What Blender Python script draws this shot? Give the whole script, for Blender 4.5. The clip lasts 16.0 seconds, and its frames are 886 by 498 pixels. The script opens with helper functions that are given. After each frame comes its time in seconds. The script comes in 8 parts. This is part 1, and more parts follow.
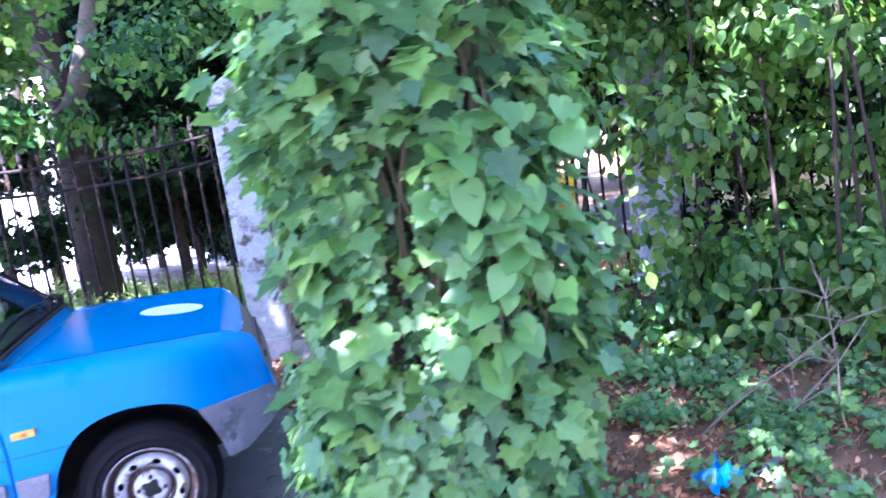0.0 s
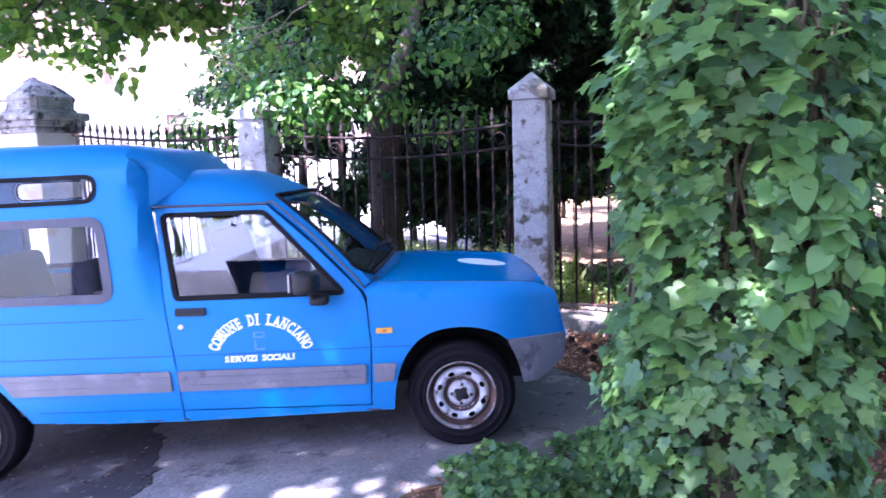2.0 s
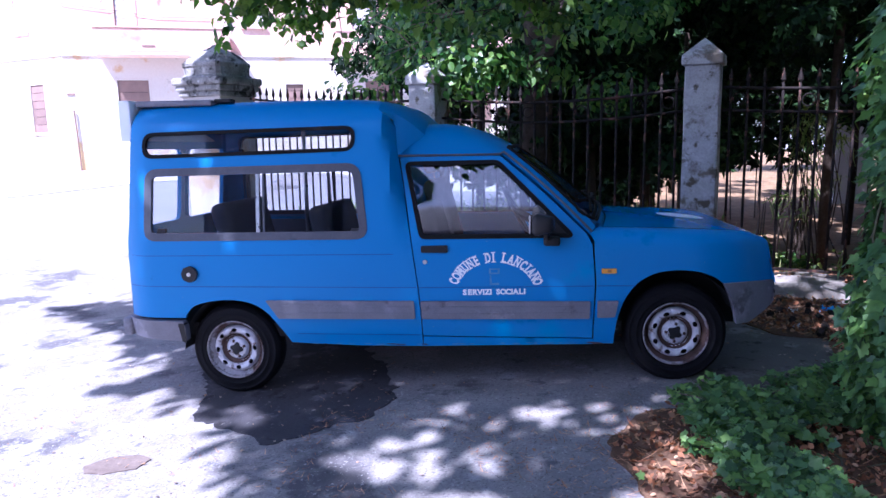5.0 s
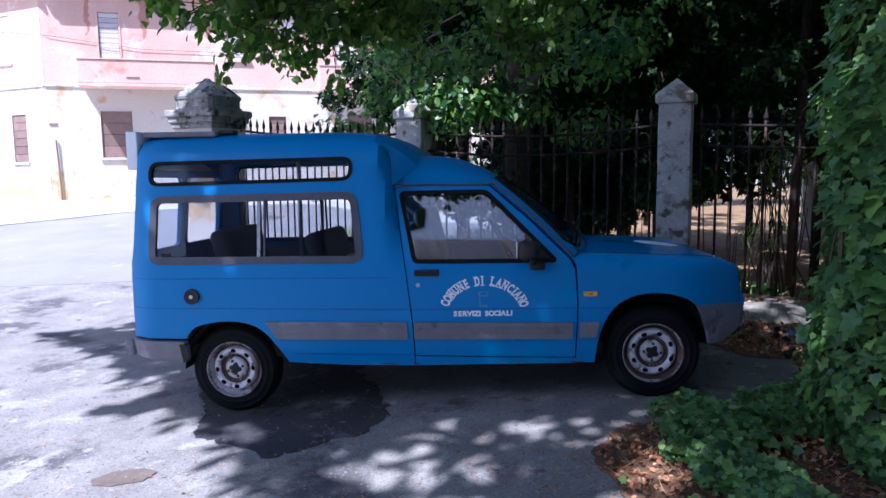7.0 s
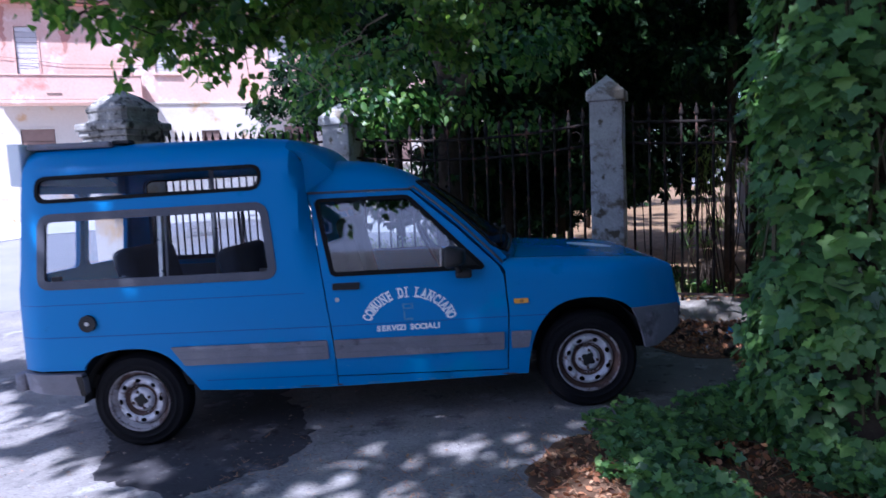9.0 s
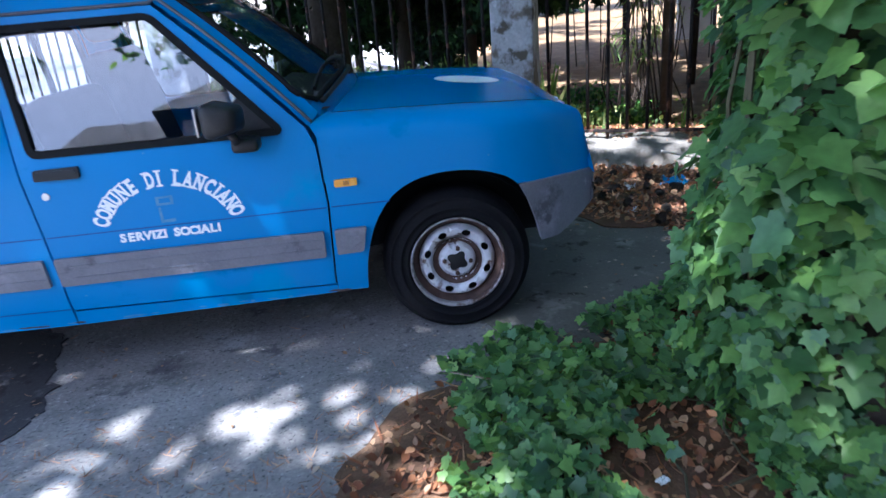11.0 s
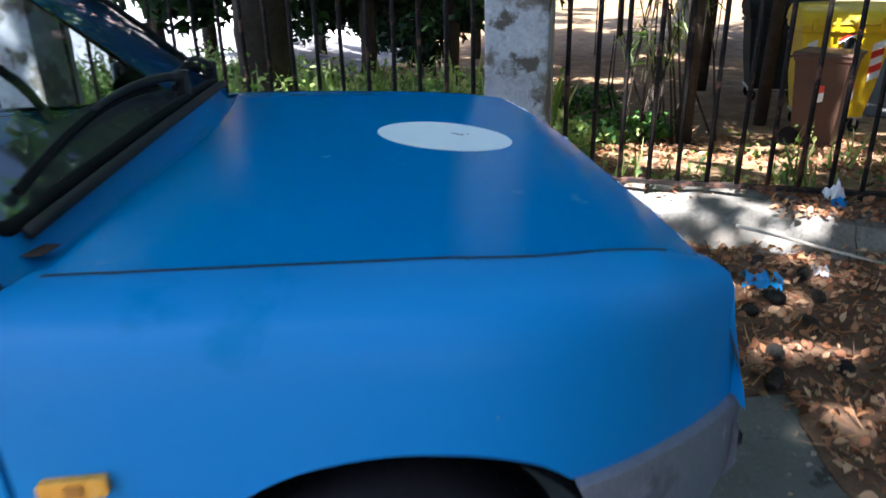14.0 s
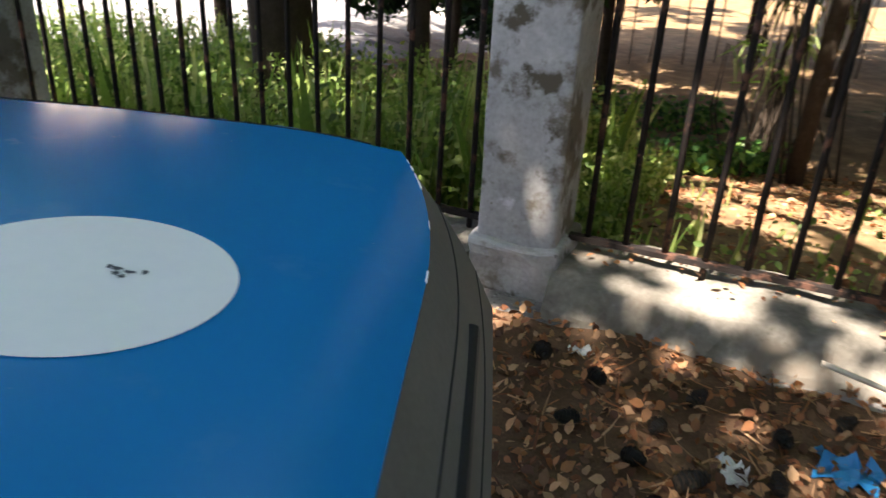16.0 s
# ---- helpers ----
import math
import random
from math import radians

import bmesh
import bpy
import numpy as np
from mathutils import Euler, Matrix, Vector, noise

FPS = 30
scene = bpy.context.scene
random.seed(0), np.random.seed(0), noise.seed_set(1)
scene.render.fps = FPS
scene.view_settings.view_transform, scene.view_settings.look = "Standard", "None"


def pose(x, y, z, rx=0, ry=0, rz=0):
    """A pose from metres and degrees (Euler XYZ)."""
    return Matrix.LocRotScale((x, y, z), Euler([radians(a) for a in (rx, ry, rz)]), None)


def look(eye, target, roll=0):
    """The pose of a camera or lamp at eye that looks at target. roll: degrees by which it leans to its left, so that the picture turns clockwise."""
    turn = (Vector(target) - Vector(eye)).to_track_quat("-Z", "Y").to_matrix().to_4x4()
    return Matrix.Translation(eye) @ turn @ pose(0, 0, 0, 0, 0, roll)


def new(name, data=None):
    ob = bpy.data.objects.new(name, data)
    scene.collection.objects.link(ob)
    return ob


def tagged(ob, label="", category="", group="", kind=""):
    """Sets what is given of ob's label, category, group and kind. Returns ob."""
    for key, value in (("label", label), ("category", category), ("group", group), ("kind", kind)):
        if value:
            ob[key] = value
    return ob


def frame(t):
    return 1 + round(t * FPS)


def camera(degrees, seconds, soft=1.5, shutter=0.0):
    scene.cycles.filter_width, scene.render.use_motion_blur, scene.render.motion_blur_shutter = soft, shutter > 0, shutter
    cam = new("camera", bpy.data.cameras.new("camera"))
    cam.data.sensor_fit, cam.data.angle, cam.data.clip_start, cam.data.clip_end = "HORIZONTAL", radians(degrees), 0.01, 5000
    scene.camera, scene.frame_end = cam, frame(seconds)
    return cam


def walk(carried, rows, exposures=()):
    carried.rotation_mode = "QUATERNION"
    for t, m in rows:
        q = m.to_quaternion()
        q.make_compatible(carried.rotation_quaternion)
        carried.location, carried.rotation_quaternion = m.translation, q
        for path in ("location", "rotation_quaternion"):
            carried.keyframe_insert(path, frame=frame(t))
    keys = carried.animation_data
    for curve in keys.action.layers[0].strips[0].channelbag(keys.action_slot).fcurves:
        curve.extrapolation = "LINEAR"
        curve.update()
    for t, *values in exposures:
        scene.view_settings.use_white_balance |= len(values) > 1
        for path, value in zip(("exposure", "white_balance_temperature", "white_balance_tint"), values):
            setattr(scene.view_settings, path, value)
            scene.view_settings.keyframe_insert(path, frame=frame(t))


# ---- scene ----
cam = camera(63.6, 16.0, 1.5, 0.5)
PATH = [
    (0, (3.059, -2.927, 1.673), (3.612, -1.033, 1.35), -8.4),
    (0.5, (2.833, -3.057, 1.633), (3.304, -1.144, 1.291), -8.3),
    (1, (2.792, -3.212, 1.651), (3.01, -1.262, 1.261), -6.5),
    (1.5, (2.686, -3.377, 1.659), (2.756, -1.398, 1.381), -2.9),
    (2, (2.549, -3.493, 1.645), (2.52, -1.51, 1.387), -1.9),
    (2.5, (2.378, -3.563, 1.596), (2.319, -1.585, 1.304), -1.8),
    (3, (2.216, -3.544, 1.601), (2.097, -1.57, 1.303), -1.3),
    (3.5, (2.068, -3.557, 1.576), (1.868, -1.585, 1.306), 0.6),
    (4, (1.898, -3.693, 1.6), (1.657, -1.733, 1.284), -0.9),
    (4.2, (1.867, -3.74, 1.585), (1.625, -1.785, 1.241), -1.5),
    (6.3, (1.711, -4.203, 1.549), (1.454, -2.237, 1.287), -0.1),
    (6.5, (1.714, -4.208, 1.548), (1.501, -2.237, 1.289), 0.2),
    (7, (1.724, -4.211, 1.55), (1.536, -2.233, 1.318), -0.7),
    (7.5, (1.719, -4.2, 1.545), (1.549, -2.218, 1.34), 0.2),
    (8, (1.714, -4.192, 1.544), (1.533, -2.209, 1.356), 0.5),
    (8.5, (1.74, -4.134, 1.538), (1.695, -2.143, 1.35), -1.7),
    (9, (1.865, -3.924, 1.511), (1.818, -1.935, 1.301), -2.6),
    (9.5, (2.045, -3.627, 1.438), (2.077, -1.653, 1.115), -3.3),
    (10, (2.197, -3.258, 1.407), (2.316, -1.314, 0.951), -3.2),
    (10.2, (2.243, -3.085, 1.454), (2.376, -1.158, 0.936), -4.2),
    (12.3, (2.538, -1.752, 1.375), (2.535, 0.074, 0.559), -2.9),
    (12.5, (2.529, -1.676, 1.373), (2.535, 0.157, 0.573), -1.9),
    (13, (2.465, -1.388, 1.391), (2.547, 0.468, 0.652), -1.9),
    (13.5, (2.504, -1.027, 1.377), (2.640, 0.832, 0.652), -2.1),
    (14, (2.573, -0.725, 1.367), (2.735, 1.116, 0.604), -1.2),
    (14.5, (2.617, -0.467, 1.378), (3.064, 1.333, 0.631), -3.0),
    (15, (2.741, -0.246, 1.364), (2.982, 1.578, 0.579), -1.4),
    (15.5, (2.941, 0.035, 1.361), (3.035, 1.866, 0.561), 2.8),
    (16, (3.099, 0.213, 1.318), (2.989, 2.038, 0.509), 3.1),
]
EXPOSURES = [(0.0, 4.27, 4920, 36), (1.0, 3.95, 5120, 40), (2.0, 3.45, 5170, 41), (3.0, 3.05, 4920, 40), (4.2, 2.53, 4920, 40), (5.2, 1.75, 5020, 30), (6.3, 1.3, 5120, 22), (7.5, 1.25, 5120, 22), (8.5, 1.1, 5020, 24), (9.2, 1.4, 4970, 24), (10.2, 2.1, 5220, 20), (12.3, 2.88, 4970, 8), (13.5, 2.85, 5420, 12), (14.5, 2.75, 5870, 12), (16.0, 2.6, 7020, 14)]
walk(cam, [(t, look(eye, target, roll)) for t, eye, target, roll in PATH], EXPOSURES)

# ---------------------------------------------------------------- world, sun
SUN_ELEV, SUN_FROM = radians(58), (-0.545, -0.838)          # towards the sun, on the ground plan
world = bpy.data.worlds.new("sky")
scene.world = world
world.use_nodes = True
wn = world.node_tree.nodes
sky = wn.new("ShaderNodeTexSky")
sky.sky_type, sky.sun_disc = "NISHITA", False
sky.sun_elevation = SUN_ELEV
sky.sun_rotation = math.atan2(SUN_FROM[0], SUN_FROM[1])
sky.dust_density, sky.ozone_density = 1.5, 1.0
world.node_tree.links.new(sky.outputs[0], wn["Background"].inputs[0])
wn["Background"].inputs[1].default_value = 0.092
sun_data = bpy.data.lights.new("sun", "SUN")
sun_data.energy, sun_data.angle, sun_data.color = 5.0, radians(0.6), (1.0, 0.95, 0.86)
sun = new("sun", sun_data)
sun_way = Vector((SUN_FROM[0] * math.cos(SUN_ELEV), SUN_FROM[1] * math.cos(SUN_ELEV), math.sin(SUN_ELEV)))
sun.matrix_world = look(sun_way * 60, (0, 0, 0))


# ---------------------------------------------------------------- mesh helpers
def link_mesh(name, me, mat, parent=None, label="", smooth=False):
    if mat is not None:
        me.materials.append(mat)
    if smooth:
        me.polygons.foreach_set("use_smooth", [True] * len(me.polygons))
    ob = new(name, me)
    ob.parent = parent
    if label:
        tagged(ob, label)
    return ob


def part(name, bm, mat, parent=None, label="", smooth=False):
    me = bpy.data.meshes.new(name)
    bm.to_mesh(me)
    bm.free()
    return link_mesh(name, me, mat, parent, label, smooth)


def thing(name, label, category, group="", kind="", at=None):
    ob = new(name)
    if at is not None:
        ob.matrix_world = at
    return tagged(ob, label, category, group, kind)


def np_mesh(name, verts, faces):
    """A mesh from an array of vertices and an array of faces with the same number of corners."""
    verts, faces = np.asarray(verts, np.float32), np.asarray(faces, np.int32)
    me = bpy.data.meshes.new(name)
    n, k = faces.shape
    me.vertices.add(len(verts))
    me.vertices.foreach_set("co", verts.ravel())
    me.loops.add(n * k)
    me.loops.foreach_set("vertex_index", faces.ravel())
    me.polygons.add(n)
    me.polygons.foreach_set("loop_start", np.arange(n, dtype=np.int32) * k)
    me.update(calc_edges=True)
    return me


def box(bm, lo, hi, m=None, bevel=0.0, segments=2):
    lo, hi = Vector(lo), Vector(hi)
    made = bmesh.ops.create_cube(bm, size=1.0)["verts"]
    mat = Matrix.Translation((lo + hi) / 2) @ Matrix.Diagonal((*(hi - lo), 1))
    bmesh.ops.transform(bm, matrix=(m @ mat) if m is not None else mat, verts=made)
    if bevel:
        edges = list({e for v in made for e in v.link_edges})
        bmesh.ops.bevel(bm, geom=edges, offset=bevel, segments=segments, affect="EDGES", profile=0.5)
    return bm


def tube(bm, pts, radii, sides=8, cap=True):
    """A round tube along points."""
    pts = [Vector(p) for p in pts]
    radii = [radii] * len(pts) if isinstance(radii, (int, float)) else radii
    rings, side = [], None
    for i, p in enumerate(pts):
        d = (pts[min(i + 1, len(pts) - 1)] - pts[max(i - 1, 0)]).normalized()
        if side is None:
            side = d.orthogonal().normalized()
        side = (side - d * side.dot(d)).normalized()
        up = d.cross(side)
        rings.append([bm.verts.new(p + (side * math.cos(a) + up * math.sin(a)) * radii[i]) for a in [2 * math.pi * k / sides for k in range(sides)]])
    for r0, r1 in zip(rings, rings[1:]):
        for k in range(sides):
            bm.faces.new((r0[k], r0[(k + 1) % sides], r1[(k + 1) % sides], r1[k]))
    if cap:
        bm.faces.new(rings[0][::-1])
        bm.faces.new(rings[-1])
    return bm


def lathe(bm, profile, sides=48, axis="y"):
    """Profile of (radius, along) turned round the y axis."""
    rings = []
    for r, h in profile:
        rings.append([bm.verts.new((r * math.cos(a), h, r * math.sin(a))) for a in [2 * math.pi * k / sides for k in range(sides)]])
    for r0, r1 in zip(rings, rings[1:]):
        for k in range(sides):
            bm.faces.new((r0[k], r0[(k + 1) % sides], r1[(k + 1) % sides], r1[k]))
    return bm


def grid(bm, rows, closed=False):
    """Quads between rows of points."""
    vs = [[bm.verts.new(p) for p in row] for row in rows]
    for a, b in zip(vs, vs[1:]):
        for k in range(len(a) - 1):
            bm.faces.new((a[k], a[k + 1], b[k + 1], b[k]))
        if closed:
            bm.faces.new((a[-1], a[0], b[0], b[-1]))
    return bm


def inside(p, poly):
    x, y = p
    hit = False
    for (x0, y0), (x1, y1) in zip(poly, poly[1:] + poly[:1]):
        if (y0 > y) != (y1 > y) and x < (x1 - x0) * (y - y0) / (y1 - y0) + x0:
            hit = not hit
    return hit


def dense(poly, step):
    out = []
    for (x0, y0), (x1, y1) in zip(poly, poly[1:] + poly[:1]):
        n = max(1, int(math.hypot(x1 - x0, y1 - y0) / step))
        out += [(x0 + (x1 - x0) * k / n, y0 + (y1 - y0) * k / n) for k in range(n)]
    return out


def rounded(poly, r, n=5):
    """Corners of a flat polygon rounded off."""
    out = []
    for a, b, c in zip(poly[-1:] + poly[:-1], poly, poly[1:] + poly[:1]):
        a, b, c = Vector(a), Vector(b), Vector(c)
        u, v = (a - b), (c - b)
        q = min(r, u.length * 0.45, v.length * 0.45)
        p0, p1 = b + u.normalized() * q, b + v.normalized() * q
        for k in range(n + 1):
            t = k / n
            out.append(tuple(p0 * (1 - t) ** 2 + b * 2 * t * (1 - t) + p1 * t * t))
    return out


def eased(pts, n=4):
    """A smooth line through points."""
    out = []
    for k in range(len(pts) - 1):
        p0, p1, p2, p3 = (Vector(pts[min(max(q, 0), len(pts) - 1)]) for q in (k - 1, k, k + 1, k + 2))
        for j in range(n):
            t = j / n
            out.append(tuple(0.5 * ((2 * p1) + (p2 - p0) * t + (2 * p0 - 5 * p1 + 4 * p2 - p3) * t * t + (3 * p1 - p0 - 3 * p2 + p3) * t ** 3)))
    return out + [tuple(pts[-1])]


def shrunk(poly, d):
    """A polygon moved inwards by d (counter-clockwise or clockwise)."""
    area = sum(x0 * y1 - x1 * y0 for (x0, y0), (x1, y1) in zip(poly, poly[1:] + poly[:1]))
    s = 1 if area > 0 else -1
    out = []
    for a, b, c in zip(poly[-1:] + poly[:-1], poly, poly[1:] + poly[:1]):
        u, v = (Vector(b) - Vector(a)).normalized(), (Vector(c) - Vector(b)).normalized()
        n = Vector((-(u.y + v.y), u.x + v.x))
        n = n.normalized() if n.length > 1e-6 else Vector((-u.y, u.x))
        k = d / max(0.4, n.dot(Vector((-u.y, u.x))))
        out.append((b[0] + s * n.x * k, b[1] + s * n.y * k))
    return out


def sheet(outer, holes, where, step, thick=None, edge=None):
    """A skin over a flat outline with holes: where(u, v) lays each point in space. thick: a vector by which its rim is turned in."""
    edge = edge or step
    loops = [dense(outer, edge)] + [dense(h, edge) for h in holes]
    pts, edges = [], []
    for lp in loops:
        n0 = len(pts)
        pts += lp
        edges += [(n0 + k, n0 + (k + 1) % len(lp)) for k in range(len(lp))]
    bound = np.array(pts)
    us, vs = [p[0] for p in outer], [p[1] for p in outer]
    u = min(us) + step * 0.5
    while u < max(us):
        v = min(vs) + step * 0.5
        while v < max(vs):
            if inside((u, v), outer) and not any(inside((u, v), h) for h in holes):
                if ((bound - (u, v)) ** 2).sum(1).min() > (0.4 * step) ** 2:
                    pts.append((u, v))
            v += step
        u += step
    from mathutils.geometry import delaunay_2d_cdt
    out = delaunay_2d_cdt([Vector(p) for p in pts], edges, [], 0, 1e-5)
    co, tris = out[0], out[2]
    bm = bmesh.new()
    vs3 = [bm.verts.new(where(p.x, p.y)) for p in co]
    for t in tris:
        mid = (sum(co[k].x for k in t) / len(t), sum(co[k].y for k in t) / len(t))
        if inside(mid, outer) and not any(inside(mid, h) for h in holes):
            try:
                bm.faces.new([vs3[k] for k in t])
            except ValueError:
                pass
    bmesh.ops.delete(bm, geom=[v for v in bm.verts if not v.link_faces], context="VERTS")
    if thick is not None:
        rim = [e for e in bm.edges if len(e.link_faces) == 1]
        made = bmesh.ops.extrude_edge_only(bm, edges=rim)["geom"]
        bmesh.ops.translate(bm, vec=thick, verts=[g for g in made if isinstance(g, bmesh.types.BMVert)])
        bm.normal_update()
        for e in bm.edges:
            if len(e.link_faces) == 2 and e.calc_face_angle(0.0) > 0.7:
                e.smooth = False
    return bm


def flip_y(bm, width):
    """The mirror image across the middle of a thing that is width wide in y."""
    for v in bm.verts:
        v.co.y = width - v.co.y
    bmesh.ops.reverse_faces(bm, faces=bm.faces)
    return bm


def step01(a, b, x):
    t = min(1.0, max(0.0, (x - a) / (b - a)))
    return t * t * (3 - 2 * t)


# ---------------------------------------------------------------- materials
def nodes_of(name):
    m = bpy.data.materials.new(name)
    m.use_nodes = True
    return m, m.node_tree.nodes, m.node_tree.links, m.node_tree.nodes["Principled BSDF"]


def surface(name, colours, scale=6.0, fine=60.0, rough=0.7, bump=0.2, metal=0.0, spread=0.5, spots=None, coat=0.0, jitter=0.0, rough_var=0.1, detail=6.0, spec=0.5):
    """A worn surface: two or three colours over broad noise, grain over fine noise, relief, and stains of a colour of their own (colour, scale, threshold)."""
    m, n, l, b = nodes_of(name)
    tc = n.new("ShaderNodeTexCoord")
    big = n.new("ShaderNodeTexNoise")
    big.inputs["Scale"].default_value, big.inputs["Detail"].default_value, big.inputs["Roughness"].default_value = scale, detail, 0.6
    small = n.new("ShaderNodeTexNoise")
    small.inputs["Scale"].default_value, small.inputs["Detail"].default_value = fine, 4.0
    l.new(tc.outputs["Object"], big.inputs["Vector"])
    l.new(tc.outputs["Object"], small.inputs["Vector"])
    mix = n.new("ShaderNodeMath")
    mix.operation = "MULTIPLY_ADD"
    mix.inputs[1].default_value = 0.35
    l.new(small.outputs["Fac"], mix.inputs[0])
    sub = n.new("ShaderNodeMath")
    sub.operation = "MULTIPLY"
    sub.inputs[1].default_value = 0.65
    l.new(big.outputs["Fac"], sub.inputs[0])
    l.new(sub.outputs[0], mix.inputs[2])
    ramp = n.new("ShaderNodeValToRGB")
    el = ramp.color_ramp.elements
    lo, hi = 0.5 - spread * 0.35, 0.5 + spread * 0.35
    el[0].position, el[1].position = lo, hi
    el[0].color, el[1].color = (*colours[0], 1), (*colours[-1], 1)
    if len(colours) == 3:
        e = el.new(0.5)
        e.color = (*colours[1], 1)
    l.new(mix.outputs[0], ramp.inputs[0])
    col = ramp.outputs[0]
    if spots:
        for k, (c, s, th) in enumerate(spots):
            sn = n.new("ShaderNodeTexNoise")
            sn.inputs["Scale"].default_value, sn.inputs["Detail"].default_value, sn.inputs["Roughness"].default_value = s, 8.0, 0.65
            off = n.new("ShaderNodeVectorMath")
            off.inputs[1].default_value = (3.1 * k + 7, 1.7 * k, 5.3 * k)
            l.new(tc.outputs["Object"], off.inputs[0])
            l.new(off.outputs[0], sn.inputs["Vector"])
            sr = n.new("ShaderNodeValToRGB")
            sr.color_ramp.elements[0].position, sr.color_ramp.elements[1].position = th, min(1.0, th + 0.07)
            l.new(sn.outputs["Fac"], sr.inputs[0])
            mx = n.new("ShaderNodeMix")
            mx.data_type = "RGBA"
            l.new(sr.outputs[0], mx.inputs[0])
            l.new(col, mx.inputs[6])
            mx.inputs[7].default_value = (*c, 1)
            col = mx.outputs[2]
    if jitter:
        info = n.new("ShaderNodeObjectInfo")
        hs = n.new("ShaderNodeHueSaturation")
        mr = n.new("ShaderNodeMapRange")
        mr.inputs[3].default_value, mr.inputs[4].default_value = 1 - jitter, 1 + jitter
        l.new(info.outputs["Random"], mr.inputs[0])
        l.new(mr.outputs[0], hs.inputs["Value"])
        l.new(col, hs.inputs["Color"])
        col = hs.outputs[0]
    l.new(col, b.inputs["Base Color"])
    rr = n.new("ShaderNodeMapRange")
    rr.inputs[3].default_value, rr.inputs[4].default_value = max(0.02, rough - rough_var), min(1.0, rough + rough_var)
    l.new(big.outputs["Fac"], rr.inputs[0])
    l.new(rr.outputs[0], b.inputs["Roughness"])
    b.inputs["Metallic"].default_value = metal
    b.inputs["Coat Weight"].default_value = coat
    b.inputs["Specular IOR Level"].default_value = spec
    if bump:
        bp = n.new("ShaderNodeBump")
        bp.inputs["Strength"].default_value, bp.inputs["Distance"].default_value = bump, 0.01
        l.new(mix.outputs[0], bp.inputs["Height"])
        l.new(bp.outputs[0], b.inputs["Normal"])
    return m


def leafy(name, colours, through_light=0.35, rough=0.45, per="island", spec=0.5):
    """Leaves: each takes its own shade; light comes through them."""
    m, n, l, b = nodes_of(name)
    if per == "island":
        rnd = n.new("ShaderNodeNewGeometry").outputs["Random Per Island"]
    else:
        rnd = n.new("ShaderNodeObjectInfo").outputs["Random"]
    ramp = n.new("ShaderNodeValToRGB")
    el = ramp.color_ramp.elements
    el[0].color, el[1].color = (*colours[0], 1), (*colours[-1], 1)
    for k, c in enumerate(colours[1:-1]):
        e = el.new((k + 1) / (len(colours) - 1))
        e.color = (*c, 1)
    l.new(rnd, ramp.inputs[0])
    tc = n.new("ShaderNodeTexCoord")
    ns = n.new("ShaderNodeTexNoise")
    ns.inputs["Scale"].default_value, ns.inputs["Detail"].default_value = 45.0, 3.0
    l.new(tc.outputs["Object"], ns.inputs["Vector"])
    hs = n.new("ShaderNodeHueSaturation")
    mr = n.new("ShaderNodeMapRange")
    mr.inputs[3].default_value, mr.inputs[4].default_value = 0.65, 1.35
    l.new(ns.outputs["Fac"], mr.inputs[0])
    l.new(mr.outputs[0], hs.inputs["Value"])
    l.new(ramp.outputs[0], hs.inputs["Color"])
    l.new(hs.outputs[0], b.inputs["Base Color"])
    b.inputs["Roughness"].default_value = rough
    b.inputs["Specular IOR Level"].default_value = spec
    bp = n.new("ShaderNodeBump")
    bp.inputs["Strength"].default_value, bp.inputs["Distance"].default_value = 0.4, 0.004
    l.new(ns.outputs["Fac"], bp.inputs["Height"])
    l.new(bp.outputs[0], b.inputs["Normal"])
    tr = n.new("ShaderNodeBsdfTranslucent")
    bright = n.new("ShaderNodeHueSaturation")
    bright.inputs["Value"].default_value, bright.inputs["Saturation"].default_value = 1.9, 1.1
    l.new(hs.outputs[0], bright.inputs["Color"])
    l.new(bright.outputs[0], tr.inputs["Color"])
    mx = n.new("ShaderNodeMixShader")
    mx.inputs[0].default_value = through_light
    l.new(b.outputs[0], mx.inputs[1])
    l.new(tr.outputs[0], mx.inputs[2])
    l.new(mx.outputs[0], n["Material Output"].inputs[0])
    return m


def pane_glass(name, tint=(0.8, 0.85, 0.85), rough=0.02, ior=1.5):
    m, n, l, b = nodes_of(name)
    n.remove(b)
    tr, gl = n.new("ShaderNodeBsdfTransparent"), n.new("ShaderNodeBsdfGlossy")
    tr.inputs[0].default_value = (*tint, 1)
    gl.inputs["Roughness"].default_value = rough
    lw, pw, ma = n.new("ShaderNodeLayerWeight"), n.new("ShaderNodeMath"), n.new("ShaderNodeMath")
    lw.inputs["Blend"].default_value = 0.5
    pw.operation, ma.operation = "POWER", "MULTIPLY_ADD"
    head_on = ((ior - 1) / (ior + 1)) ** 2
    pw.inputs[1].default_value, ma.inputs[1].default_value, ma.inputs[2].default_value = 5.0, 1 - head_on, head_on
    l.new(lw.outputs["Facing"], pw.inputs[0])
    l.new(pw.outputs[0], ma.inputs[0])
    mx = n.new("ShaderNodeMixShader")
    l.new(ma.outputs[0], mx.inputs[0])
    l.new(tr.outputs[0], mx.inputs[1])
    l.new(gl.outputs[0], mx.inputs[2])
    l.new(mx.outputs[0], n["Material Output"].inputs[0])
    return m


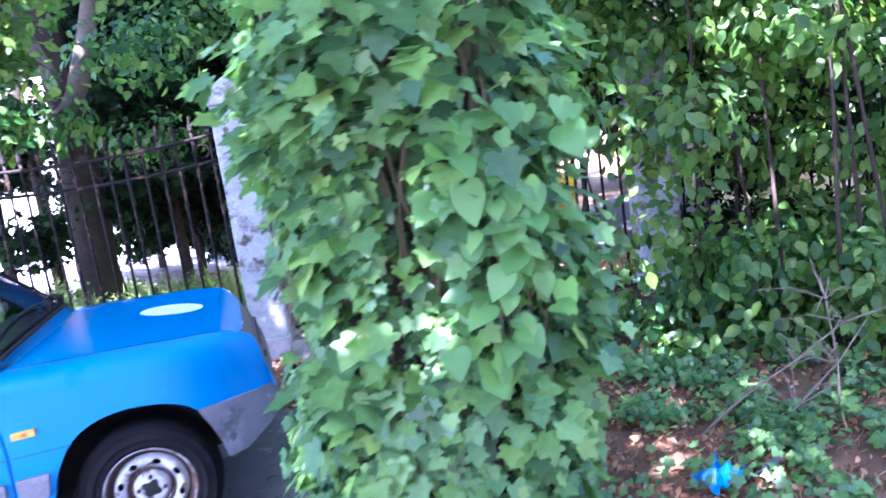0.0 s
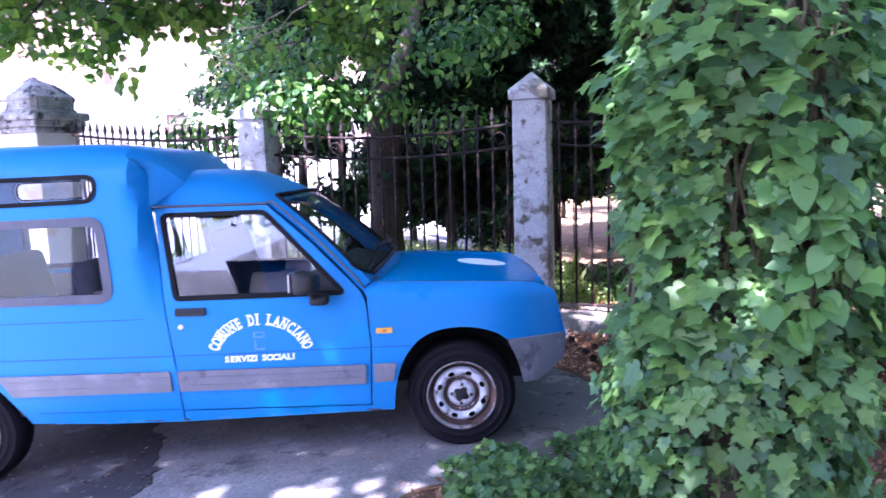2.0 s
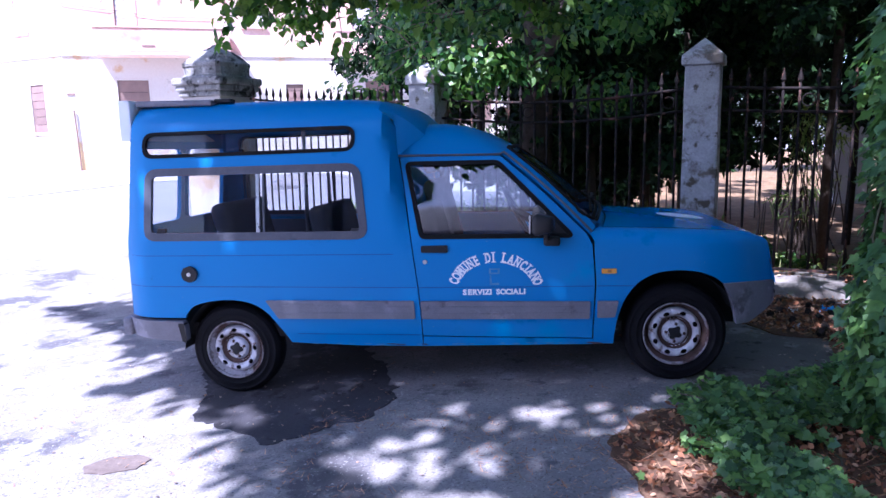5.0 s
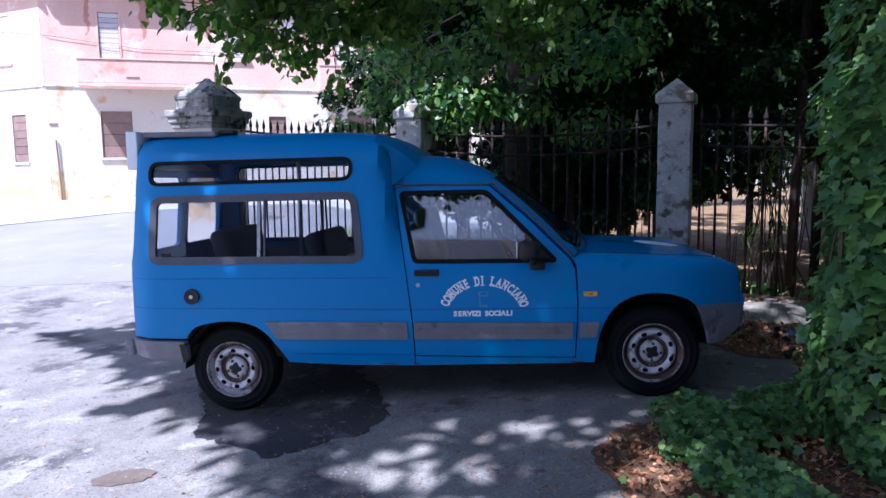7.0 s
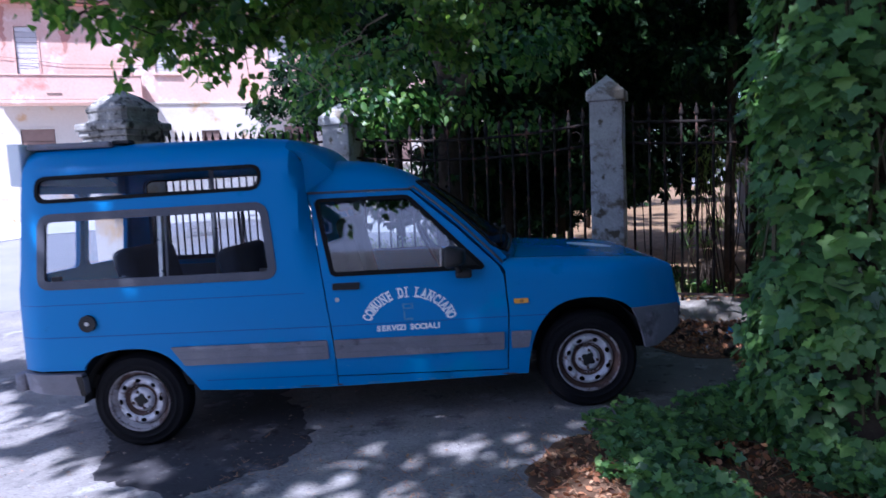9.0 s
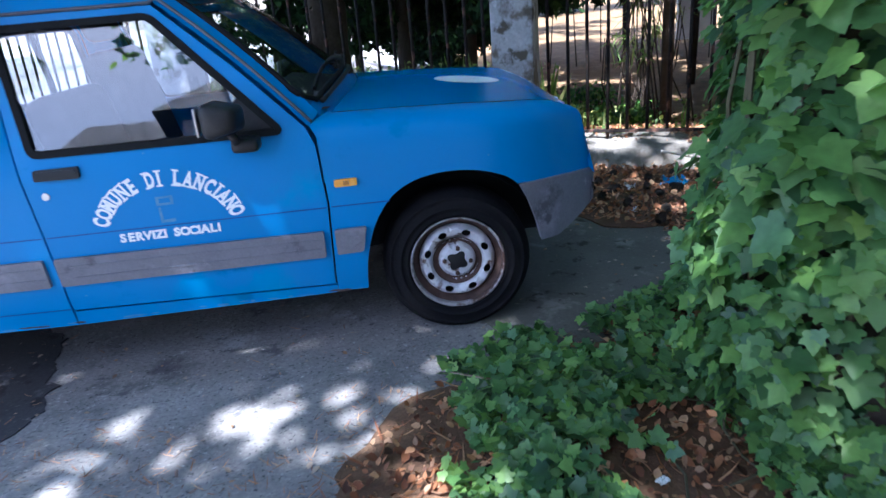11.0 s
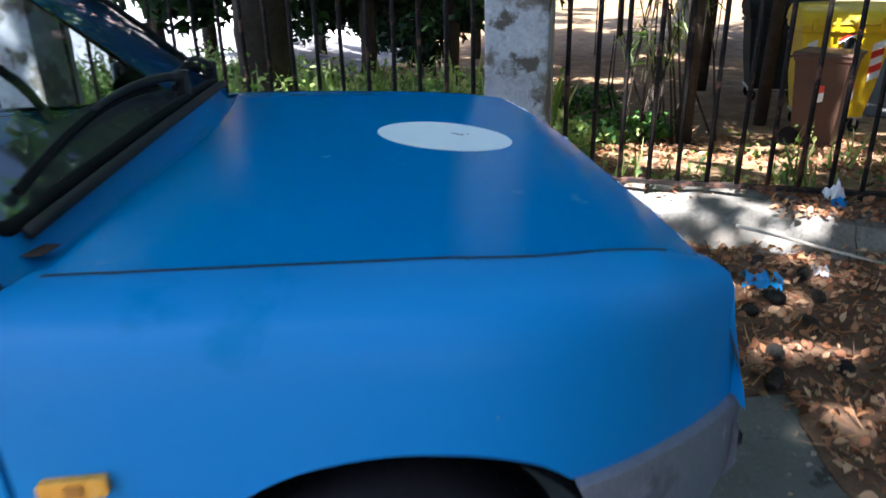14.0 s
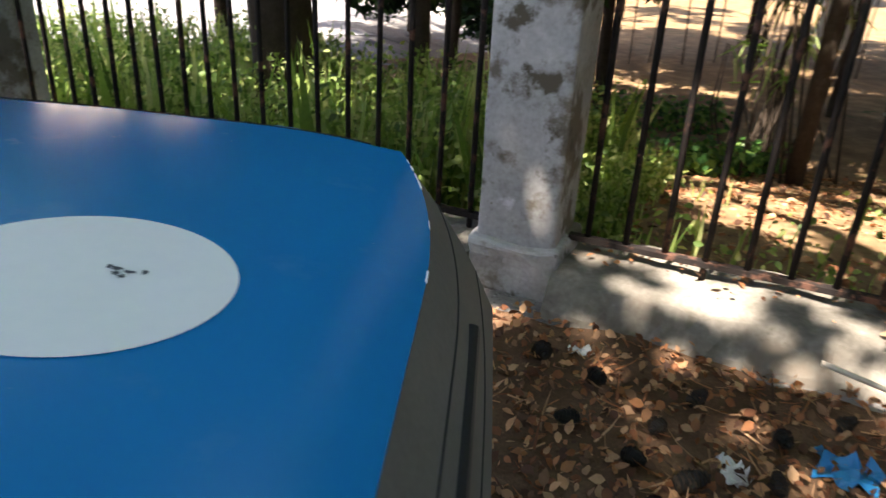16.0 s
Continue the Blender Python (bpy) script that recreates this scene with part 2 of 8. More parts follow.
PAINT = surface("van_paint", [(0.014, 0.190, 0.48), (0.020, 0.218, 0.54)], scale=1.2, fine=90, rough=0.44, bump=0.012, spread=1.0, coat=0.03, spec=0.28, rough_var=0.06,
                spots=[((0.006, 0.24, 0.53), 1.5, 0.58), ((0.0004, 0.175, 0.43), 3.3, 0.62), ((0.03, 0.28, 0.58), 2.6, 0.71), ((0.006, 0.14, 0.34), 7.0, 0.71)])
HOOD_PAINT = surface("hood_paint", [(0.0004, 0.178, 0.46), (0.001, 0.202, 0.51)], scale=1.0, fine=120, rough=0.22, bump=0.03, spread=1.0, coat=0.0, spec=0.24, rough_var=0.05,
                     spots=[((0.02, 0.215, 0.50), 3.5, 0.60), ((0.08, 0.28, 0.56), 9.0, 0.66), ((0.45, 0.55, 0.62), 38.0, 0.72), ((0.05, 0.055, 0.06), 45.0, 0.78)])
GREY_PLASTIC = surface("grey_plastic", [(0.13, 0.13, 0.155), (0.21, 0.205, 0.235)], scale=5, fine=120, rough=0.6, bump=0.08, spots=[((0.25, 0.24, 0.28), 2.6, 0.56), ((0.10, 0.095, 0.115), 6, 0.60), ((0.30, 0.29, 0.31), 12, 0.66)])
NOSE_GREY = surface("weathered_nose_plastic", [(0.085, 0.078, 0.066), (0.15, 0.138, 0.118)], scale=5, fine=120, rough=0.65, bump=0.1, spots=[((0.16, 0.14, 0.12), 7, 0.64)])
BLACK_PLASTIC = surface("black_plastic", [(0.012, 0.012, 0.013), (0.030, 0.028, 0.029)], scale=8, fine=140, rough=0.5, bump=0.08, spec=0.28)
RUBBER = surface("tyre_rubber", [(0.004, 0.004, 0.006), (0.011, 0.0105, 0.012)], scale=7, fine=90, rough=0.75, bump=0.3, spots=[((0.022, 0.020, 0.019), 11, 0.66), ((0.05, 0.045, 0.04), 24, 0.74)], spec=0.14)
SEAL = surface("rubber_seal", [(0.006, 0.006, 0.007), (0.014, 0.014, 0.014)], scale=10, rough=0.7, bump=0.05, spec=0.12)
FRAME_GREY = surface("window_frame_grey", [(0.055, 0.058, 0.078), (0.095, 0.095, 0.115)], scale=6, rough=0.5, bump=0.05)
RIM = surface("painted_steel_rim", [(0.52, 0.51, 0.55), (0.68, 0.67, 0.71)], scale=9, fine=70, rough=0.45, metal=0.1, bump=0.05, spots=[((0.10, 0.048, 0.032), 11, 0.57), ((0.06, 0.035, 0.03), 30, 0.64)])
RIM_RUST = surface("rusty_rim", [(0.035, 0.018, 0.014), (0.12, 0.07, 0.055)], scale=12, fine=60, rough=0.75, metal=0.2, bump=0.2, spots=[((0.4, 0.38, 0.38), 10, 0.70)])
RIM_LIP = surface("scuffed_rim_lip", [(0.20, 0.18, 0.18), (0.50, 0.48, 0.50)], scale=7, fine=60, rough=0.55, metal=0.1, bump=0.1, spots=[((0.075, 0.04, 0.03), 5, 0.50), ((0.06, 0.035, 0.03), 22, 0.60)])
DARK = surface("dark_underbody", [(0.004, 0.004, 0.004), (0.012, 0.011, 0.01)], scale=5, rough=0.9, bump=0.1)
WHITE_VINYL = surface("white_vinyl", [(0.82, 0.85, 0.88), (0.88, 0.90, 0.92)], scale=3, rough=0.45, bump=0.01, spots=[((0.55, 0.6, 0.66), 30, 0.78)])
TAPE = surface("old_tape", [(0.045, 0.20, 0.42), (0.12, 0.28, 0.46)], scale=30, rough=0.6, bump=0.05)
AMBER = surface("amber_lens", [(0.75, 0.30, 0.02), (0.85, 0.42, 0.06)], scale=20, rough=0.25, bump=0.05)
SEAT = surface("seat_fabric", [(0.035, 0.036, 0.045), (0.085, 0.085, 0.10)], scale=18, fine=200, rough=0.9, bump=0.15)
INNER = surface("inner_trim", [(0.10, 0.11, 0.14), (0.17, 0.18, 0.21)], scale=5, rough=0.8, bump=0.05)
CHROME = surface("bare_metal", [(0.45, 0.45, 0.46), (0.62, 0.62, 0.62)], scale=20, rough=0.3, metal=0.9, bump=0.03)
GLASS = pane_glass("window_glass", (0.72, 0.75, 0.80), 0.012, 1.52)
DOOR_GLASS = pane_glass("door_glass", (0.64, 0.69, 0.73), 0.008, 2.2)
WS_GLASS = pane_glass("windscreen_glass", (0.86, 0.90, 0.89), 0.03, 1.8)
ASPHALT = surface("old_asphalt", [(0.128, 0.118, 0.115), (0.215, 0.200, 0.192), (0.32, 0.298, 0.28)], scale=2.2, fine=70, rough=0.92, bump=1.0, spread=0.6, detail=14,
                  spots=[((0.085, 0.08, 0.084), 1.1, 0.55), ((0.30, 0.29, 0.285), 2.2, 0.59), ((0.10, 0.095, 0.10), 5.5, 0.60), ((0.36, 0.35, 0.335), 9.0, 0.64), ((0.28, 0.22, 0.155), 7.0, 0.70), ((0.07, 0.068, 0.072), 75.0, 0.57), ((0.36, 0.35, 0.35), 60.0, 0.60), ((0.11, 0.105, 0.105), 16.0, 0.62), ((0.42, 0.40, 0.37), 36.0, 0.64), ((0.05, 0.047, 0.046), 30.0, 0.62)], spec=0.25)
DIRT = surface("damp_dirt", [(0.085, 0.080, 0.066), (0.155, 0.145, 0.122)], scale=3.5, fine=70, rough=0.92, bump=0.9, spread=0.7, detail=12, spots=[((0.20, 0.185, 0.165), 4.0, 0.58), ((0.045, 0.042, 0.034), 9, 0.58), ((0.24, 0.22, 0.19), 34, 0.63)], spec=0.2)
STAIN = surface("brown_stain", [(0.10, 0.078, 0.066), (0.17, 0.135, 0.115)], scale=12, fine=80, rough=0.9, bump=0.6, spec=0.2)
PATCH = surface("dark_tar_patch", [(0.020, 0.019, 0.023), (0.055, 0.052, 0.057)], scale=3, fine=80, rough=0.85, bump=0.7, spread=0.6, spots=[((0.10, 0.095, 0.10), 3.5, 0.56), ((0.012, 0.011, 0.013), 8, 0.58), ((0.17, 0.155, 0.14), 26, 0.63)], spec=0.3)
ROAD = surface("sunlit_road", [(0.19, 0.185, 0.195), (0.26, 0.25, 0.26)], scale=0.8, fine=60, rough=0.95, bump=0.3, spots=[((0.33, 0.32, 0.31), 1.1, 0.62)], spec=0.2)
PAVING = surface("pale_paving", [(0.42, 0.40, 0.37), (0.52, 0.50, 0.47)], scale=1.2, fine=40, rough=0.9, bump=0.2)
SOIL = surface("litter_soil", [(0.035, 0.020, 0.013), (0.12, 0.068, 0.040), (0.25, 0.155, 0.092)], scale=9, fine=110, rough=0.95, bump=1.0, spread=0.9, detail=12, spots=[((0.26, 0.16, 0.09), 24, 0.62)], spec=0.2)
YARD = surface("dry_yard_earth", [(0.078, 0.046, 0.025), (0.205, 0.128, 0.068), (0.40, 0.275, 0.155)], scale=4.5, fine=60, rough=0.95, bump=0.9, spread=0.7, detail=10, spots=[((0.08, 0.09, 0.035), 3, 0.60)], spec=0.2)
CONCRETE = surface("weathered_concrete", [(0.24, 0.23, 0.215), (0.40, 0.39, 0.385), (0.54, 0.53, 0.53)], scale=5, fine=60, rough=0.92, bump=0.7, spread=0.6, detail=12,
                   spots=[((0.17, 0.145, 0.115), 3.6, 0.52), ((0.11, 0.095, 0.07), 6.0, 0.58), ((0.62, 0.61, 0.63), 7, 0.63), ((0.14, 0.12, 0.07), 13, 0.66), ((0.06, 0.055, 0.05), 28, 0.68)], spec=0.2)
KERB = surface("pale_kerb_concrete", [(0.10, 0.088, 0.073), (0.18, 0.163, 0.140), (0.29, 0.268, 0.232)], scale=5, fine=50, rough=0.92, bump=0.9, spread=0.6, detail=12, spots=[((0.16, 0.135, 0.11), 4, 0.57), ((0.09, 0.075, 0.06), 11, 0.64), ((0.22, 0.20, 0.12), 9, 0.66)], spec=0.25)
STONE = surface("lichen_stone", [(0.07, 0.065, 0.06), (0.26, 0.245, 0.225), (0.50, 0.48, 0.45)], scale=6, fine=50, rough=0.95, bump=0.6, spread=0.8, spots=[((0.05, 0.048, 0.045), 5, 0.55), ((0.62, 0.60, 0.57), 7, 0.62), ((0.035, 0.033, 0.03), 14, 0.60)], spec=0.2)
IRON = surface("rusted_iron", [(0.008, 0.007, 0.007), (0.024, 0.018, 0.016)], scale=14, fine=90, rough=0.8, metal=0.1, bump=0.2, spots=[((0.12, 0.06, 0.042), 9, 0.55), ((0.20, 0.11, 0.075), 25, 0.64)], spec=0.2)
BARK = surface("rough_bark", [(0.018, 0.013, 0.010), (0.05, 0.037, 0.028), (0.085, 0.065, 0.05)], scale=12, fine=45, rough=0.95, bump=1.0, spread=0.9, spec=0.15)
PALE_BARK = surface("pale_bark", [(0.10, 0.07, 0.055), (0.24, 0.18, 0.14)], scale=9, fine=50, rough=0.9, bump=0.6, spec=0.2)
TWIG = surface("dry_twig", [(0.12, 0.085, 0.06), (0.27, 0.205, 0.15)], scale=20, fine=90, rough=0.9, bump=0.3)
PEELED = surface("peeled_wood", [(0.42, 0.36, 0.28), (0.62, 0.56, 0.46)], scale=18, fine=90, rough=0.8, bump=0.2)
STEM = surface("green_stem", [(0.05, 0.045, 0.02), (0.10, 0.085, 0.04)], scale=16, rough=0.85, bump=0.2)
PINK = surface("pink_render", [(0.60, 0.36, 0.29), (0.74, 0.51, 0.42)], scale=0.7, fine=18, rough=0.95, bump=0.2, spots=[((0.56, 0.26, 0.21), 0.5, 0.60), ((0.80, 0.66, 0.60), 0.9, 0.56), ((0.60, 0.42, 0.34), 3.0, 0.64)], spec=0.15)
CREAM = surface("cream_render", [(0.52, 0.46, 0.40), (0.62, 0.57, 0.52)], scale=0.6, fine=20, rough=0.95, bump=0.2, spots=[((0.50, 0.34, 0.20), 0.9, 0.56), ((0.40, 0.35, 0.30), 2.2, 0.60), ((0.30, 0.25, 0.21), 5.0, 0.66)], spec=0.15)
OCHRE = surface("ochre_damp_stain", [(0.46, 0.29, 0.13), (0.60, 0.44, 0.27)], scale=2.0, fine=20, rough=0.95, bump=0.2, spots=[((0.58, 0.52, 0.45), 2.5, 0.56), ((0.30, 0.20, 0.10), 5, 0.62)], spec=0.15)
PINK_DARK = surface("darker_pink_render", [(0.42, 0.19, 0.15), (0.56, 0.29, 0.23)], scale=1.2, fine=18, rough=0.95, bump=0.2, spots=[((0.62, 0.40, 0.33), 1.6, 0.60)], spec=0.15)
SHUTTER = surface("brown_shutter", [(0.16, 0.10, 0.085), (0.23, 0.15, 0.125)], scale=5, rough=0.8, bump=0.2, jitter=0.2)
PALE_SHUTTER = surface("pale_shutter", [(0.52, 0.48, 0.46), (0.62, 0.58, 0.55)], scale=5, rough=0.8, bump=0.2, jitter=0.15)
WALL_YELLOW = surface("yellowish_wall", [(0.42, 0.36, 0.19), (0.52, 0.45, 0.27)], scale=1.5, rough=0.95, bump=0.2, spots=[((0.35, 0.28, 0.16), 2, 0.62)])
# grey concrete with the trees' shade put into its colour
SHADED_CONCRETE = surface("shaded_concrete", [(0.05, 0.048, 0.045), (0.10, 0.095, 0.09)], scale=2, fine=40, rough=0.9, bump=0.3)
GREY_WALL = surface("grey_wall", [(0.15, 0.145, 0.135), (0.24, 0.23, 0.215)], scale=1.4, fine=30, rough=0.95, bump=0.2)
PALE_WALL = surface("pale_wall", [(0.46, 0.44, 0.41), (0.58, 0.56, 0.53)], scale=1.4, fine=30, rough=0.95, bump=0.2)
BIN_YELLOW = surface("yellow_bin_plastic", [(0.72, 0.45, 0.004), (0.82, 0.56, 0.01)], scale=3, rough=0.4, bump=0.03, spots=[((0.5, 0.36, 0.03), 6, 0.68)])
BIN_BROWN = surface("brown_bin_plastic", [(0.055, 0.026, 0.015), (0.085, 0.040, 0.024)], scale=4, rough=0.5, bump=0.05)
RED = surface("red_reflector", [(0.62, 0.03, 0.02), (0.72, 0.06, 0.03)], scale=8, rough=0.35, bump=0.02)
WHITE = surface("white_reflector", [(0.72, 0.72, 0.72), (0.82, 0.82, 0.82)], scale=8, rough=0.35, bump=0.02)
BLUE_LITTER = surface("blue_litter_plastic", [(0.01, 0.18, 0.46), (0.02, 0.27, 0.58)], scale=20, rough=0.3, bump=0.3)
PAPER = surface("crumpled_paper", [(0.62, 0.60, 0.60), (0.80, 0.79, 0.78)], scale=16, rough=0.8, bump=0.3)
BOTTLE = surface("brown_bottle_glass", [(0.016, 0.008, 0.004), (0.03, 0.014, 0.007)], scale=8, rough=0.12, bump=0.02)
ROOF_TILE = surface("grey_roof", [(0.22, 0.21, 0.23), (0.32, 0.30, 0.32)], scale=3, rough=0.9, bump=0.4)
FACADE_GREY = surface("grey_facade", [(0.34, 0.34, 0.36), (0.42, 0.42, 0.44)], scale=0.6, rough=0.95, bump=0.1)
IVY = leafy("ivy_leaf", [(0.030, 0.070, 0.026), (0.082, 0.170, 0.050), (0.155, 0.275, 0.066), (0.090, 0.180, 0.078), (0.20, 0.33, 0.085)], 0.36, 0.38, spec=0.42)
IVY_BIG = leafy("ivy_leaf_large", [(0.066, 0.14, 0.048), (0.155, 0.275, 0.066), (0.110, 0.205, 0.076), (0.23, 0.345, 0.080)], 0.40, 0.38, per="object", spec=0.42)
YOUNG_LEAF = leafy("young_leaf", [(0.095, 0.21, 0.055), (0.12, 0.25, 0.06), (0.16, 0.30, 0.07)], 0.36, 0.4, per="object")
BROAD = leafy("broad_leaf", [(0.016, 0.055, 0.014), (0.042, 0.115, 0.024), (0.09, 0.19, 0.038), (0.19, 0.30, 0.065)], 0.45, 0.42)
HANG_LEAF = leafy("hanging_leaf", [(0.030, 0.075, 0.014), (0.065, 0.14, 0.024), (0.11, 0.19, 0.032), (0.16, 0.24, 0.046)], 0.50, 0.46)
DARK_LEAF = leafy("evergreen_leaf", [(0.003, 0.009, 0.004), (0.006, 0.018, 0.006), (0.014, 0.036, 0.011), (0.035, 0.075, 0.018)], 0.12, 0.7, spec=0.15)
WEED = leafy("weed_leaf", [(0.055, 0.10, 0.022), (0.14, 0.22, 0.05), (0.27, 0.35, 0.10), (0.38, 0.40, 0.17)], 0.5, 0.6)
DRY = leafy("dry_grey_leaf", [(0.10, 0.075, 0.06), (0.22, 0.17, 0.13), (0.34, 0.27, 0.21), (0.30, 0.17, 0.09), (0.06, 0.045, 0.038)], 0.15, 0.8)
DEAD = leafy("dead_leaf", [(0.040, 0.017, 0.009), (0.20, 0.074, 0.030), (0.36, 0.155, 0.066), (0.50, 0.30, 0.165), (0.080, 0.034, 0.019)], 0.2, 0.75)

# ---------------------------------------------------------------- ground
FX, FY = 3.255, 2.675                       # the pillar beside the van's nose
FDX, FDY = 0.948, -0.318                  # the fence runs along this way


def ground_z(x, y):
    z = 0.0565 * min(max(x, -2.6), 2.75) + 0.004
    if x > 2.75:
        z -= 0.02 * step01(2.9, 4.2, x)
    rise = 0.0704 * min(max(y - 4.0, 0.0), 12.0) * step01(0.5, -4.0, x)
    behind = (x - FX) * -FDY + (y - FY) * FDX          # how far behind the fence
    z -= 0.70 * step01(0.1, 5.1, behind) * step01(0.6, 3.4, x)
    far = math.hypot(x, y)
    lump = noise.noise(Vector((x * 0.9, y * 0.9, 0))) * 0.008 if far < 14 else 0.0
    return z + rise + lump


def span(a, b, step):
    return [a + (b - a) * k / max(1, round((b - a) / step)) for k in range(max(1, round((b - a) / step)) + 1)]


xs = [-600, -200, -80, -40] + span(-25, -7, 1.2) + span(-6.6, 9, 0.2) + span(10, 26, 1.6) + [45, 90, 220, 600]
ys = [-600, -200, -80, -40, -25, -16] + span(-10, -5, 0.7) + span(-4.7, 7, 0.2) + span(7.6, 24, 1.1) + [40, 90, 220, 600]
ground_bm = bmesh.new()
grid(ground_bm, [[(x, y, ground_z(x, y)) for y in ys] for x in xs])
ground = part("ground", ground_bm, ASPHALT, smooth=True)
tagged(ground, "cracked grey asphalt apron with dappled tree shade", "ground", kind="structure")


def lay(name, outline, lift, mat, label, step=0.25, wobble=0.0, category="ground", seed=3.0):
    """A flat layer on the ground with an uneven outline."""
    out = []
    for x, y in dense(outline, step * 0.6):
        w = [wobble * (noise.noise(Vector((x * 2.3, y * 2.3, q))) + 0.5 * noise.noise(Vector((x * 7.1, y * 7.1, q))) + 0.22 * noise.noise(Vector((x * 24, y * 24, q)))) for q in (seed, seed + 9)]
        out.append((x + w[0], y + w[1]))
    bm = sheet(out, [], lambda u, v: (u, v, ground_z(u, v) + lift), step, Vector((0, 0, -0.02)))
    return tagged(part(name, bm, mat, smooth=True), label, category, kind="structure")


lay("road", [(-60, 9.5), (-60, 6.5), (-18, 3.2), (-6.5, 4.6), (-3.6, 5.4), (1.0, 9.5), (3.0, 14.6), (-4, 14.4), (-7.8, 13.0), (-9.5, 11.0), (-12, 8.6), (-30, 9.5)], 0.006, ROAD, "pale grey asphalt street in full sun", 1.4, 0.2, "road")
lay("pavement", [(-30, 3.5), (-12, 8.4), (-9.5, 10.8), (-7.8, 12.8), (-4, 14.3), (3.4, 14.6), (3.9, 23.0), (-10.5, 17.0), (-30, 24)], 0.03, PAVING, "pale sunlit paving at the foot of the house", 1.2, 0.05, "pavement")
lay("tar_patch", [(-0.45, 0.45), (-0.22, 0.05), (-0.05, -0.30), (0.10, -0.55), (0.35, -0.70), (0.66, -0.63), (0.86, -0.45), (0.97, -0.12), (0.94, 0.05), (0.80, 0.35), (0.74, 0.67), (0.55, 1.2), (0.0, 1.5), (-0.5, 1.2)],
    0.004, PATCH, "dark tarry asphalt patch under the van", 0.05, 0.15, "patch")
# only a brown stain in the asphalt, laid as a thin sheet
lay("stained_patch", [(-0.41, -0.93), (-0.32, -0.83), (-0.18, -0.80), (-0.08, -0.85), (-0.10, -0.94), (-0.24, -1.0), (-0.36, -0.99)], 0.006, STAIN, "small brown stained patch in the asphalt", 0.05, 0.03, "stain")
lay("dirt_film", [(2.62, 0.10), (2.85, -0.22), (3.2, -0.30), (3.75, 0.05), (3.95, 0.60), (3.75, 1.2), (3.30, 1.6), (2.9, 1.3), (2.70, 0.6)], 0.004, DIRT, "damp brown dirt trodden into the asphalt", 0.06, 0.20, "dirt")
lay("ivy_bed", [(2.12, -0.74), (2.18, -1.15), (2.30, -1.65), (2.6, -2.2), (3.3, -2.4), (4.4, -2.2), (5.6, -1.9), (8.5, -1.8), (8.5, 1.2), (5.4, 1.5), (4.3, 1.95), (3.45, 2.30), (3.08, 2.42), (3.02, 1.95), (3.12, 1.40), (3.42, 1.02), (3.70, 0.88), (3.66, 0.42), (3.48, 0.10), (3.10, -0.18), (2.65, -0.36), (2.36, -0.46)],
    0.012, SOIL, "brown soil littered with needles and dead leaves", 0.11, 0.09, "soil")
lay("yard", [(-1.7, 4.6), (0.7, 3.75), (3.2, 2.9), (5.8, 2.0), (9.5, 0.8), (16, 0.5), (18, 14), (6, 13), (1.5, 8.5)], 0.013, YARD, "dry dappled earth of the yard behind the fence", 0.26, 0.15, "ground")
lay("far_yard", [(1.7, 8.9), (6, 12.6), (17.6, 13.6), (15.8, 0.8), (40, 0.6), (45, 60), (3.6, 60), (3.5, 14.2)], 0.006, YARD, "sunlit dry earth far back in the yard", 1.5, 0.2, "ground")
# paving beside the yellow house, its shade painted as a darker grey
lay("yard_paving", [(8.45, 7.35), (9.8, 6.35), (11.2, 5.0), (18.2, 11.5), (14.6, 14.6), (10.2, 11.2)], 0.03, SHADED_CONCRETE, "grey concrete coloured dark for shade beside the yellow house", 0.5, 0.08, "pavement")


# ---------------------------------------------------------------- fence
def along(s, off=0.0):
    """A place on the fence line: s metres on from the pillar by the van's nose, off metres out to the road side."""
    return FX + FDX * s + FDY * off, FY + FDY * s - FDX * off


FENCE_TURN = math.degrees(math.atan2(FDY, FDX))


def pillar(s, size, shaft_top, apex, label):
    x, y = along(s)
    base = ground_z(x, y) - 0.02
    root = thing("fence_pillar", label, "pillar", "fence pillars", at=pose(x, y, 0, 0, 0, FENCE_TURN))
    h = size / 2
    bm = bmesh.new()
    box(bm, (-h, -h, base), (h, h, shaft_top), bevel=0.012)
    bmesh.ops.subdivide_edges(bm, edges=[e for e in bm.edges if e.calc_length() > 0.5], cuts=14)
    for v in bm.verts:
        q = noise.noise(Vector((v.co.x * 3 + s, v.co.y * 3, v.co.z * 4)))
        v.co.x += 0.006 * q
        v.co.y += 0.005 * noise.noise(Vector((v.co.y * 5, v.co.z * 4, s)))
    part("shaft", bm, CONCRETE, root, smooth=False)
    bm = bmesh.new()
    box(bm, (-h - 0.03, -h - 0.05, base), (h + 0.03, h + 0.03, base + 0.20), bevel=0.02)
    bmesh.ops.subdivide_edges(bm, edges=bm.edges[:], cuts=4, use_grid_fill=True)
    for v in bm.verts:
        v.co += Vector((noise.noise(v.co * 9 + Vector((s, 0, 0))), noise.noise(v.co * 9 + Vector((s, 5, 0))), 0.8 * noise.noise(v.co * 7 + Vector((s, 0, 5))))) * 0.028
    part("foot", bm, CONCRETE, root)
    bm = bmesh.new()
    box(bm, (-h - 0.025, -h - 0.025, shaft_top), (h + 0.025, h + 0.025, shaft_top + 0.09), bevel=0.012)
    k = h + 0.018
    top = [bm.verts.new((a * k, b * k, shaft_top + 0.088)) for a, b in ((-1, -1), (1, -1), (1, 1), (-1, 1))]
    tip = bm.verts.new((0, 0, apex))
    for i in range(4):
        bm.faces.new((top[i], top[(i + 1) % 4], tip))
    part("cap", bm, CONCRETE, root, "pointed weathered cap")
    return root


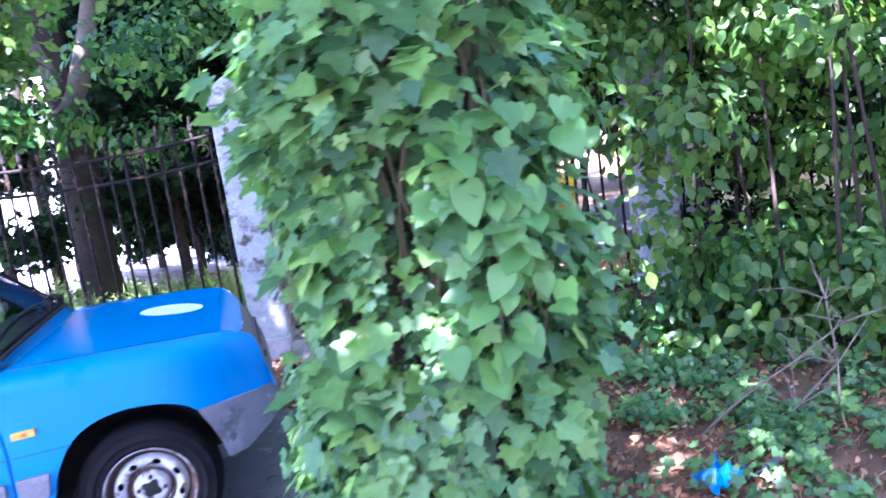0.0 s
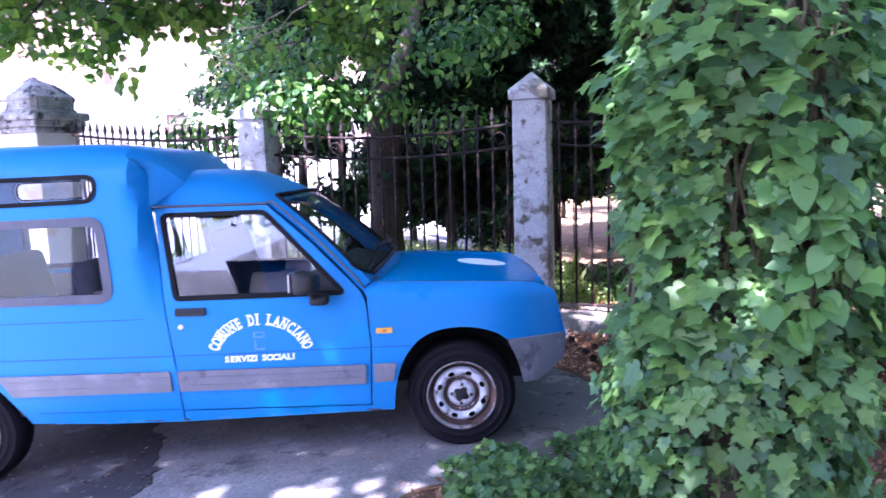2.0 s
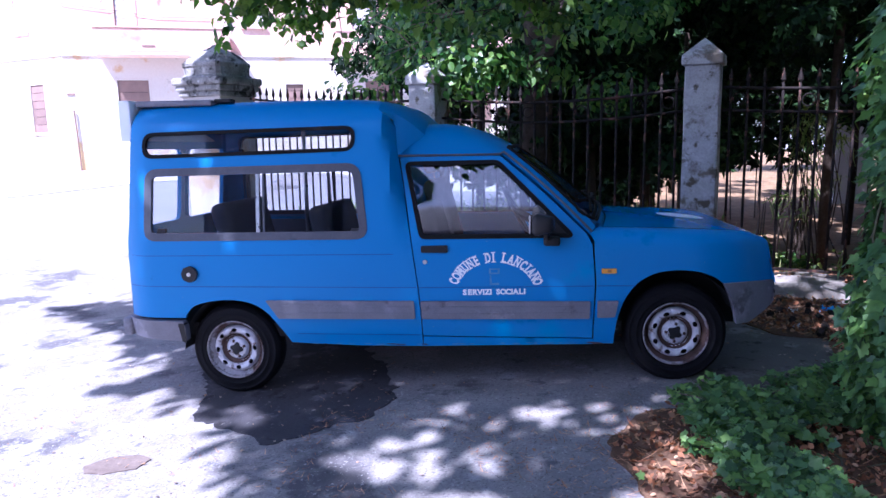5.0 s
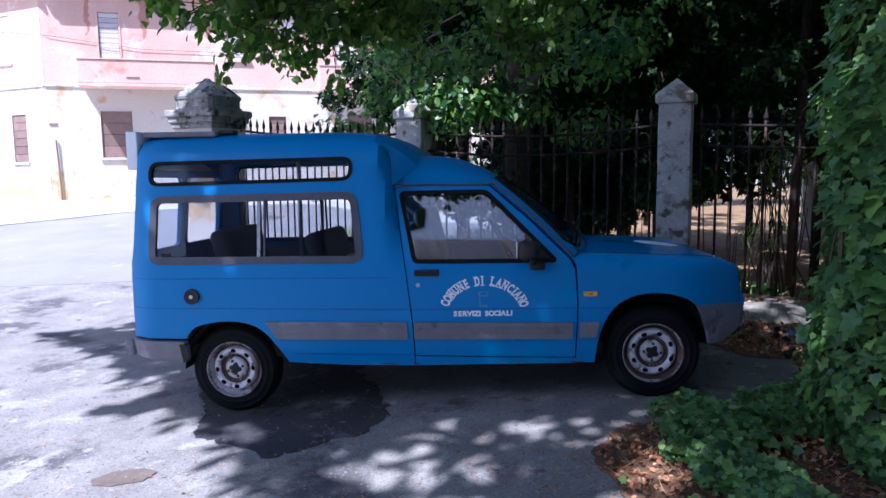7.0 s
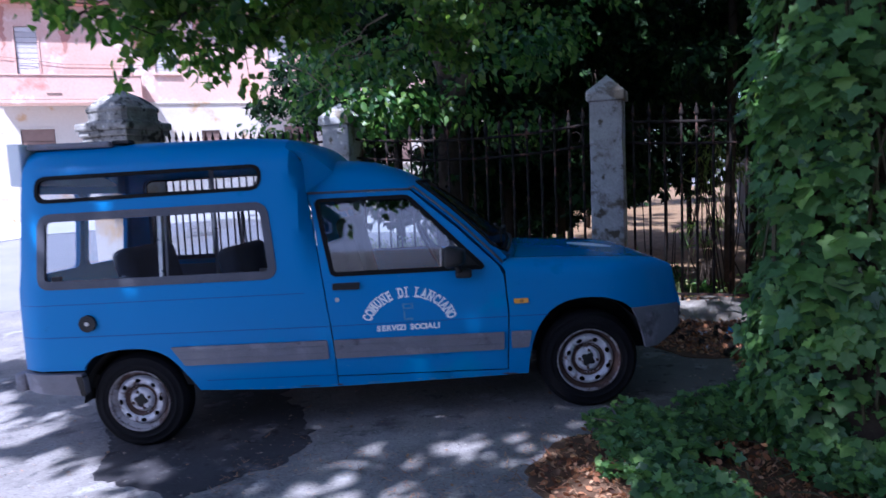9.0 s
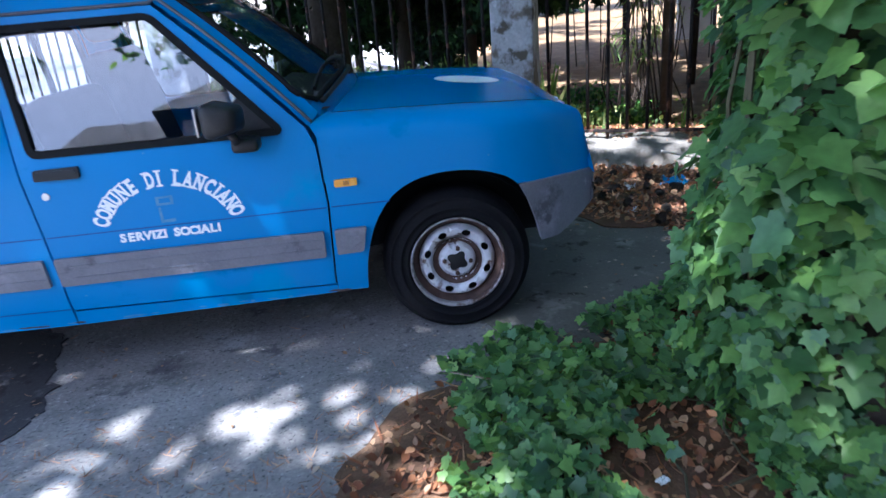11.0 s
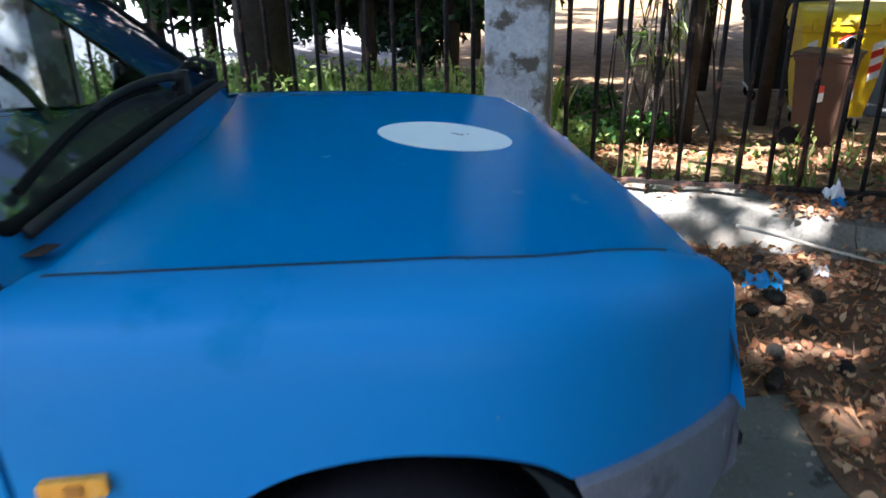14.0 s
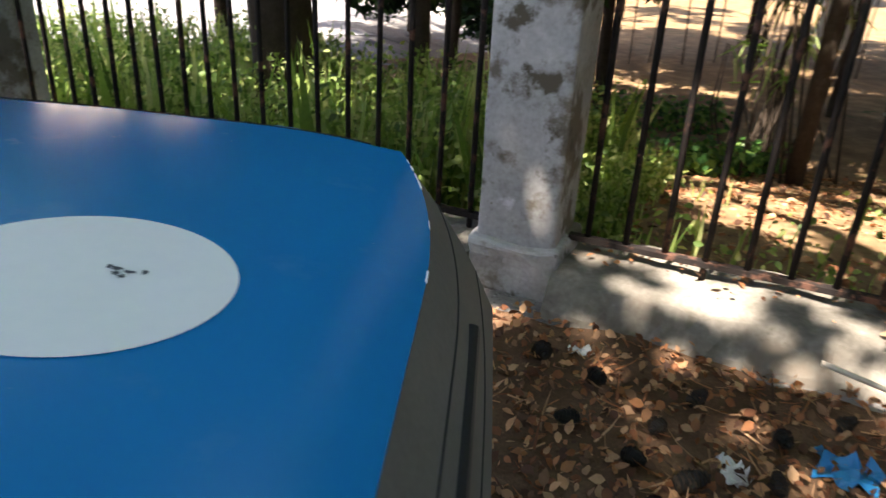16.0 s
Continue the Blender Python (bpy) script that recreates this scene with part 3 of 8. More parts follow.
PILLAR_GAP = 2.70
pillar(0.0, 0.29, 2.09, 2.325, "weathered grey concrete fence pillar with pointed cap beside the van's nose")
pillar(-PILLAR_GAP, 0.30, 2.05, 2.28, "weathered grey concrete fence pillar with pointed cap behind the van")
RIGHT_GAP = 3.0
pillar(RIGHT_GAP, 0.30, 2.08, 2.32, "grey concrete fence pillar half hidden by leaves")


def gate_pier():
    x, y = along(-2 * PILLAR_GAP - 0.12)
    root = thing("gate_pier", "massive lichen-stained stone gate pier with low domed cap", "pier", at=pose(x, y, 0, 0, 0, FENCE_TURN))
    bm = bmesh.new()
    box(bm, (-0.29, -0.29, -0.3), (0.29, 0.29, 2.05), bevel=0.015)
    part("shaft", bm, CREAM, root, "pale plastered shaft")
    bm = bmesh.new()
    box(bm, (-0.32, -0.32, 2.03), (0.32, 0.32, 2.10), bevel=0.02)
    box(bm, (-0.345, -0.345, 2.095), (0.345, 0.345, 2.17), bevel=0.02)
    box(bm, (-0.375, -0.375, 2.165), (0.375, 0.375, 2.255), bevel=0.025)
    part("cornice", bm, STONE, root)
    bm = bmesh.new()
    rows = []
    for w, z in ((0.315, 2.25), (0.32, 2.27), (0.30, 2.285), (0.298, 2.37), (0.31, 2.385), (0.312, 2.415), (0.285, 2.445), (0.235, 2.50), (0.17, 2.555), (0.10, 2.59), (0.045, 2.615), (0.03, 2.64), (0.0, 2.645)):
        row = []
        for q in range(40):
            a = 2 * math.pi * (q + 0.5) / 40
            flat = max(abs(math.cos(a)), abs(math.sin(a)))
            r = w / flat ** 0.82 * (1 + 0.035 * noise.noise(Vector((math.cos(a) * 4, math.sin(a) * 4, z * 9))))
            row.append((r * math.cos(a), r * math.sin(a), z + 0.008 * noise.noise(Vector((math.cos(a) * 6, math.sin(a) * 6, z * 5)))))
        rows.append(row)
    grid(bm, rows, closed=True)
    part("dome", bm, STONE, root, "low domed cap blackened by lichen")


gate_pier()


def kerb_wall(s0, s1, n):
    """Blocks of the low wall in which the fence stands."""
    root = thing("kerb_wall", "low pale concrete wall under the iron fence", "low wall", kind="structure")
    for k in range(n):
        a, b = s0 + (s1 - s0) * k / n + 0.002, s0 + (s1 - s0) * (k + 1) / n - 0.002
        bm = bmesh.new()
        rows = []
        m = max(3, int((b - a) / 0.035))
        for i in range(m + 1):
            s = a + (b - a) * i / m
            x, y = along(s)
            g = ground_z(x, y)
            top = 0.285 - 0.012 * s + 0.018 * noise.noise(Vector((s * 4, 0, 2)))
            row = []
            for off, z in ((0.33, g - 0.05), (0.30, g + 0.03), (0.262, top - 0.06), (0.225, top - 0.015), (0.17, top), (0.02, top + 0.006), (-0.15, top + 0.012), (-0.17, top - 0.02), (-0.18, g - 0.05)):
                px, py = along(s, off + 0.034 * noise.noise(Vector((s * 5, z * 6, off * 4))) + 0.016 * noise.noise(Vector((s * 17, z * 19, off * 9))))
                row.append((px, py, z + (0.012 * noise.noise(Vector((s * 13, off * 14, 3))) if z > g else 0.0)))
            rows.append(row)
        grid(bm, rows)
        for row in (rows[0], rows[-1]):
            bm.faces.new([bm.verts.new(p) for p in row])
        part("block", bm, KERB, root)
    return root


kerb_wall(0.155, RIGHT_GAP - 0.16, 2)
kerb_wall(-2.55, -0.155, 2)
kerb_wall(-5.0, -2.86, 2)
kerb_wall(RIGHT_GAP + 0.16, 6.5, 3)


def fence_panel(s0, s1, n, sag, label, top0=1.90, top1=1.90):
    """Iron bars with spear heads between two pillars; the two upper rails hang in a shallow bow."""
    root = thing("iron_fence", label, "fence", "iron fence panels")
    low = lambda s: 0.345 - 0.012 * s

    def high(s, d):
        t = (s - s0) / (s1 - s0)
        return top0 + (top1 - top0) * t - d - sag * 4 * t * (1 - t)

    for d, r in ((0.0, 0.014), (0.19, 0.013)):
        bm = bmesh.new()
        tube(bm, [(*along(s), high(s, d)) for s in span(s0, s1, 0.15)], r, 6)
        part("rail", bm, IRON, root, smooth=True)
    bm = bmesh.new()
    rows = []
    for s in span(s0, s1, 0.3):
        (x0, y0), (x1, y1) = along(s, 0.018), along(s, -0.018)
        rows.append([(x0, y0, low(s) - 0.010), (x0, y0, low(s) + 0.010), (x1, y1, low(s) + 0.010), (x1, y1, low(s) - 0.010)])
    grid(bm, rows, closed=True)
    part("lower_rail", bm, IRON, root, "flat rusty lower rail")
    rng = random.Random(int(s0 * 10) + 50)
    for k in range(n):
        s = s0 + (s1 - s0) * (k + 0.5) / n
        x, y = along(s)
        top = high(s, 0) + 0.05
        lean = rng.uniform(-0.006, 0.006)
        bm = bmesh.new()
        foot = low(s) - (0.10 if k % 7 == 3 else 0.004)
        tube(bm, [(x, y, foot), (x + lean, y, 1.0), (x + lean, y, top)], 0.0115, 6)
        bar = part("bar", bm, IRON, root, smooth=True)
        bm = bmesh.new()
        tube(bm, [(x + lean, y, top - 0.005), (x + lean, y, top + 0.02), (x + lean, y, top + 0.05), (x + lean, y, top + 0.12)], [0.010, 0.022, 0.017, 0.001], 6)
        part("spear_head", bm, IRON, bar)
        if k % 2 == 0:
            bm = bmesh.new()
            mid = high(s, 0.095)
            ring = [(x + FDX * 0.066 + FDX * 0.05 * math.cos(a), y + FDY * 0.066 + FDY * 0.05 * math.cos(a), mid + 0.05 * math.sin(a)) for a in [2 * math.pi * q / 12 for q in range(13)]]
            tube(bm, ring, 0.006, 5, cap=False)
            part("ring", bm, IRON, bar)
    return root


fence_panel(0.16, RIGHT_GAP - 0.16, 20, 0.05, "rusty black iron fence with spear heads beside the van's nose")
fence_panel(-PILLAR_GAP + 0.16, -0.16, 18, 0.07, "rusty black iron fence with bowed upper rails behind the van")
fence_panel(-2 * PILLAR_GAP + 0.36, -PILLAR_GAP - 0.16, 22, 0.05, "black iron fence with spear heads up to the gate pier", 2.0, 1.9)
fence_panel(RIGHT_GAP + 0.16, 2 * RIGHT_GAP - 0.4, 18, 0.05, "rusty iron fence overgrown by shrubs")


# ---------------------------------------------------------------- houses
def window_in(root, x0, x1, z0, z1, y, mat, slats, label, frame_mat):
    win = part("window", box(bmesh.new(), (x0, y + 0.10, z0), (x1, y + 0.14, z1)), DARK, root, label)
    for a, b, c, d in ((x0 - 0.05, x0, z0 - 0.05, z1 + 0.05), (x1, x1 + 0.05, z0 - 0.05, z1 + 0.05), (x0, x1, z1, z1 + 0.05)):
        part("frame", box(bmesh.new(), (a, y - 0.012, c), (b, y + 0.14, d), bevel=0.006), frame_mat, win)
    part("sill", box(bmesh.new(), (x0 - 0.08, y - 0.06, z0 - 0.07), (x1 + 0.08, y + 0.12, z0 - 0.003), bevel=0.008), frame_mat, win)
    n = slats
    for k in range(n):
        h = (z1 - z0) / n
        part("slat", box(bmesh.new(), (x0 + 0.012, y + 0.03, z0 + k * h + 0.006), (x1 - 0.012, y + 0.06 + 0.01 * (k % 2), z0 + (k + 1) * h - 0.006)), mat, win)


def wall_stain(root, wall, pts, mat, label=""):
    """A thin stain with a ragged outline, laid on a wall given by a function of its length and height."""
    out = []
    for u, v in dense(pts, 0.06):
        out.append((u + 0.10 * noise.noise(Vector((u * 4, v * 4, 2))) + 0.05 * noise.noise(Vector((u * 13, v * 13, 6))), v + 0.10 * noise.noise(Vector((u * 4, v * 4, 8)))))
    part("wall_stain", sheet(out, [], wall, 0.3), mat, root, label)


def pink_house():
    """Built with its corner at the origin and its front along x, then turned into place."""
    root = thing("house", "two-storey house, pink upper floor over cream ground floor, in glaring sun", "house")
    g, mid, top, far = 0.1, 3.94, 6.62, 16.2
    holes = [(1.40, 2.24, 1.90, 3.24), (6.15, 6.67, 2.30, 3.12), (8.6, 9.4, 1.95, 3.22), (12.0, 12.8, 1.95, 3.22)]
    up = [(1.48, 2.02, 4.05, 6.02), (5.0, 5.6, 4.80, 6.02), (8.25, 8.85, 4.05, 6.02), (12.2, 12.8, 4.8, 6.02)]
    for name, mat, za, zb, cut, back in (("lower_wall", CREAM, g, mid, holes, 0.0), ("upper_wall", PINK, mid + 0.003, top, up, 0.004)):
        bm = sheet([(0, za), (far, za), (far, zb), (0, zb)], [[(a, c), (b, c), (b, d), (a, d)] for a, b, c, d in cut], lambda u, v: (u, back, v), 1.0, Vector((0, 0.3, 0)))
        part(name, bm, mat, root, "faded pink plastered upper wall" if mat is PINK else "cream plastered ground floor wall")
    for a, b, c, d in holes:
        window_in(root, a, b, c, d, 0, SHUTTER, 4, "window with closed brown shutter", CREAM)
    for a, b, c, d in up:
        window_in(root, a, b, c, d, 0, PALE_SHUTTER, 14, "window with pale louvred shutters", PINK)
    # the side wall turns away at the corner
    turn = radians(159 - 22.6)
    way = Vector((math.cos(turn), math.sin(turn), 0))
    inward = Vector((way.y, -way.x, 0))
    m = Matrix(((-way.x, inward.x, 0, 0), (-way.y, inward.y, 0, 0), (0, 0, 1, 0), (0, 0, 0, 1)))
    for name, mat, za, zb, cut, slat in (("side_wall", CREAM, g, mid, [(0.93, 1.58, 1.80, 3.17)], SHUTTER), ("upper_side_wall", PINK, mid + 0.003, top, [(1.38, 2.0, 4.66, 6.0)], PALE_SHUTTER)):
        bm = sheet([(0.02, za), (12, za), (12, zb), (0.02, zb)], [[(p, r), (q, r), (q, t), (p, t)] for p, q, r, t in cut], lambda u, v: (*(way * u).xy, v), 1.0, inward * 0.3)
        part(name, bm, mat, root, "sunlit side wall")
        for p, q, r, t in cut:
            win = part("window", box(bmesh.new(), (-q, 0.10, r), (-p, 0.14, t), m), DARK, root, "window with closed shutter")
            for k in range(6):
                h = (t - r) / 6
                part("slat", box(bmesh.new(), (-q + 0.01, 0.03, r + k * h + 0.006), (-p - 0.01, 0.07, r + (k + 1) * h - 0.006), m), slat, win)
            part("sill", box(bmesh.new(), (-q - 0.05, -0.05, r - 0.07), (-p + 0.05, 0.10, r - 0.003), m, bevel=0.008), CREAM, win)
    part("string_course", box(bmesh.new(), (0, -0.04, mid - 0.03), (far, -0.002, mid + 0.03), bevel=0.01), CREAM, root)
    part("string_course", box(bmesh.new(), (-12, -0.04, mid - 0.03), (-0.01, -0.002, mid + 0.03), m, bevel=0.01), CREAM, root)
    for p, q in ((0.98, 4.6), (7.65, 10.6)):
        bal = part("balcony", box(bmesh.new(), (p, -0.76, mid - 0.07), (q, -0.045, mid + 0.02), bevel=0.012), PINK, root, "projecting balcony with a plastered parapet")
        part("parapet", box(bmesh.new(), (p, -0.76, mid + 0.023), (q, -0.66, mid + 0.66), bevel=0.015), PINK, bal)
        part("parapet", box(bmesh.new(), (p, -0.657, mid + 0.023), (p + 0.1, -0.045, mid + 0.66), bevel=0.015), PINK, bal)
        part("parapet", box(bmesh.new(), (q - 0.1, -0.657, mid + 0.023), (q, -0.045, mid + 0.66), bevel=0.015), PINK, bal)
        part("coping", box(bmesh.new(), (p - 0.02, -0.785, mid + 0.663), (q + 0.02, -0.645, mid + 0.70), bevel=0.008), PINK, bal)
        part("drip_slot", box(bmesh.new(), (p + 1.25, -0.775, mid + 0.16), (p + 1.6, -0.757, mid + 0.20)), SHUTTER, bal)
    part("drain_pipe", tube(bmesh.new(), [(0.27, -0.05, g), (0.22, -0.05, 1.9), (0.20, -0.05, 2.4)], 0.022, 8), SHUTTER, root, "rusty drain pipe")
    part("vent", box(bmesh.new(), (0.05, -0.02, 2.82), (0.26, -0.002, 2.88)), SHUTTER, root)
    part("cable", tube(bmesh.new(), [m @ Vector((-2.4, -0.03, 5.75)), m @ Vector((-0.1, -0.03, 5.35)), Vector((0.15, -0.03, 5.32)), Vector((2.6, -0.03, 5.02)), Vector((5.0, -0.03, 5.0))], 0.006, 5), SHUTTER, root)
    side = lambda u, v: tuple(m @ Vector((-u, -0.006, v)))
    front = lambda u, v: (u, -0.006, v)
    wall_stain(root, side, [(0.35, 0.45), (0.50, 1.1), (0.85, 1.25), (1.25, 1.15), (1.7, 1.3), (2.4, 1.1), (2.6, 0.45)], OCHRE, "orange-brown damp stain")
    wall_stain(root, front, [(0.20, 0.45), (0.16, 1.3), (0.21, 1.9), (0.30, 1.3), (0.42, 0.75), (0.50, 0.45)], OCHRE)
    wall_stain(root, front, [(0.9, 0.45), (1.0, 0.78), (1.3, 0.7), (1.5, 0.85), (1.9, 0.65), (2.1, 0.45)], OCHRE)
    for k, (u, w) in enumerate(((1.1, 0.16), (2.6, 0.22), (4.4, 0.16), (6.1, 0.25), (7.2, 0.18))):   # streaks below the eaves
        wall_stain(root, lambda a, b: (a, -0.001, b), [(u, 6.55), (u + 0.03, 5.6 - 0.1 * k), (u + w * 0.5, 5.3), (u + w, 5.7), (u + w + 0.03, 6.55)], PINK_DARK)
    # eaves and a low tiled roof
    for lo, hi, mm in (((-0.05, -0.30, top + 0.003), (far + 0.3, 6.0, top + 0.10), Matrix()), ((-12, -0.30, top + 0.012), (0.05, 6.0, top + 0.09), m)):
        eave = part("eave", box(bmesh.new(), lo, hi, mm, bevel=0.015), PINK_DARK, root, "weathered projecting eave")
        part("roof_edge", box(bmesh.new(), (lo[0], lo[1] - 0.10, hi[2] + 0.003), (hi[0], 6.0, hi[2] + 0.12), mm, bevel=0.03), ROOF_TILE, eave, "grey roof tiles")
    root.matrix_world = Matrix.Translation((-11.39, 15.26, 0)) @ Matrix.Rotation(radians(22.6), 4, "Z")


pink_house()


def far_house(name, x0, x1, y0, y1, g, top, mat, label, facing):
    """A plain house that closes the view; windows on the side towards the van."""
    root = thing(name, label, "house")
    part("wall", box(bmesh.new(), (x0, y0, g), (x1, y1, top)), mat, root)
    bm = bmesh.new()
    ridge = (y0 + y1) / 2
    rows = [[(x0 - 0.5, y0 - 0.6, top - 0.1), (x0 - 0.5, ridge, top + 3.9), (x0 - 0.5, y1 + 0.6, top - 0.1)], [(x1 + 0.5, y0 - 0.6, top - 0.1), (x1 + 0.5, ridge, top + 3.9), (x1 + 0.5, y1 + 0.6, top - 0.1)]]
    grid(bm, rows)
    for row in rows:
        bm.faces.new([bm.verts.new(p) for p in row])
    bmesh.ops.solidify(bm, geom=bm.faces, thickness=0.12)
    part("roof", bm, ROOF_TILE, root)
    for cx in (x0 + 6.5, x0 + 11.5, x0 + 17.0):
        if cx > x1 - 1.5:
            continue
        m = Matrix.Translation((cx, y1 - 1.3, top + 1.28)) @ Matrix.Rotation(math.atan2(-4.0, (y1 - y0) / 2 + 0.6), 4, "X")
        light = part("roof_light", box(bmesh.new(), (-1.0, -0.6, -0.05), (1.0, 0.6, 0.12), m, bevel=0.02), FRAME_GREY, root)
        part("pane", box(bmesh.new(), (-0.9, -0.5, 0.121), (0.9, 0.5, 0.14), m), DARK, light)
    y = y1 if facing > 0 else y0
    n = int((x1 - x0) / 3)
    for k in range(n):
        cx = x0 + (k + 0.5) * (x1 - x0) / n
        for z in (1.0, 3.9, 6.9):
            if z + 1.5 > top:
                continue
            win = part("window", box(bmesh.new(), (cx - 0.5, min(y, y + 0.03 * facing), z), (cx + 0.5, max(y, y + 0.03 * facing), z + 1.4)), DARK, root)
            part("sill", box(bmesh.new(), (cx - 0.6, min(y, y + 0.12 * facing), z - 0.08), (cx + 0.6, max(y, y + 0.12 * facing), z - 0.003)), CREAM, win)
    return root


far_house("house", -2.6, 17, -20, -12, -0.2, 9.2, FACADE_GREY, "grey rendered house across the open space", 1)
far_house("house", -6.7, -3.3, -20, -13.5, -0.2, 8.6, FACADE_GREY, "lower grey house beyond the open space", 1)


def yellow_house():
    root = thing("house", "yellowish plastered house wall with dark doorway behind the bins", "house", at=Matrix.Translation((-2.65, 0.235, -0.69)) @ Matrix.Scale(1.5, 4))
    a, b = Vector((12.2, 11.4, 0)), Vector((8.6, 4.0, 0))
    way = (b - a).normalized()
    back = Vector((way.y, -way.x, 0)) * -1
    n_out = Vector((way.y, -way.x, 0))
    if n_out.x > 0:
        n_out, back = -n_out, -back
    back = -n_out
    length = (b - a).length
    bm = sheet([(0, 0.0), (length, 0.0), (length, 6.0), (0, 6.0)], [[(5.3, 0.75), (6.6, 0.75), (6.6, 2.6), (5.3, 2.6)], [(2.0, 1.0), (2.9, 1.0), (2.9, 2.4), (2.0, 2.4)]], lambda u, v: (*(a + way * u).xy, v), 0.6, back * 0.3)
    part("wall", bm, WALL_YELLOW, root)
    m = Matrix.Translation(a) @ Matrix(((way.x, n_out.x, 0, 0), (way.y, n_out.y, 0, 0), (0, 0, 1, 0), (0, 0, 0, 1)))
    part("plinth", box(bmesh.new(), (0, 0.003, 0.0), (length, 0.05, 0.45), m, bevel=0.01), GREY_WALL, root)
    part("door", box(bmesh.new(), (5.3, -0.2, 0.75), (6.6, -0.15, 2.6), m), DARK, root, "dark opening in the wall")
    part("window", box(bmesh.new(), (2.0, -0.2, 1.0), (2.9, -0.15, 2.4), m), DARK, root)
    part("sill", box(bmesh.new(), (5.2, -0.1, 0.66), (6.7, 0.12, 0.747), m, bevel=0.01), GREY_WALL, root)
    part("side_wall", box(bmesh.new(), (length - 0.3, -6, 0), (length, -0.303, 6), m), WALL_YELLOW, root)


yellow_house()


def garden_wall():
    root = thing("garden_wall", "pale plastered wall end at the back of the yard", "wall", kind="structure")
    part("wall_block", box(bmesh.new(), (-0.45, -0.12, -0.7), (0.45, 0.12, 2.3), pose(10.3, 16.6, 0, 0, 0, -12), bevel=0.02), PALE_WALL, root)


garden_wall()

# ---------------------------------------------------------------- the van
W = 1.57                                           # width; its near side lies at y = 0, its nose points to +x


def side_y(x, z):
    """How far in from y = 0 the van's side lies."""
    y = max(0.0, 0.46 - z) * 0.22 - 0.010 * math.exp(-(((z - 0.70) / 0.17) ** 2))
    boxed = 0.115 * max(0.0, z - 0.92) + 5.0 * max(0.0, z - 1.60) ** 2
    cab = 0.015 * step01(0.90, 0.97, z) + 0.385 * max(0.0, z - 0.97)
    fender = 0.0
    lip = 1.065 - 0.10 * (z - 0.9)                   # the high body ends in a rolled lip before the cab
    k = step01(lip + 0.015, lip - 0.055, x)
    upper = boxed * k + cab * (1 - k)
    f = step01(2.06, 2.16, x)
    y += upper * (1 - f) + fender * f
    if x > 2.62:
        y += 0.205 * ((x - 2.62) / 0.49) ** 2.2
    if x < -0.48:
        y += 0.075 * ((-0.48 - x) / 0.18) ** 2
    return y


def seam_z(x):
    return float(np.interp(x, [2.15, 2.40, 2.65, 2.85, 2.95, 3.03], [1.024, 1.020, 1.012, 1.001, 0.990, 0.960]))


def seam_roll(x):
    """How far in from the flank the fender rolls over before it meets the hood."""
    return float(np.interp(x, [2.15, 2.40, 2.65, 2.88, 2.97, 3.03], [0.092, 0.095, 0.107, 0.088, 0.056, 0.038]))


def on_fender(u, v):
    """The fender rolls over into the hood: above 0.86 v runs along the roll."""
    dent = 0.012 * math.exp(-((u - 2.985) / 0.022) ** 2 - ((v - 0.80) / 0.055) ** 2) - 0.006 * math.exp(-((u - 3.02) / 0.018) ** 2 - ((v - 0.83) / 0.05) ** 2)
    if v <= 0.86:
        return (u, side_y(u, v) + dent, v)
    a = (v - 0.86) / 0.17 * 1.42
    drop = 1.024 - seam_z(max(2.15, min(u, 3.03)))
    z = 0.86 + 0.166 * (math.sin(a) / 0.9887) ** 0.86 * 0.9887 - drop * step01(0.80, 1.03, v)
    return (u, side_y(u, 0.86) + seam_roll(u) * ((1 - math.cos(a)) / 0.8498) ** 1.7 + dent, z)


def seam_y(x):
    return side_y(x, 0.86) + seam_roll(x)


def on_side(dy=0.0):
    return lambda u, v: (u, side_y(u, v) + dy, v)


REAR_ARCH = [(0.352, 0.345), (0.30, 0.43), (0.215, 0.533), (0.12, 0.588), (0.0, 0.606), (-0.12, 0.597), (-0.235, 0.565), (-0.285, 0.515), (-0.292, 0.492)]
REAR_ARCH = eased(REAR_ARCH)
FRONT_ARCH = [(2.803, 0.722), (2.755, 0.758), (2.68, 0.785), (2.60, 0.796), (2.52, 0.794), (2.43, 0.774), (2.345, 0.722), (2.280, 0.630), (2.243, 0.52), (2.229, 0.433), (2.224, 0.372)]
FRONT_ARCH = eased(FRONT_ARCH)
QUARTER = [(-0.668, 0.492), (-0.672, 0.80), (-0.655, 1.05), (-0.628, 1.45), (-0.60, 1.70), (0.90, 1.70), (0.952, 1.665), (0.984, 1.60), (1.000, 1.436), (1.050, 1.16), (1.092, 0.924), (1.122, 0.70), (1.138, 0.50), (1.141, 0.335), (0.75, 0.332)] + REAR_ARCH
DOOR = [(1.010, 1.428), (1.590, 1.428), (1.84, 1.215), (2.075, 0.990), (2.103, 0.93), (2.118, 0.72), (2.106, 0.405), (1.148, 0.402), (1.145, 0.50), (1.129, 0.70), (1.099, 0.924), (1.057, 1.16)]
FENDER = [(2.112, 0.928), (2.090, 0.968), (2.150, 1.030), (2.40, 1.030), (2.65, 1.030), (2.85, 1.030), (2.96, 1.030), (3.03, 1.030), (3.066, 0.96), (3.086, 0.88), (3.104, 0.79), (3.110, 0.714), (2.95, 0.718)] + FRONT_ARCH + [(2.115, 0.370), (2.113, 0.405), (2.126, 0.72)]
SILL = [(1.145, 0.335), (2.112, 0.366), (2.112, 0.398), (1.148, 0.395)]
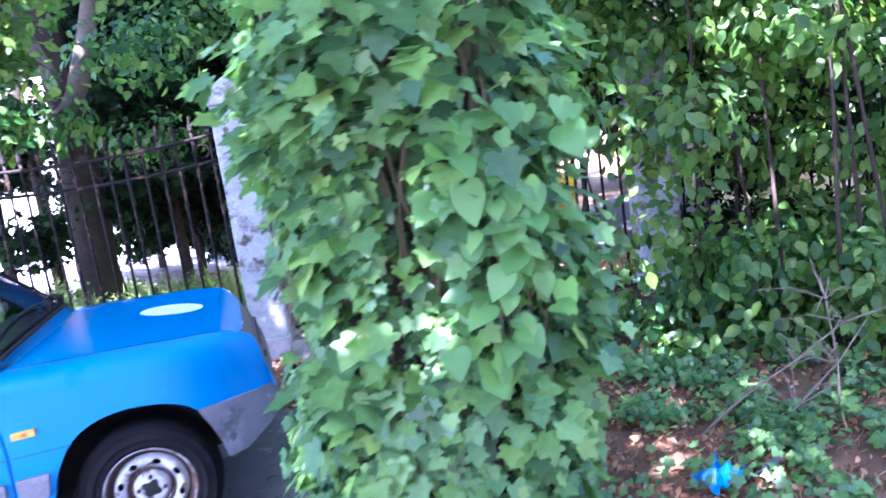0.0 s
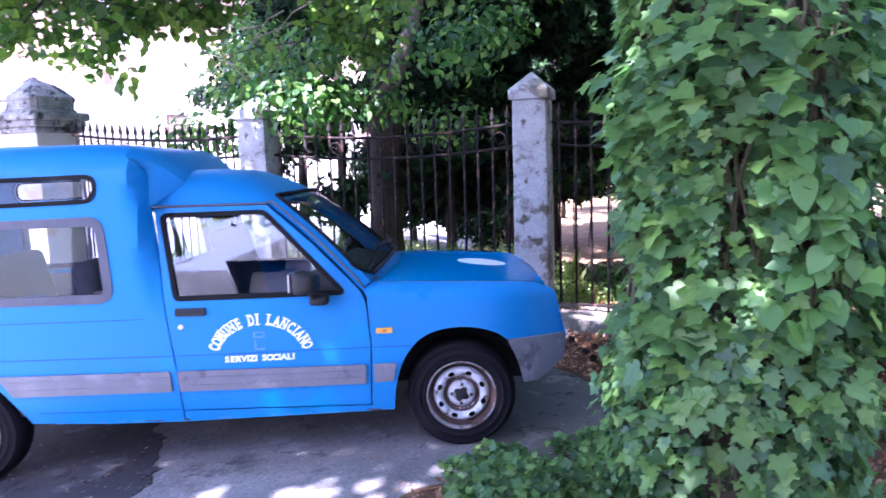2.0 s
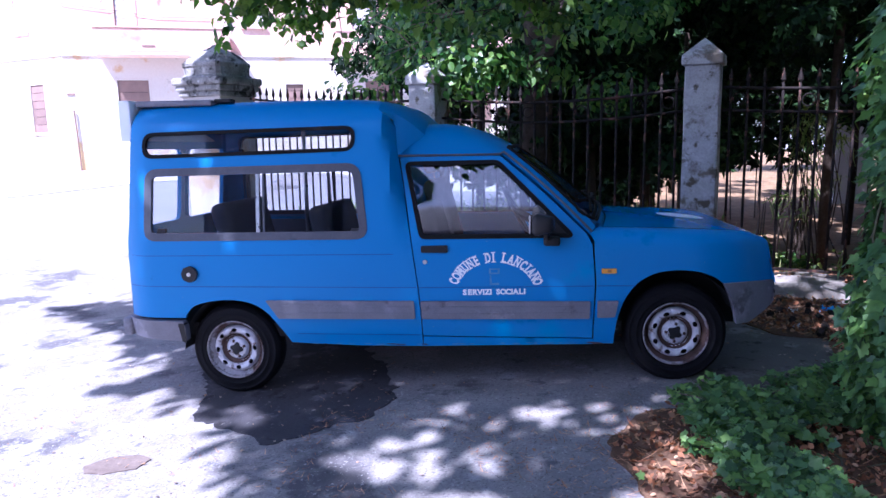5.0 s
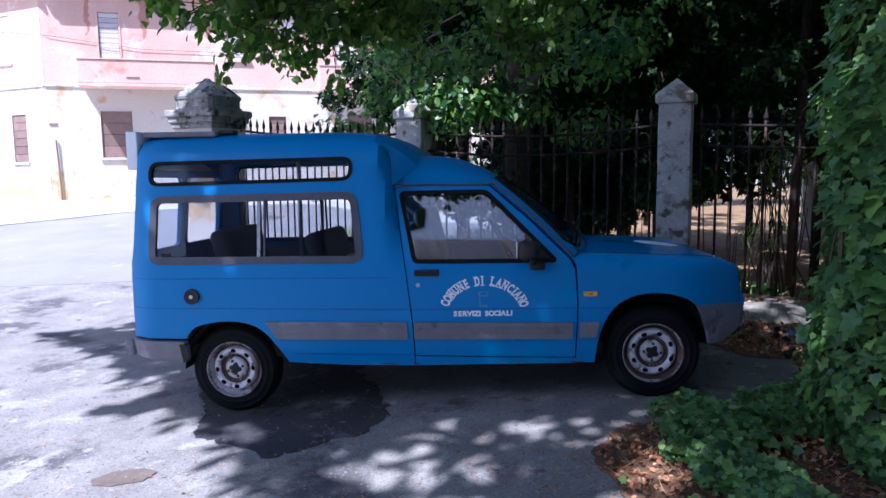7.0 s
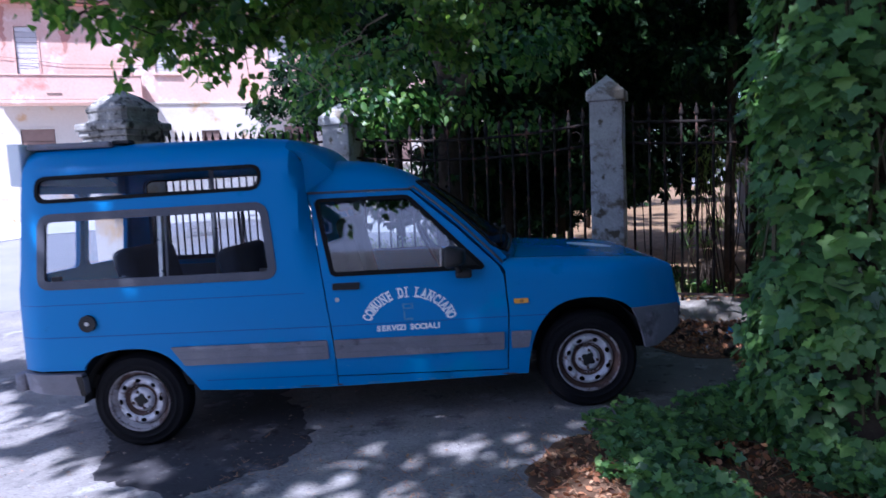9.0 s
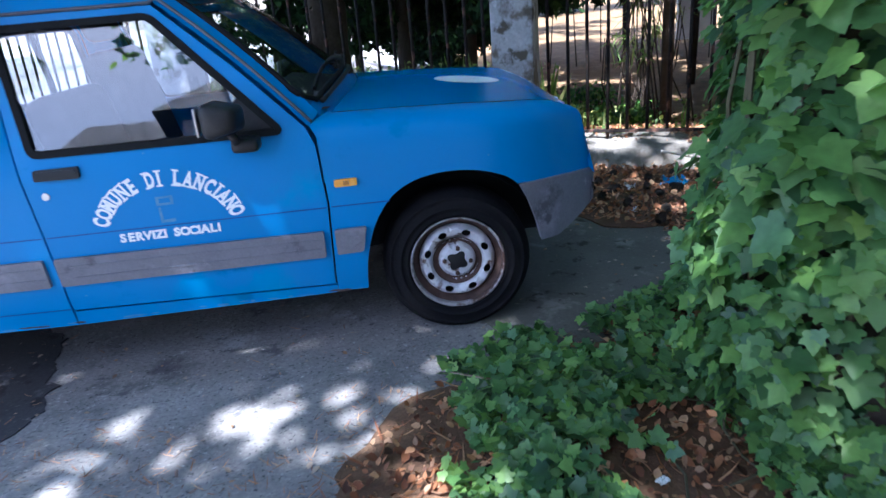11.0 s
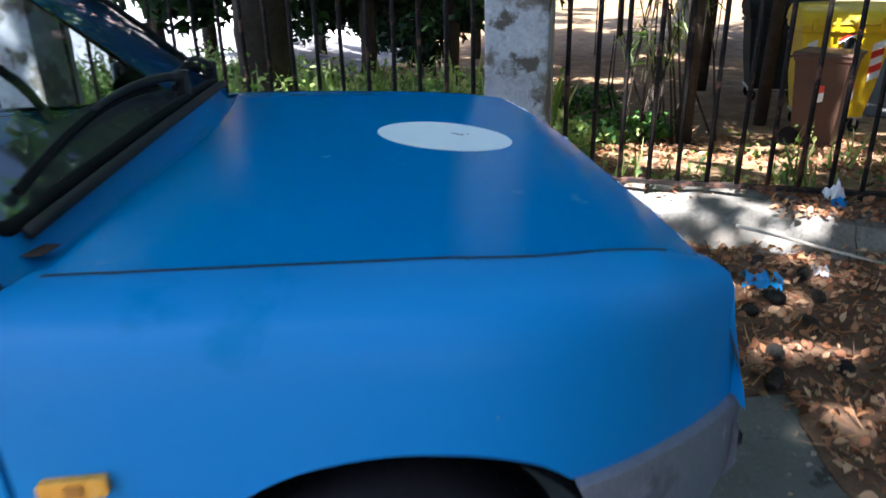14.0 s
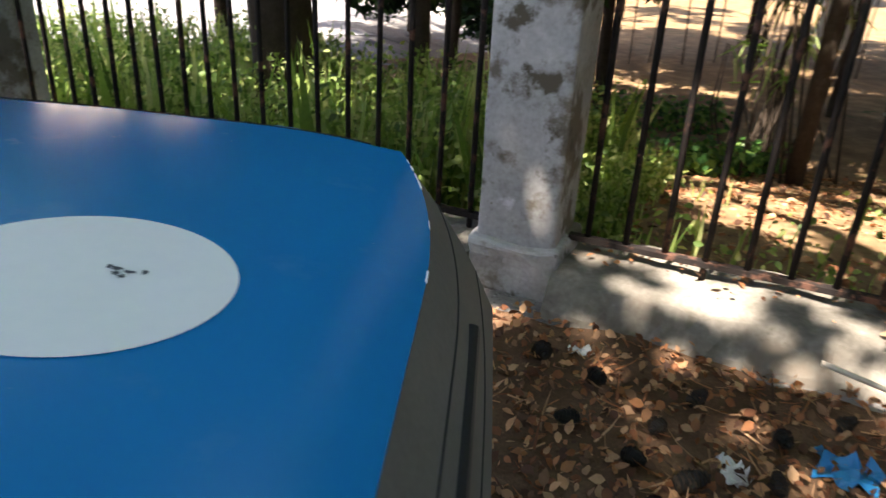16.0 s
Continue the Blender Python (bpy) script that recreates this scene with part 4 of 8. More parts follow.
BIG_WIN = rounded([(-0.512, 0.967), (0.834, 0.978), (0.787, 1.392), (-0.496, 1.372)], 0.07)
TOP_WIN = rounded([(-0.512, 1.452), (0.757, 1.478), (0.765, 1.604), (-0.505, 1.585)], 0.06)
DOOR_WIN = rounded([(1.146, 0.976), (1.998, 0.984), (1.578, 1.396), (1.046, 1.392)], 0.03)


def nose_back(x, z, side):
    """The far front corner of the hood lies further back than the near one."""
    return x - max(0.0, x - 2.83) * (0.16 + 0.26 * step01(0.74, 0.90, z)) if side else x


def van():
    root = thing("van", "faded blue high-roofed minibus van with rusty steel wheels on asphalt", "van")
    rng = random.Random(5)
    near_door = None
    turn_in = Vector((0, 0.022, 0))
    for side in (0, 1):
        def put(name, bm, mat, parent=root, label="", smooth=True):
            if side:
                flip_y(bm, W)
            return part(name, bm, mat, parent, label, smooth)

        quarter = put("rear_quarter", sheet(QUARTER, [BIG_WIN, TOP_WIN], on_side(), 0.045, turn_in, 0.03), PAINT)
        put("sill", sheet(SILL, [], on_side(), 0.05, turn_in), PAINT)
        door = put("cab_door", sheet(DOOR, [DOOR_WIN], on_side(), 0.045, turn_in, 0.03), PAINT)
        near_door = door if side == 0 else near_door
        fender = sheet(FENDER, [], on_fender, 0.035, turn_in, 0.02)
        for v in fender.verts:
            v.co.x = nose_back(v.co.x, v.co.z, side)
        put("fender", fender, PAINT)
        # glass, seals and frames
        for owner, hole, name, rim, mat, wide in ((quarter, BIG_WIN, "side_window", "window_frame", FRAME_GREY, 0.036), (quarter, TOP_WIN, "roof_window", "window_seal", SEAL, 0.012), (door, DOOR_WIN, "door_window", "window_seal", SEAL, 0.014)):
            win = put(name, sheet(hole, [], on_side(0.012), 0.12), DOOR_GLASS if owner is door else GLASS, owner)
            win.visible_shadow = False
            win.data.polygons.foreach_set("use_smooth", [True] * len(win.data.polygons))
            put(rim, sheet(shrunk(hole, -0.010), [shrunk(hole, wide)], on_side(-0.006), 0.08, Vector((0, 0.025, 0)), 0.03), mat, win, "grey window frame" if mat is FRAME_GREY else "black rubber seal")
            if name == "side_window":
                for x, w in ((0.175, 0.020), (0.215, 0.012)):
                    put("glazing_bar", sheet([(x, 0.985), (x + w, 0.985), (x + w, 1.375), (x, 1.372)], [], on_side(0.004), 0.1, Vector((0, 0.02, 0))), CHROME if w > 0.015 else FRAME_GREY, win)
                for x in (-0.44, 0.74):
                    put("window_catch", sheet(rounded([(x, 1.005), (x + 0.055, 1.005), (x + 0.055, 1.03), (x, 1.03)], 0.006), [], on_side(0.002), 0.03, Vector((0, 0.02, 0))), BLACK_PLASTIC, win)
        # the black corner of the door window that carries the mirror
        put("corner_panel", sheet(rounded([(1.775, 0.985), (1.992, 0.992), (1.868, 1.118), (1.795, 1.06)], 0.015), [], on_side(0.004), 0.06, Vector((0, 0.012, 0))), BLACK_PLASTIC, door)
        mirror = bmesh.new()
        box(mirror, (1.775, -0.165, 1.000), (1.890, -0.045, 1.120), bevel=0.030, segments=3)
        for v in mirror.verts:
            v.co.x += 0.16 * (v.co.y + 0.11)
            if v.co.x > 1.82:
                v.co.z += (1.06 - v.co.z) * 0.25
        mirror = put("door_mirror", mirror, BLACK_PLASTIC, door, "black plastic door mirror")
        put("mirror_foot", box(bmesh.new(), (1.835, -0.075, 0.937), (1.925, 0.012, 0.985), bevel=0.014), BLACK_PLASTIC, mirror)
        put("mirror_arm", tube(bmesh.new(), [(1.86, -0.07, 0.975), (1.845, -0.085, 1.01)], 0.016, 8), BLACK_PLASTIC, mirror)
        put("mirror_glass", box(bmesh.new(), (1.756, -0.155, 1.016), (1.764, -0.06, 1.106), bevel=0.003), CHROME, mirror)
        # rubbing strips, handle, lock, lamp, fuel cap
        for name, pts in (("rubbing_strip", [(0.218, 0.607), (1.100, 0.612), (1.106, 0.507), (0.292, 0.499)]), ("rubbing_strip", [(1.140, 0.612), (2.092, 0.620), (2.090, 0.522), (1.146, 0.507)]), ("rubbing_strip", [(2.132, 0.622), (2.246, 0.624), (2.228, 0.532), (2.132, 0.527)])):
            strip = put(name, sheet(rounded(pts, 0.008), [], on_side(-0.016), 0.06, Vector((0, 0.018, 0))), GREY_PLASTIC, root, "scuffed grey plastic rubbing strip")
            (a, b), (c, d), (e, f), (g, h) = pts
            put("ridge", sheet([(a + 0.05, b - 0.028), (c - 0.012, d - 0.028), (c - 0.012, d - 0.034), (a + 0.05, b - 0.034)], [], on_side(-0.020), 0.1, Vector((0, 0.006, 0))), GREY_PLASTIC, strip)
            put("ridge", sheet([(a + 0.06, b - 0.072), (e - 0.012, f + 0.036), (e - 0.012, f + 0.030), (a + 0.06, b - 0.078)], [], on_side(-0.020), 0.1, Vector((0, 0.006, 0))), GREY_PLASTIC, strip)
        handle = put("door_handle", sheet(rounded([(1.148, 0.893), (1.300, 0.893), (1.300, 0.932), (1.148, 0.930)], 0.008), [], on_side(-0.012), 0.03, Vector((0, 0.014, 0))), BLACK_PLASTIC, door, "black door handle")
        put("grip", sheet(rounded([(1.160, 0.915), (1.290, 0.915), (1.290, 0.926), (1.160, 0.926)], 0.004), [], on_side(-0.018), 0.03, Vector((0, 0.008, 0))), BLACK_PLASTIC, handle)
        put("door_lock", sheet([(1.170 + 0.013 * math.cos(a), 0.838 + 0.013 * math.sin(a)) for a in [k * math.pi / 6 for k in range(12)]], [], on_side(-0.005), 0.02, Vector((0, 0.006, 0))), CHROME, door, "chrome door lock")
        lamp = put("side_lamp", sheet(rounded([(2.152, 0.778), (2.232, 0.780), (2.232, 0.806), (2.152, 0.804)], 0.006), [], on_side(-0.012), 0.02, Vector((0, 0.014, 0))), AMBER, root, "amber side indicator lamp")
        put("lamp_centre", sheet([(2.184, 0.784), (2.204, 0.785), (2.204, 0.799), (2.184, 0.799)], [], on_side(-0.015), 0.02, Vector((0, 0.004, 0))), surface("amber_dark", [(0.35, 0.14, 0.02), (0.5, 0.2, 0.03)], rough=0.3), lamp)
        if side == 0:
            cap = [(-0.240 + 0.047 * (1 + 0.02 * math.cos(8 * a)) * math.cos(a), 0.762 + 0.047 * (1 + 0.02 * math.cos(8 * a)) * math.sin(a)) for a in [k * math.pi / 18 for k in range(36)]]
            cap = put("fuel_cap", sheet(cap, [], on_side(-0.020), 0.02, Vector((0, 0.022, 0))), BLACK_PLASTIC, root, "black fuel cap")
            put("cap_lock", sheet([(-0.240 + 0.012 * math.cos(a), 0.762 + 0.012 * math.sin(a)) for a in [k * math.pi / 5 for k in range(10)]], [], on_side(-0.024), 0.02, Vector((0, 0.006, 0))), CHROME, cap)
        # pressed lines along the side: thin strips, the grooves' shade put in as darker blue
        for pts in ([(-0.63, 0.868), (0.985, 0.882)], [(-0.655, 0.685), (1.118, 0.690)], [(1.135, 0.690), (2.114, 0.706)], [(2.132, 0.707), (2.34, 0.709)], [(0.40, 0.402), (1.138, 0.406)]):
            (a, b), (c, d) = pts
            put("pressed_line", sheet([(a, b - 0.0020), (c, d - 0.0020), (c, d + 0.0020), (a, b + 0.0020)], [], on_side(-0.0012), 0.2, Vector((0, 0.001, 0)), 0.06), surface("line_shade", [(0.002, 0.06, 0.24), (0.003, 0.07, 0.28)], rough=0.5), quarter)
        # wheel wells
        for cx, cz, r in ((0.02, 0.29, 0.345), (2.55, 0.43, 0.365)):
            bm = bmesh.new()
            rows = [[(cx + r * math.cos(a), y, cz + r * math.sin(a)) for a in [0.32 + (math.pi - 0.32) * k / 16 for k in range(17)]] for y in (0.024, 0.30)]
            grid(bm, rows)
            bm.faces.new([bm.verts.new(p) for p in rows[1]])
            put("wheel_arch_liner", bm, DARK)
        # A pillar and gutter
        bm = bmesh.new()
        inner, outer = [], []
        for k in range(13):
            t = k / 12
            x, z = 1.596 + (2.083 - 1.596) * t, 1.432 + (0.990 - 1.432) * t + 0.018 * math.sin(math.pi * t)
            y = side_y(min(x, 2.07), z)
            inner.append((x + 0.004, y + 0.001, z + 0.004))
            outer.append((x + 0.040, y + 0.045, z + 0.042))
        grid(bm, [inner, outer])
        put("a_pillar", bm, PAINT)
        bm = bmesh.new()                              # the sheet metal behind the pillar, closing it to the door
        back, front = [], []
        for k in range(14):
            t = k / 12
            x, z = 1.596 + (2.083 - 1.596) * t, 1.432 + (0.990 - 1.432) * t + 0.018 * math.sin(math.pi * min(t, 1))
            y = side_y(min(x, 2.07), z)
            back.append((x - 0.040, y + 0.016, z - 0.042))
            front.append((x + 0.036, y + 0.046, z + 0.036))
        grid(bm, [back, front])
        bmesh.ops.solidify(bm, geom=bm.faces, thickness=0.004)
        put("pillar_frame", bm, PAINT)
        bm = bmesh.new()
        gut = [(x, side_y(x, 1.436) - 0.004, 1.436) for x in span(1.004, 1.585, 0.1)] + [(p[0] + 0.012, p[1] + 0.002, p[2] + 0.014) for p in inner]
        tube(bm, gut, 0.0065, 6)
        put("gutter", bm, FRAME_GREY, root, "grey rain gutter")

    # --- roofs
    def fine_arch(yb, zb, zt, power, n=20):
        out = []
        for k in range(2 * n + 1):
            t = k / (2 * n)
            t = 0.5 - 0.5 * math.cos(math.pi * t)
            s = abs(2 * t - 1)
            out.append((yb + (W - 2 * yb) * t, zb + (zt - zb) * (1 - s ** power)))
        return out

    bm = bmesh.new()
    rows = []
    for x in span(-0.60, 0.90, 0.1):
        zt = 1.778 - 0.020 * (max(0.0, x - 0.6) / 0.3) ** 2 - 0.012 * (max(0.0, -x) / 0.6) ** 2
        rows.append([(x, y, z) for y, z in fine_arch(side_y(x, 1.70), 1.70, zt, 9)])
    front_edge = rows[-1]
    grid(bm, rows)
    part("high_roof", bm, PAINT, root, "", True)

    def cab_top(x):
        return float(np.interp(x, [0.9, 1.10, 1.25, 1.36, 1.46, 1.56, 1.64], [1.622, 1.628, 1.626, 1.610, 1.572, 1.515, 1.458]))

    bm = bmesh.new()
    rows = []
    for x in span(1.0, 1.64, 0.04):
        zb = 1.436 if x < 1.6 else 1.436 - (x - 1.6) * 0.9
        rows.append([(x + 0.05 * step01(1.3, 1.64, x) * (1 - (2 * y / W - 1) ** 2), y, z) for y, z in fine_arch(side_y(x, zb) + 0.002, zb, cab_top(x), 5)])
    header = rows[-1]
    grid(bm, rows)
    part("cab_roof", bm, PAINT, root, "", True)
    # sloping shoulder from the high roof down on to the cab roof
    bm = bmesh.new()
    sec_a = front_edge
    sec_b = [(1.14, y, z + 0.003) for y, z in fine_arch(side_y(1.14, 1.436) + 0.10, 1.55, cab_top(1.14), 5)]
    rows = []
    for k in range(9):
        t = k / 8
        rows.append([tuple(Vector(a).lerp(Vector(b), t) + Vector((0, 0, 0.030 * math.sin(math.pi * t)))) for a, b in zip(sec_a, sec_b)])
    grid(bm, rows)
    part("roof_shoulder", bm, PAINT, root, "", True)
    edge = [(x, side_y(x, z), z) for x, z in ((0.90, 1.70), (0.952, 1.665), (0.975, 1.635), (0.984, 1.60), (0.989, 1.55), (0.993, 1.50), (0.997, 1.465), (1.000, 1.440), (1.000, 1.436))]
    for flip in (0, 1):
        bm = bmesh.new()
        grid(bm, [edge, [tuple(Vector(e).lerp(Vector(r[0]), 0.5) + Vector((0, 0.004, 0))) for e, r in zip(edge, rows)], [r[0] for r in rows]])
        part("roof_cheek", flip_y(bm, W) if flip else bm, PAINT, root, "", True)
    # roof flap at the back
    hatch = part("roof_flap", box(bmesh.new(), (-0.605, 0.18, 1.752), (-0.12, W - 0.18, 1.786), bevel=0.012), GREY_PLASTIC, root, "grey roof flap over the rear doors")
    part("flap_hinge", box(bmesh.new(), (-0.125, 0.22, 1.770), (-0.02, 0.30, 1.792), bevel=0.008), BLACK_PLASTIC, hatch)
    part("flap_edge", box(bmesh.new(), (-0.700, 0.15, 1.55), (-0.625, W - 0.15, 1.79), bevel=0.008), WHITE_VINYL, hatch, "pale edge trim")

    # --- windscreen, cowl and hood
    bm = bmesh.new()
    rows = []
    for k in range(13):
        t = k / 12
        x, z = 1.636 + (2.096 - 1.636) * t, 1.474 + (1.056 - 1.474) * t + 0.018 * math.sin(math.pi * t)
        y0 = side_y(min(x - 0.04, 2.07), z - 0.04) + 0.045
        row = []
        for j in range(21):
            v = j / 20
            q = 1 - (2 * v - 1) ** 2
            row.append((x + (0.045 + 0.030 * t) * q, y0 + (W - 2 * y0) * v, z + (0.010 + 0.045 * t) * q))
        rows.append(row)
    bm.verts.ensure_lookup_table()
    at = [[bm.verts.new(p) for p in row] for row in rows]
    corners = []
    for k in range(12):
        for j in range(20):
            ring = [at[k][j], at[k][j + 1], at[k + 1][j + 1], at[k + 1][j]]
            if k == 11 and j in (0, 19):
                ring.remove(at[12][0 if j == 0 else 20])
                corners.append([rows[11][0 if j == 0 else 20], rows[12][0 if j == 0 else 20], rows[12][1 if j == 0 else 19]])
            bm.faces.new(ring)
    ws = part("windscreen", bm, WS_GLASS, root, "", True)
    ws.visible_shadow = False
    base_row, top_row = rows[-1], rows[0]
    for tri in corners:                               # the blue sheet metal outside the rounded corners
        bm = bmesh.new()
        bm.faces.new([bm.verts.new(p) for p in tri])
        bmesh.ops.solidify(bm, geom=bm.faces, thickness=0.004)
        part("corner_metal", bm, PAINT, ws)
    path = eased([r_[0] for r_ in rows[:-1]] + base_row[1:-1] + [r_[-1] for r_ in rows[-2::-1]], 2)
    part("windscreen_seal", tube(bmesh.new(), path, 0.011, 8), SEAL, ws, "black rubber seal", True)
    part("windscreen_seal", tube(bmesh.new(), top_row, 0.012, 6), SEAL, ws, "black rubber seal", True)

    def hood_mid(x):
        return float(np.interp(x, [2.1, 2.3, 2.4, 2.5, 2.6, 2.7, 2.8, 2.88, 2.95, 3.0, 3.035, 3.07], [1.060, 1.050, 1.044, 1.036, 1.027, 1.018, 1.007, 0.998, 0.987, 0.974, 0.958, 0.928]))

    rear_x = lambda q: 2.165 + 0.065 * q
    front_x = lambda q: 3.036 - 0.018 * (1 - q) ** 3

    bm = bmesh.new()
    rows, nose_row, back_row = [], [], []
    n_v = 32
    for i in range(29):
        t = i / 28
        row = []
        for j in range(n_v + 1):
            v = j / n_v
            v = 0.5 - 0.5 * math.cos(math.pi * v) if 0 < j < n_v else v
            s = abs(2 * v - 1)
            q = 1 - s ** 2
            x_end = front_x(q) - 0.075 * max(0.0, (v - 0.62) / 0.38) ** 2.2
            x = rear_x(q) + (x_end - rear_x(q)) * t
            xe = min(x, 3.03)
            ye = seam_y(xe) + 0.007
            y = ye + (W - 2 * ye) * v
            z = hood_mid(x) - (hood_mid(x) - seam_z(xe)) * s ** 3.2 + 0.001
            row.append((x, y, z))
        rows.append(row)
    grid(bm, rows)
    rim = [e for e in bm.edges if len(e.link_faces) == 1]
    made = bmesh.ops.extrude_edge_only(bm, edges=rim)["geom"]
    bmesh.ops.translate(bm, vec=(0, 0, -0.02), verts=[g for g in made if isinstance(g, bmesh.types.BMVert)])
    for e in rim:
        e.smooth = False
    hood = part("hood", bm, HOOD_PAINT, root, "blue hood with chipped faded paint", True)
    nose_row, back_row = rows[-1], rows[0]
    chip_rng = random.Random(9)
    for j in range(3, n_v - 2):
        if chip_rng.random() < 0.2:
            a, b = Vector(nose_row[j]), Vector(nose_row[j + 1])
            part("chipped_edge", tube(bmesh.new(), [a.lerp(b, 0.1), a.lerp(b, chip_rng.uniform(0.5, 0.95))], chip_rng.uniform(0.001, 0.0022), 5), WHITE_VINYL, hood, "paint worn to pale primer")
    for j, way in ((0, -1), (-1, 1)):
        part("hood_gap", tube(bmesh.new(), [(r[j][0], r[j][1] + 0.0045 * way, r[j][2] - 0.0005) for r in rows[:-2]], 0.0022, 5), DARK, hood, "dark gap beside the hood", True)

    def hood_z(x, y):
        s = abs(2 * (y - 0.12) / (W - 0.24) - 1)
        xe = min(x, 3.03)
        return hood_mid(x) - (hood_mid(x) - seam_z(xe)) * min(1.0, s) ** 3.2

    cx, cy, rx, ry = 2.717, 0.800, 0.146, 0.146
    disc = [(cx + rx * math.cos(a), cy + ry * math.sin(a)) for a in [k * math.pi / 32 for k in range(64)]]
    disc = part("hood_sticker", sheet(disc, [], lambda u, v: (u, v, hood_z(u, v) + 0.0025), 0.03), WHITE_VINYL, hood, "round white sticker", True)
    for k in range(7):
        a, b = cx + 0.035 + rng.uniform(-0.02, 0.02), cy + 0.012 + rng.uniform(-0.012, 0.012)
        chip = [(a + 0.0045 * math.cos(q) * rng.uniform(0.4, 1.5), b + 0.004 * math.sin(q) * rng.uniform(0.4, 1.4)) for q in [p * math.pi / 4 for p in range(8)]]
        part("worn_spot", sheet(chip, [], lambda u, v: (u, v, hood_z(u, v) + 0.0035), 0.02), FRAME_GREY, disc)
    # the cowl between hood and windscreen
    bm = bmesh.new()
    rows = []
    for k in range(5):
        t = k / 4
        row = []
        for j in range(21):
            v = j / 20
            a = Vector(base_row[j])
            f = v * n_v
            b = Vector(back_row[0]).lerp(Vector(back_row[-1]), v)
            q = 1 - (2 * v - 1) ** 2
            b = Vector((rear_x(q) - 0.006, b.y, hood_mid(rear_x(q)) - (hood_mid(rear_x(q)) - 1.024) * abs(2 * v - 1) ** 3.2 - 0.006))
            p = a.lerp(b, t)
            p.z -= 0.028 * math.sin(math.pi * t)
            row.append(tuple(p))
        rows.append(row)
    grid(bm, rows)
    cowl = part("cowl", bm, PAINT, root, "", True)
    part("rust_patch", sheet(rounded([(2.118, 0.135), (2.150, 0.130), (2.160, 0.175), (2.125, 0.180)], 0.01), [], lambda u, v: (u, v, 1.034 + 0.0 * u), 0.02), RIM_RUST, cowl, "rust patch")
    for y0, y1 in ((0.86, 0.20), (1.44, 0.82)):       # wipers at rest along the foot of the glass
        pts, blade = [], []
        for k in range(9):
            t = k / 8
            y = y0 + (y1 - y0) * t
            foot = [float(np.interp(y, [p[1] for p in base_row], [p[q] for p in base_row])) for q in (0, 2)]
            up = 0.012 + 0.052 * math.sin(math.pi * min(1.0, 0.15 + 0.75 * t))
            pts.append((foot[0] - 0.74 * up + 0.020, y, foot[1] + 0.67 * up + 0.022))
            blade.append((foot[0] - 0.74 * up + 0.008, y - 0.04 * (1 - t), foot[1] + 0.67 * up + 0.008))
        arm = part("wiper", tube(bmesh.new(), pts[:6], [0.011, 0.009, 0.008, 0.007, 0.006, 0.006], 6), BLACK_PLASTIC, root, "black windscreen wiper", True)
        part("blade", tube(bmesh.new(), blade[1:], 0.008, 5), SEAL, arm)
        part("pivot", tube(bmesh.new(), [(pts[0][0], y0, pts[0][2] - 0.05), (pts[0][0], y0, pts[0][2] + 0.012)], 0.017, 10), BLACK_PLASTIC, arm)
    part("scuttle_grille", tube(bmesh.new(), [(p[0] + 0.024, p[1], p[2] - 0.006) for p in base_row[1:-1]], 0.010, 6), BLACK_PLASTIC, root, "", True)

    # --- front panel, grille, headlamps, bumpers
    bm = bmesh.new()
    low = []
    for p in nose_row:
        s = abs(2 * p[1] / W - 1)
        low.append((3.124 + 0.010 * (1 - s ** 2), p[1], 0.70))
    rows = []
    for k in range(8):
        t = k / 7
        row = []
        for a, b in zip(nose_row, low):
            p = Vector(a).lerp(Vector(b), t)
            p.x += 0.016 * math.sin(math.pi * t)
            row.append(tuple(p - Vector((0, 0, 0.006))))
        rows.append(row)
    grid(bm, rows)
    edge = [(3.03, 1.028), (3.050, 0.99), (3.066, 0.96), (3.078, 0.92), (3.086, 0.88), (3.096, 0.83), (3.104, 0.79), (3.110, 0.706)]
    for side in (0, 1):
        fill = bmesh.new()
        outer = [on_fender(u, v) for u, v in edge]
        outer = [(nose_back(x, z, side), W - y if side else y, z) for x, y, z in outer]
        inner = [r[-1 if side else 0] for r in rows]
        grid(fill, [outer, [tuple(Vector(a).lerp(Vector(b), 0.5)) for a, b in zip(outer, inner)], inner])
        part("nose_corner", fill, PAINT, root, "", True)
    front = part("front_panel", bm, NOSE_GREY, root, "weathered grey front panel", True)
    part("vent_slot", tube(bmesh.new(), [tuple(Vector(p) + Vector((0.002, 0, 0))) for p in rows[4][7:10]], 0.007, 6), DARK, front, "black vent slot")
    for k in (2, 5):
        part("moulding_line", tube(bmesh.new(), rows[k][2:-2], 0.0022, 5), BLACK_PLASTIC, front)
    part("grille", box(bmesh.new(), (3.03, 0.48, 0.735), (3.105, W - 0.48, 0.845), bevel=0.01), BLACK_PLASTIC, front)
    for y0, y1 in ((0.20, 0.46), (W - 0.46, W - 0.20)):
        part("headlamp", box(bmesh.new(), (2.97, y0, 0.735), (3.055, y1, 0.85), bevel=0.02), CHROME, front)

    def bumper(name, path, prof, mat, label):
        """A bumper: a profile of (out, z) swept along points with outward directions."""
        bm = bmesh.new()
        rows = []
        for (x, y), (nx, ny) in path:
            rows.append([(x + nx * o, y + ny * o, z) for o, z in prof])
        grid(bm, rows)
        for row in (rows[0], rows[-1]):
            bm.faces.new([bm.verts.new(p) for p in row])
        return part(name, bm, mat, root, label, True)

    # front bumper: its flanks taper down behind the wheel
    flank = [(2.806, 0.722), (2.95, 0.722), (3.112, 0.713), (3.128, 0.688), (3.128, 0.590), (3.07, 0.548), (2.965, 0.492), (2.888, 0.490), (2.872, 0.560), (2.845, 0.640)]
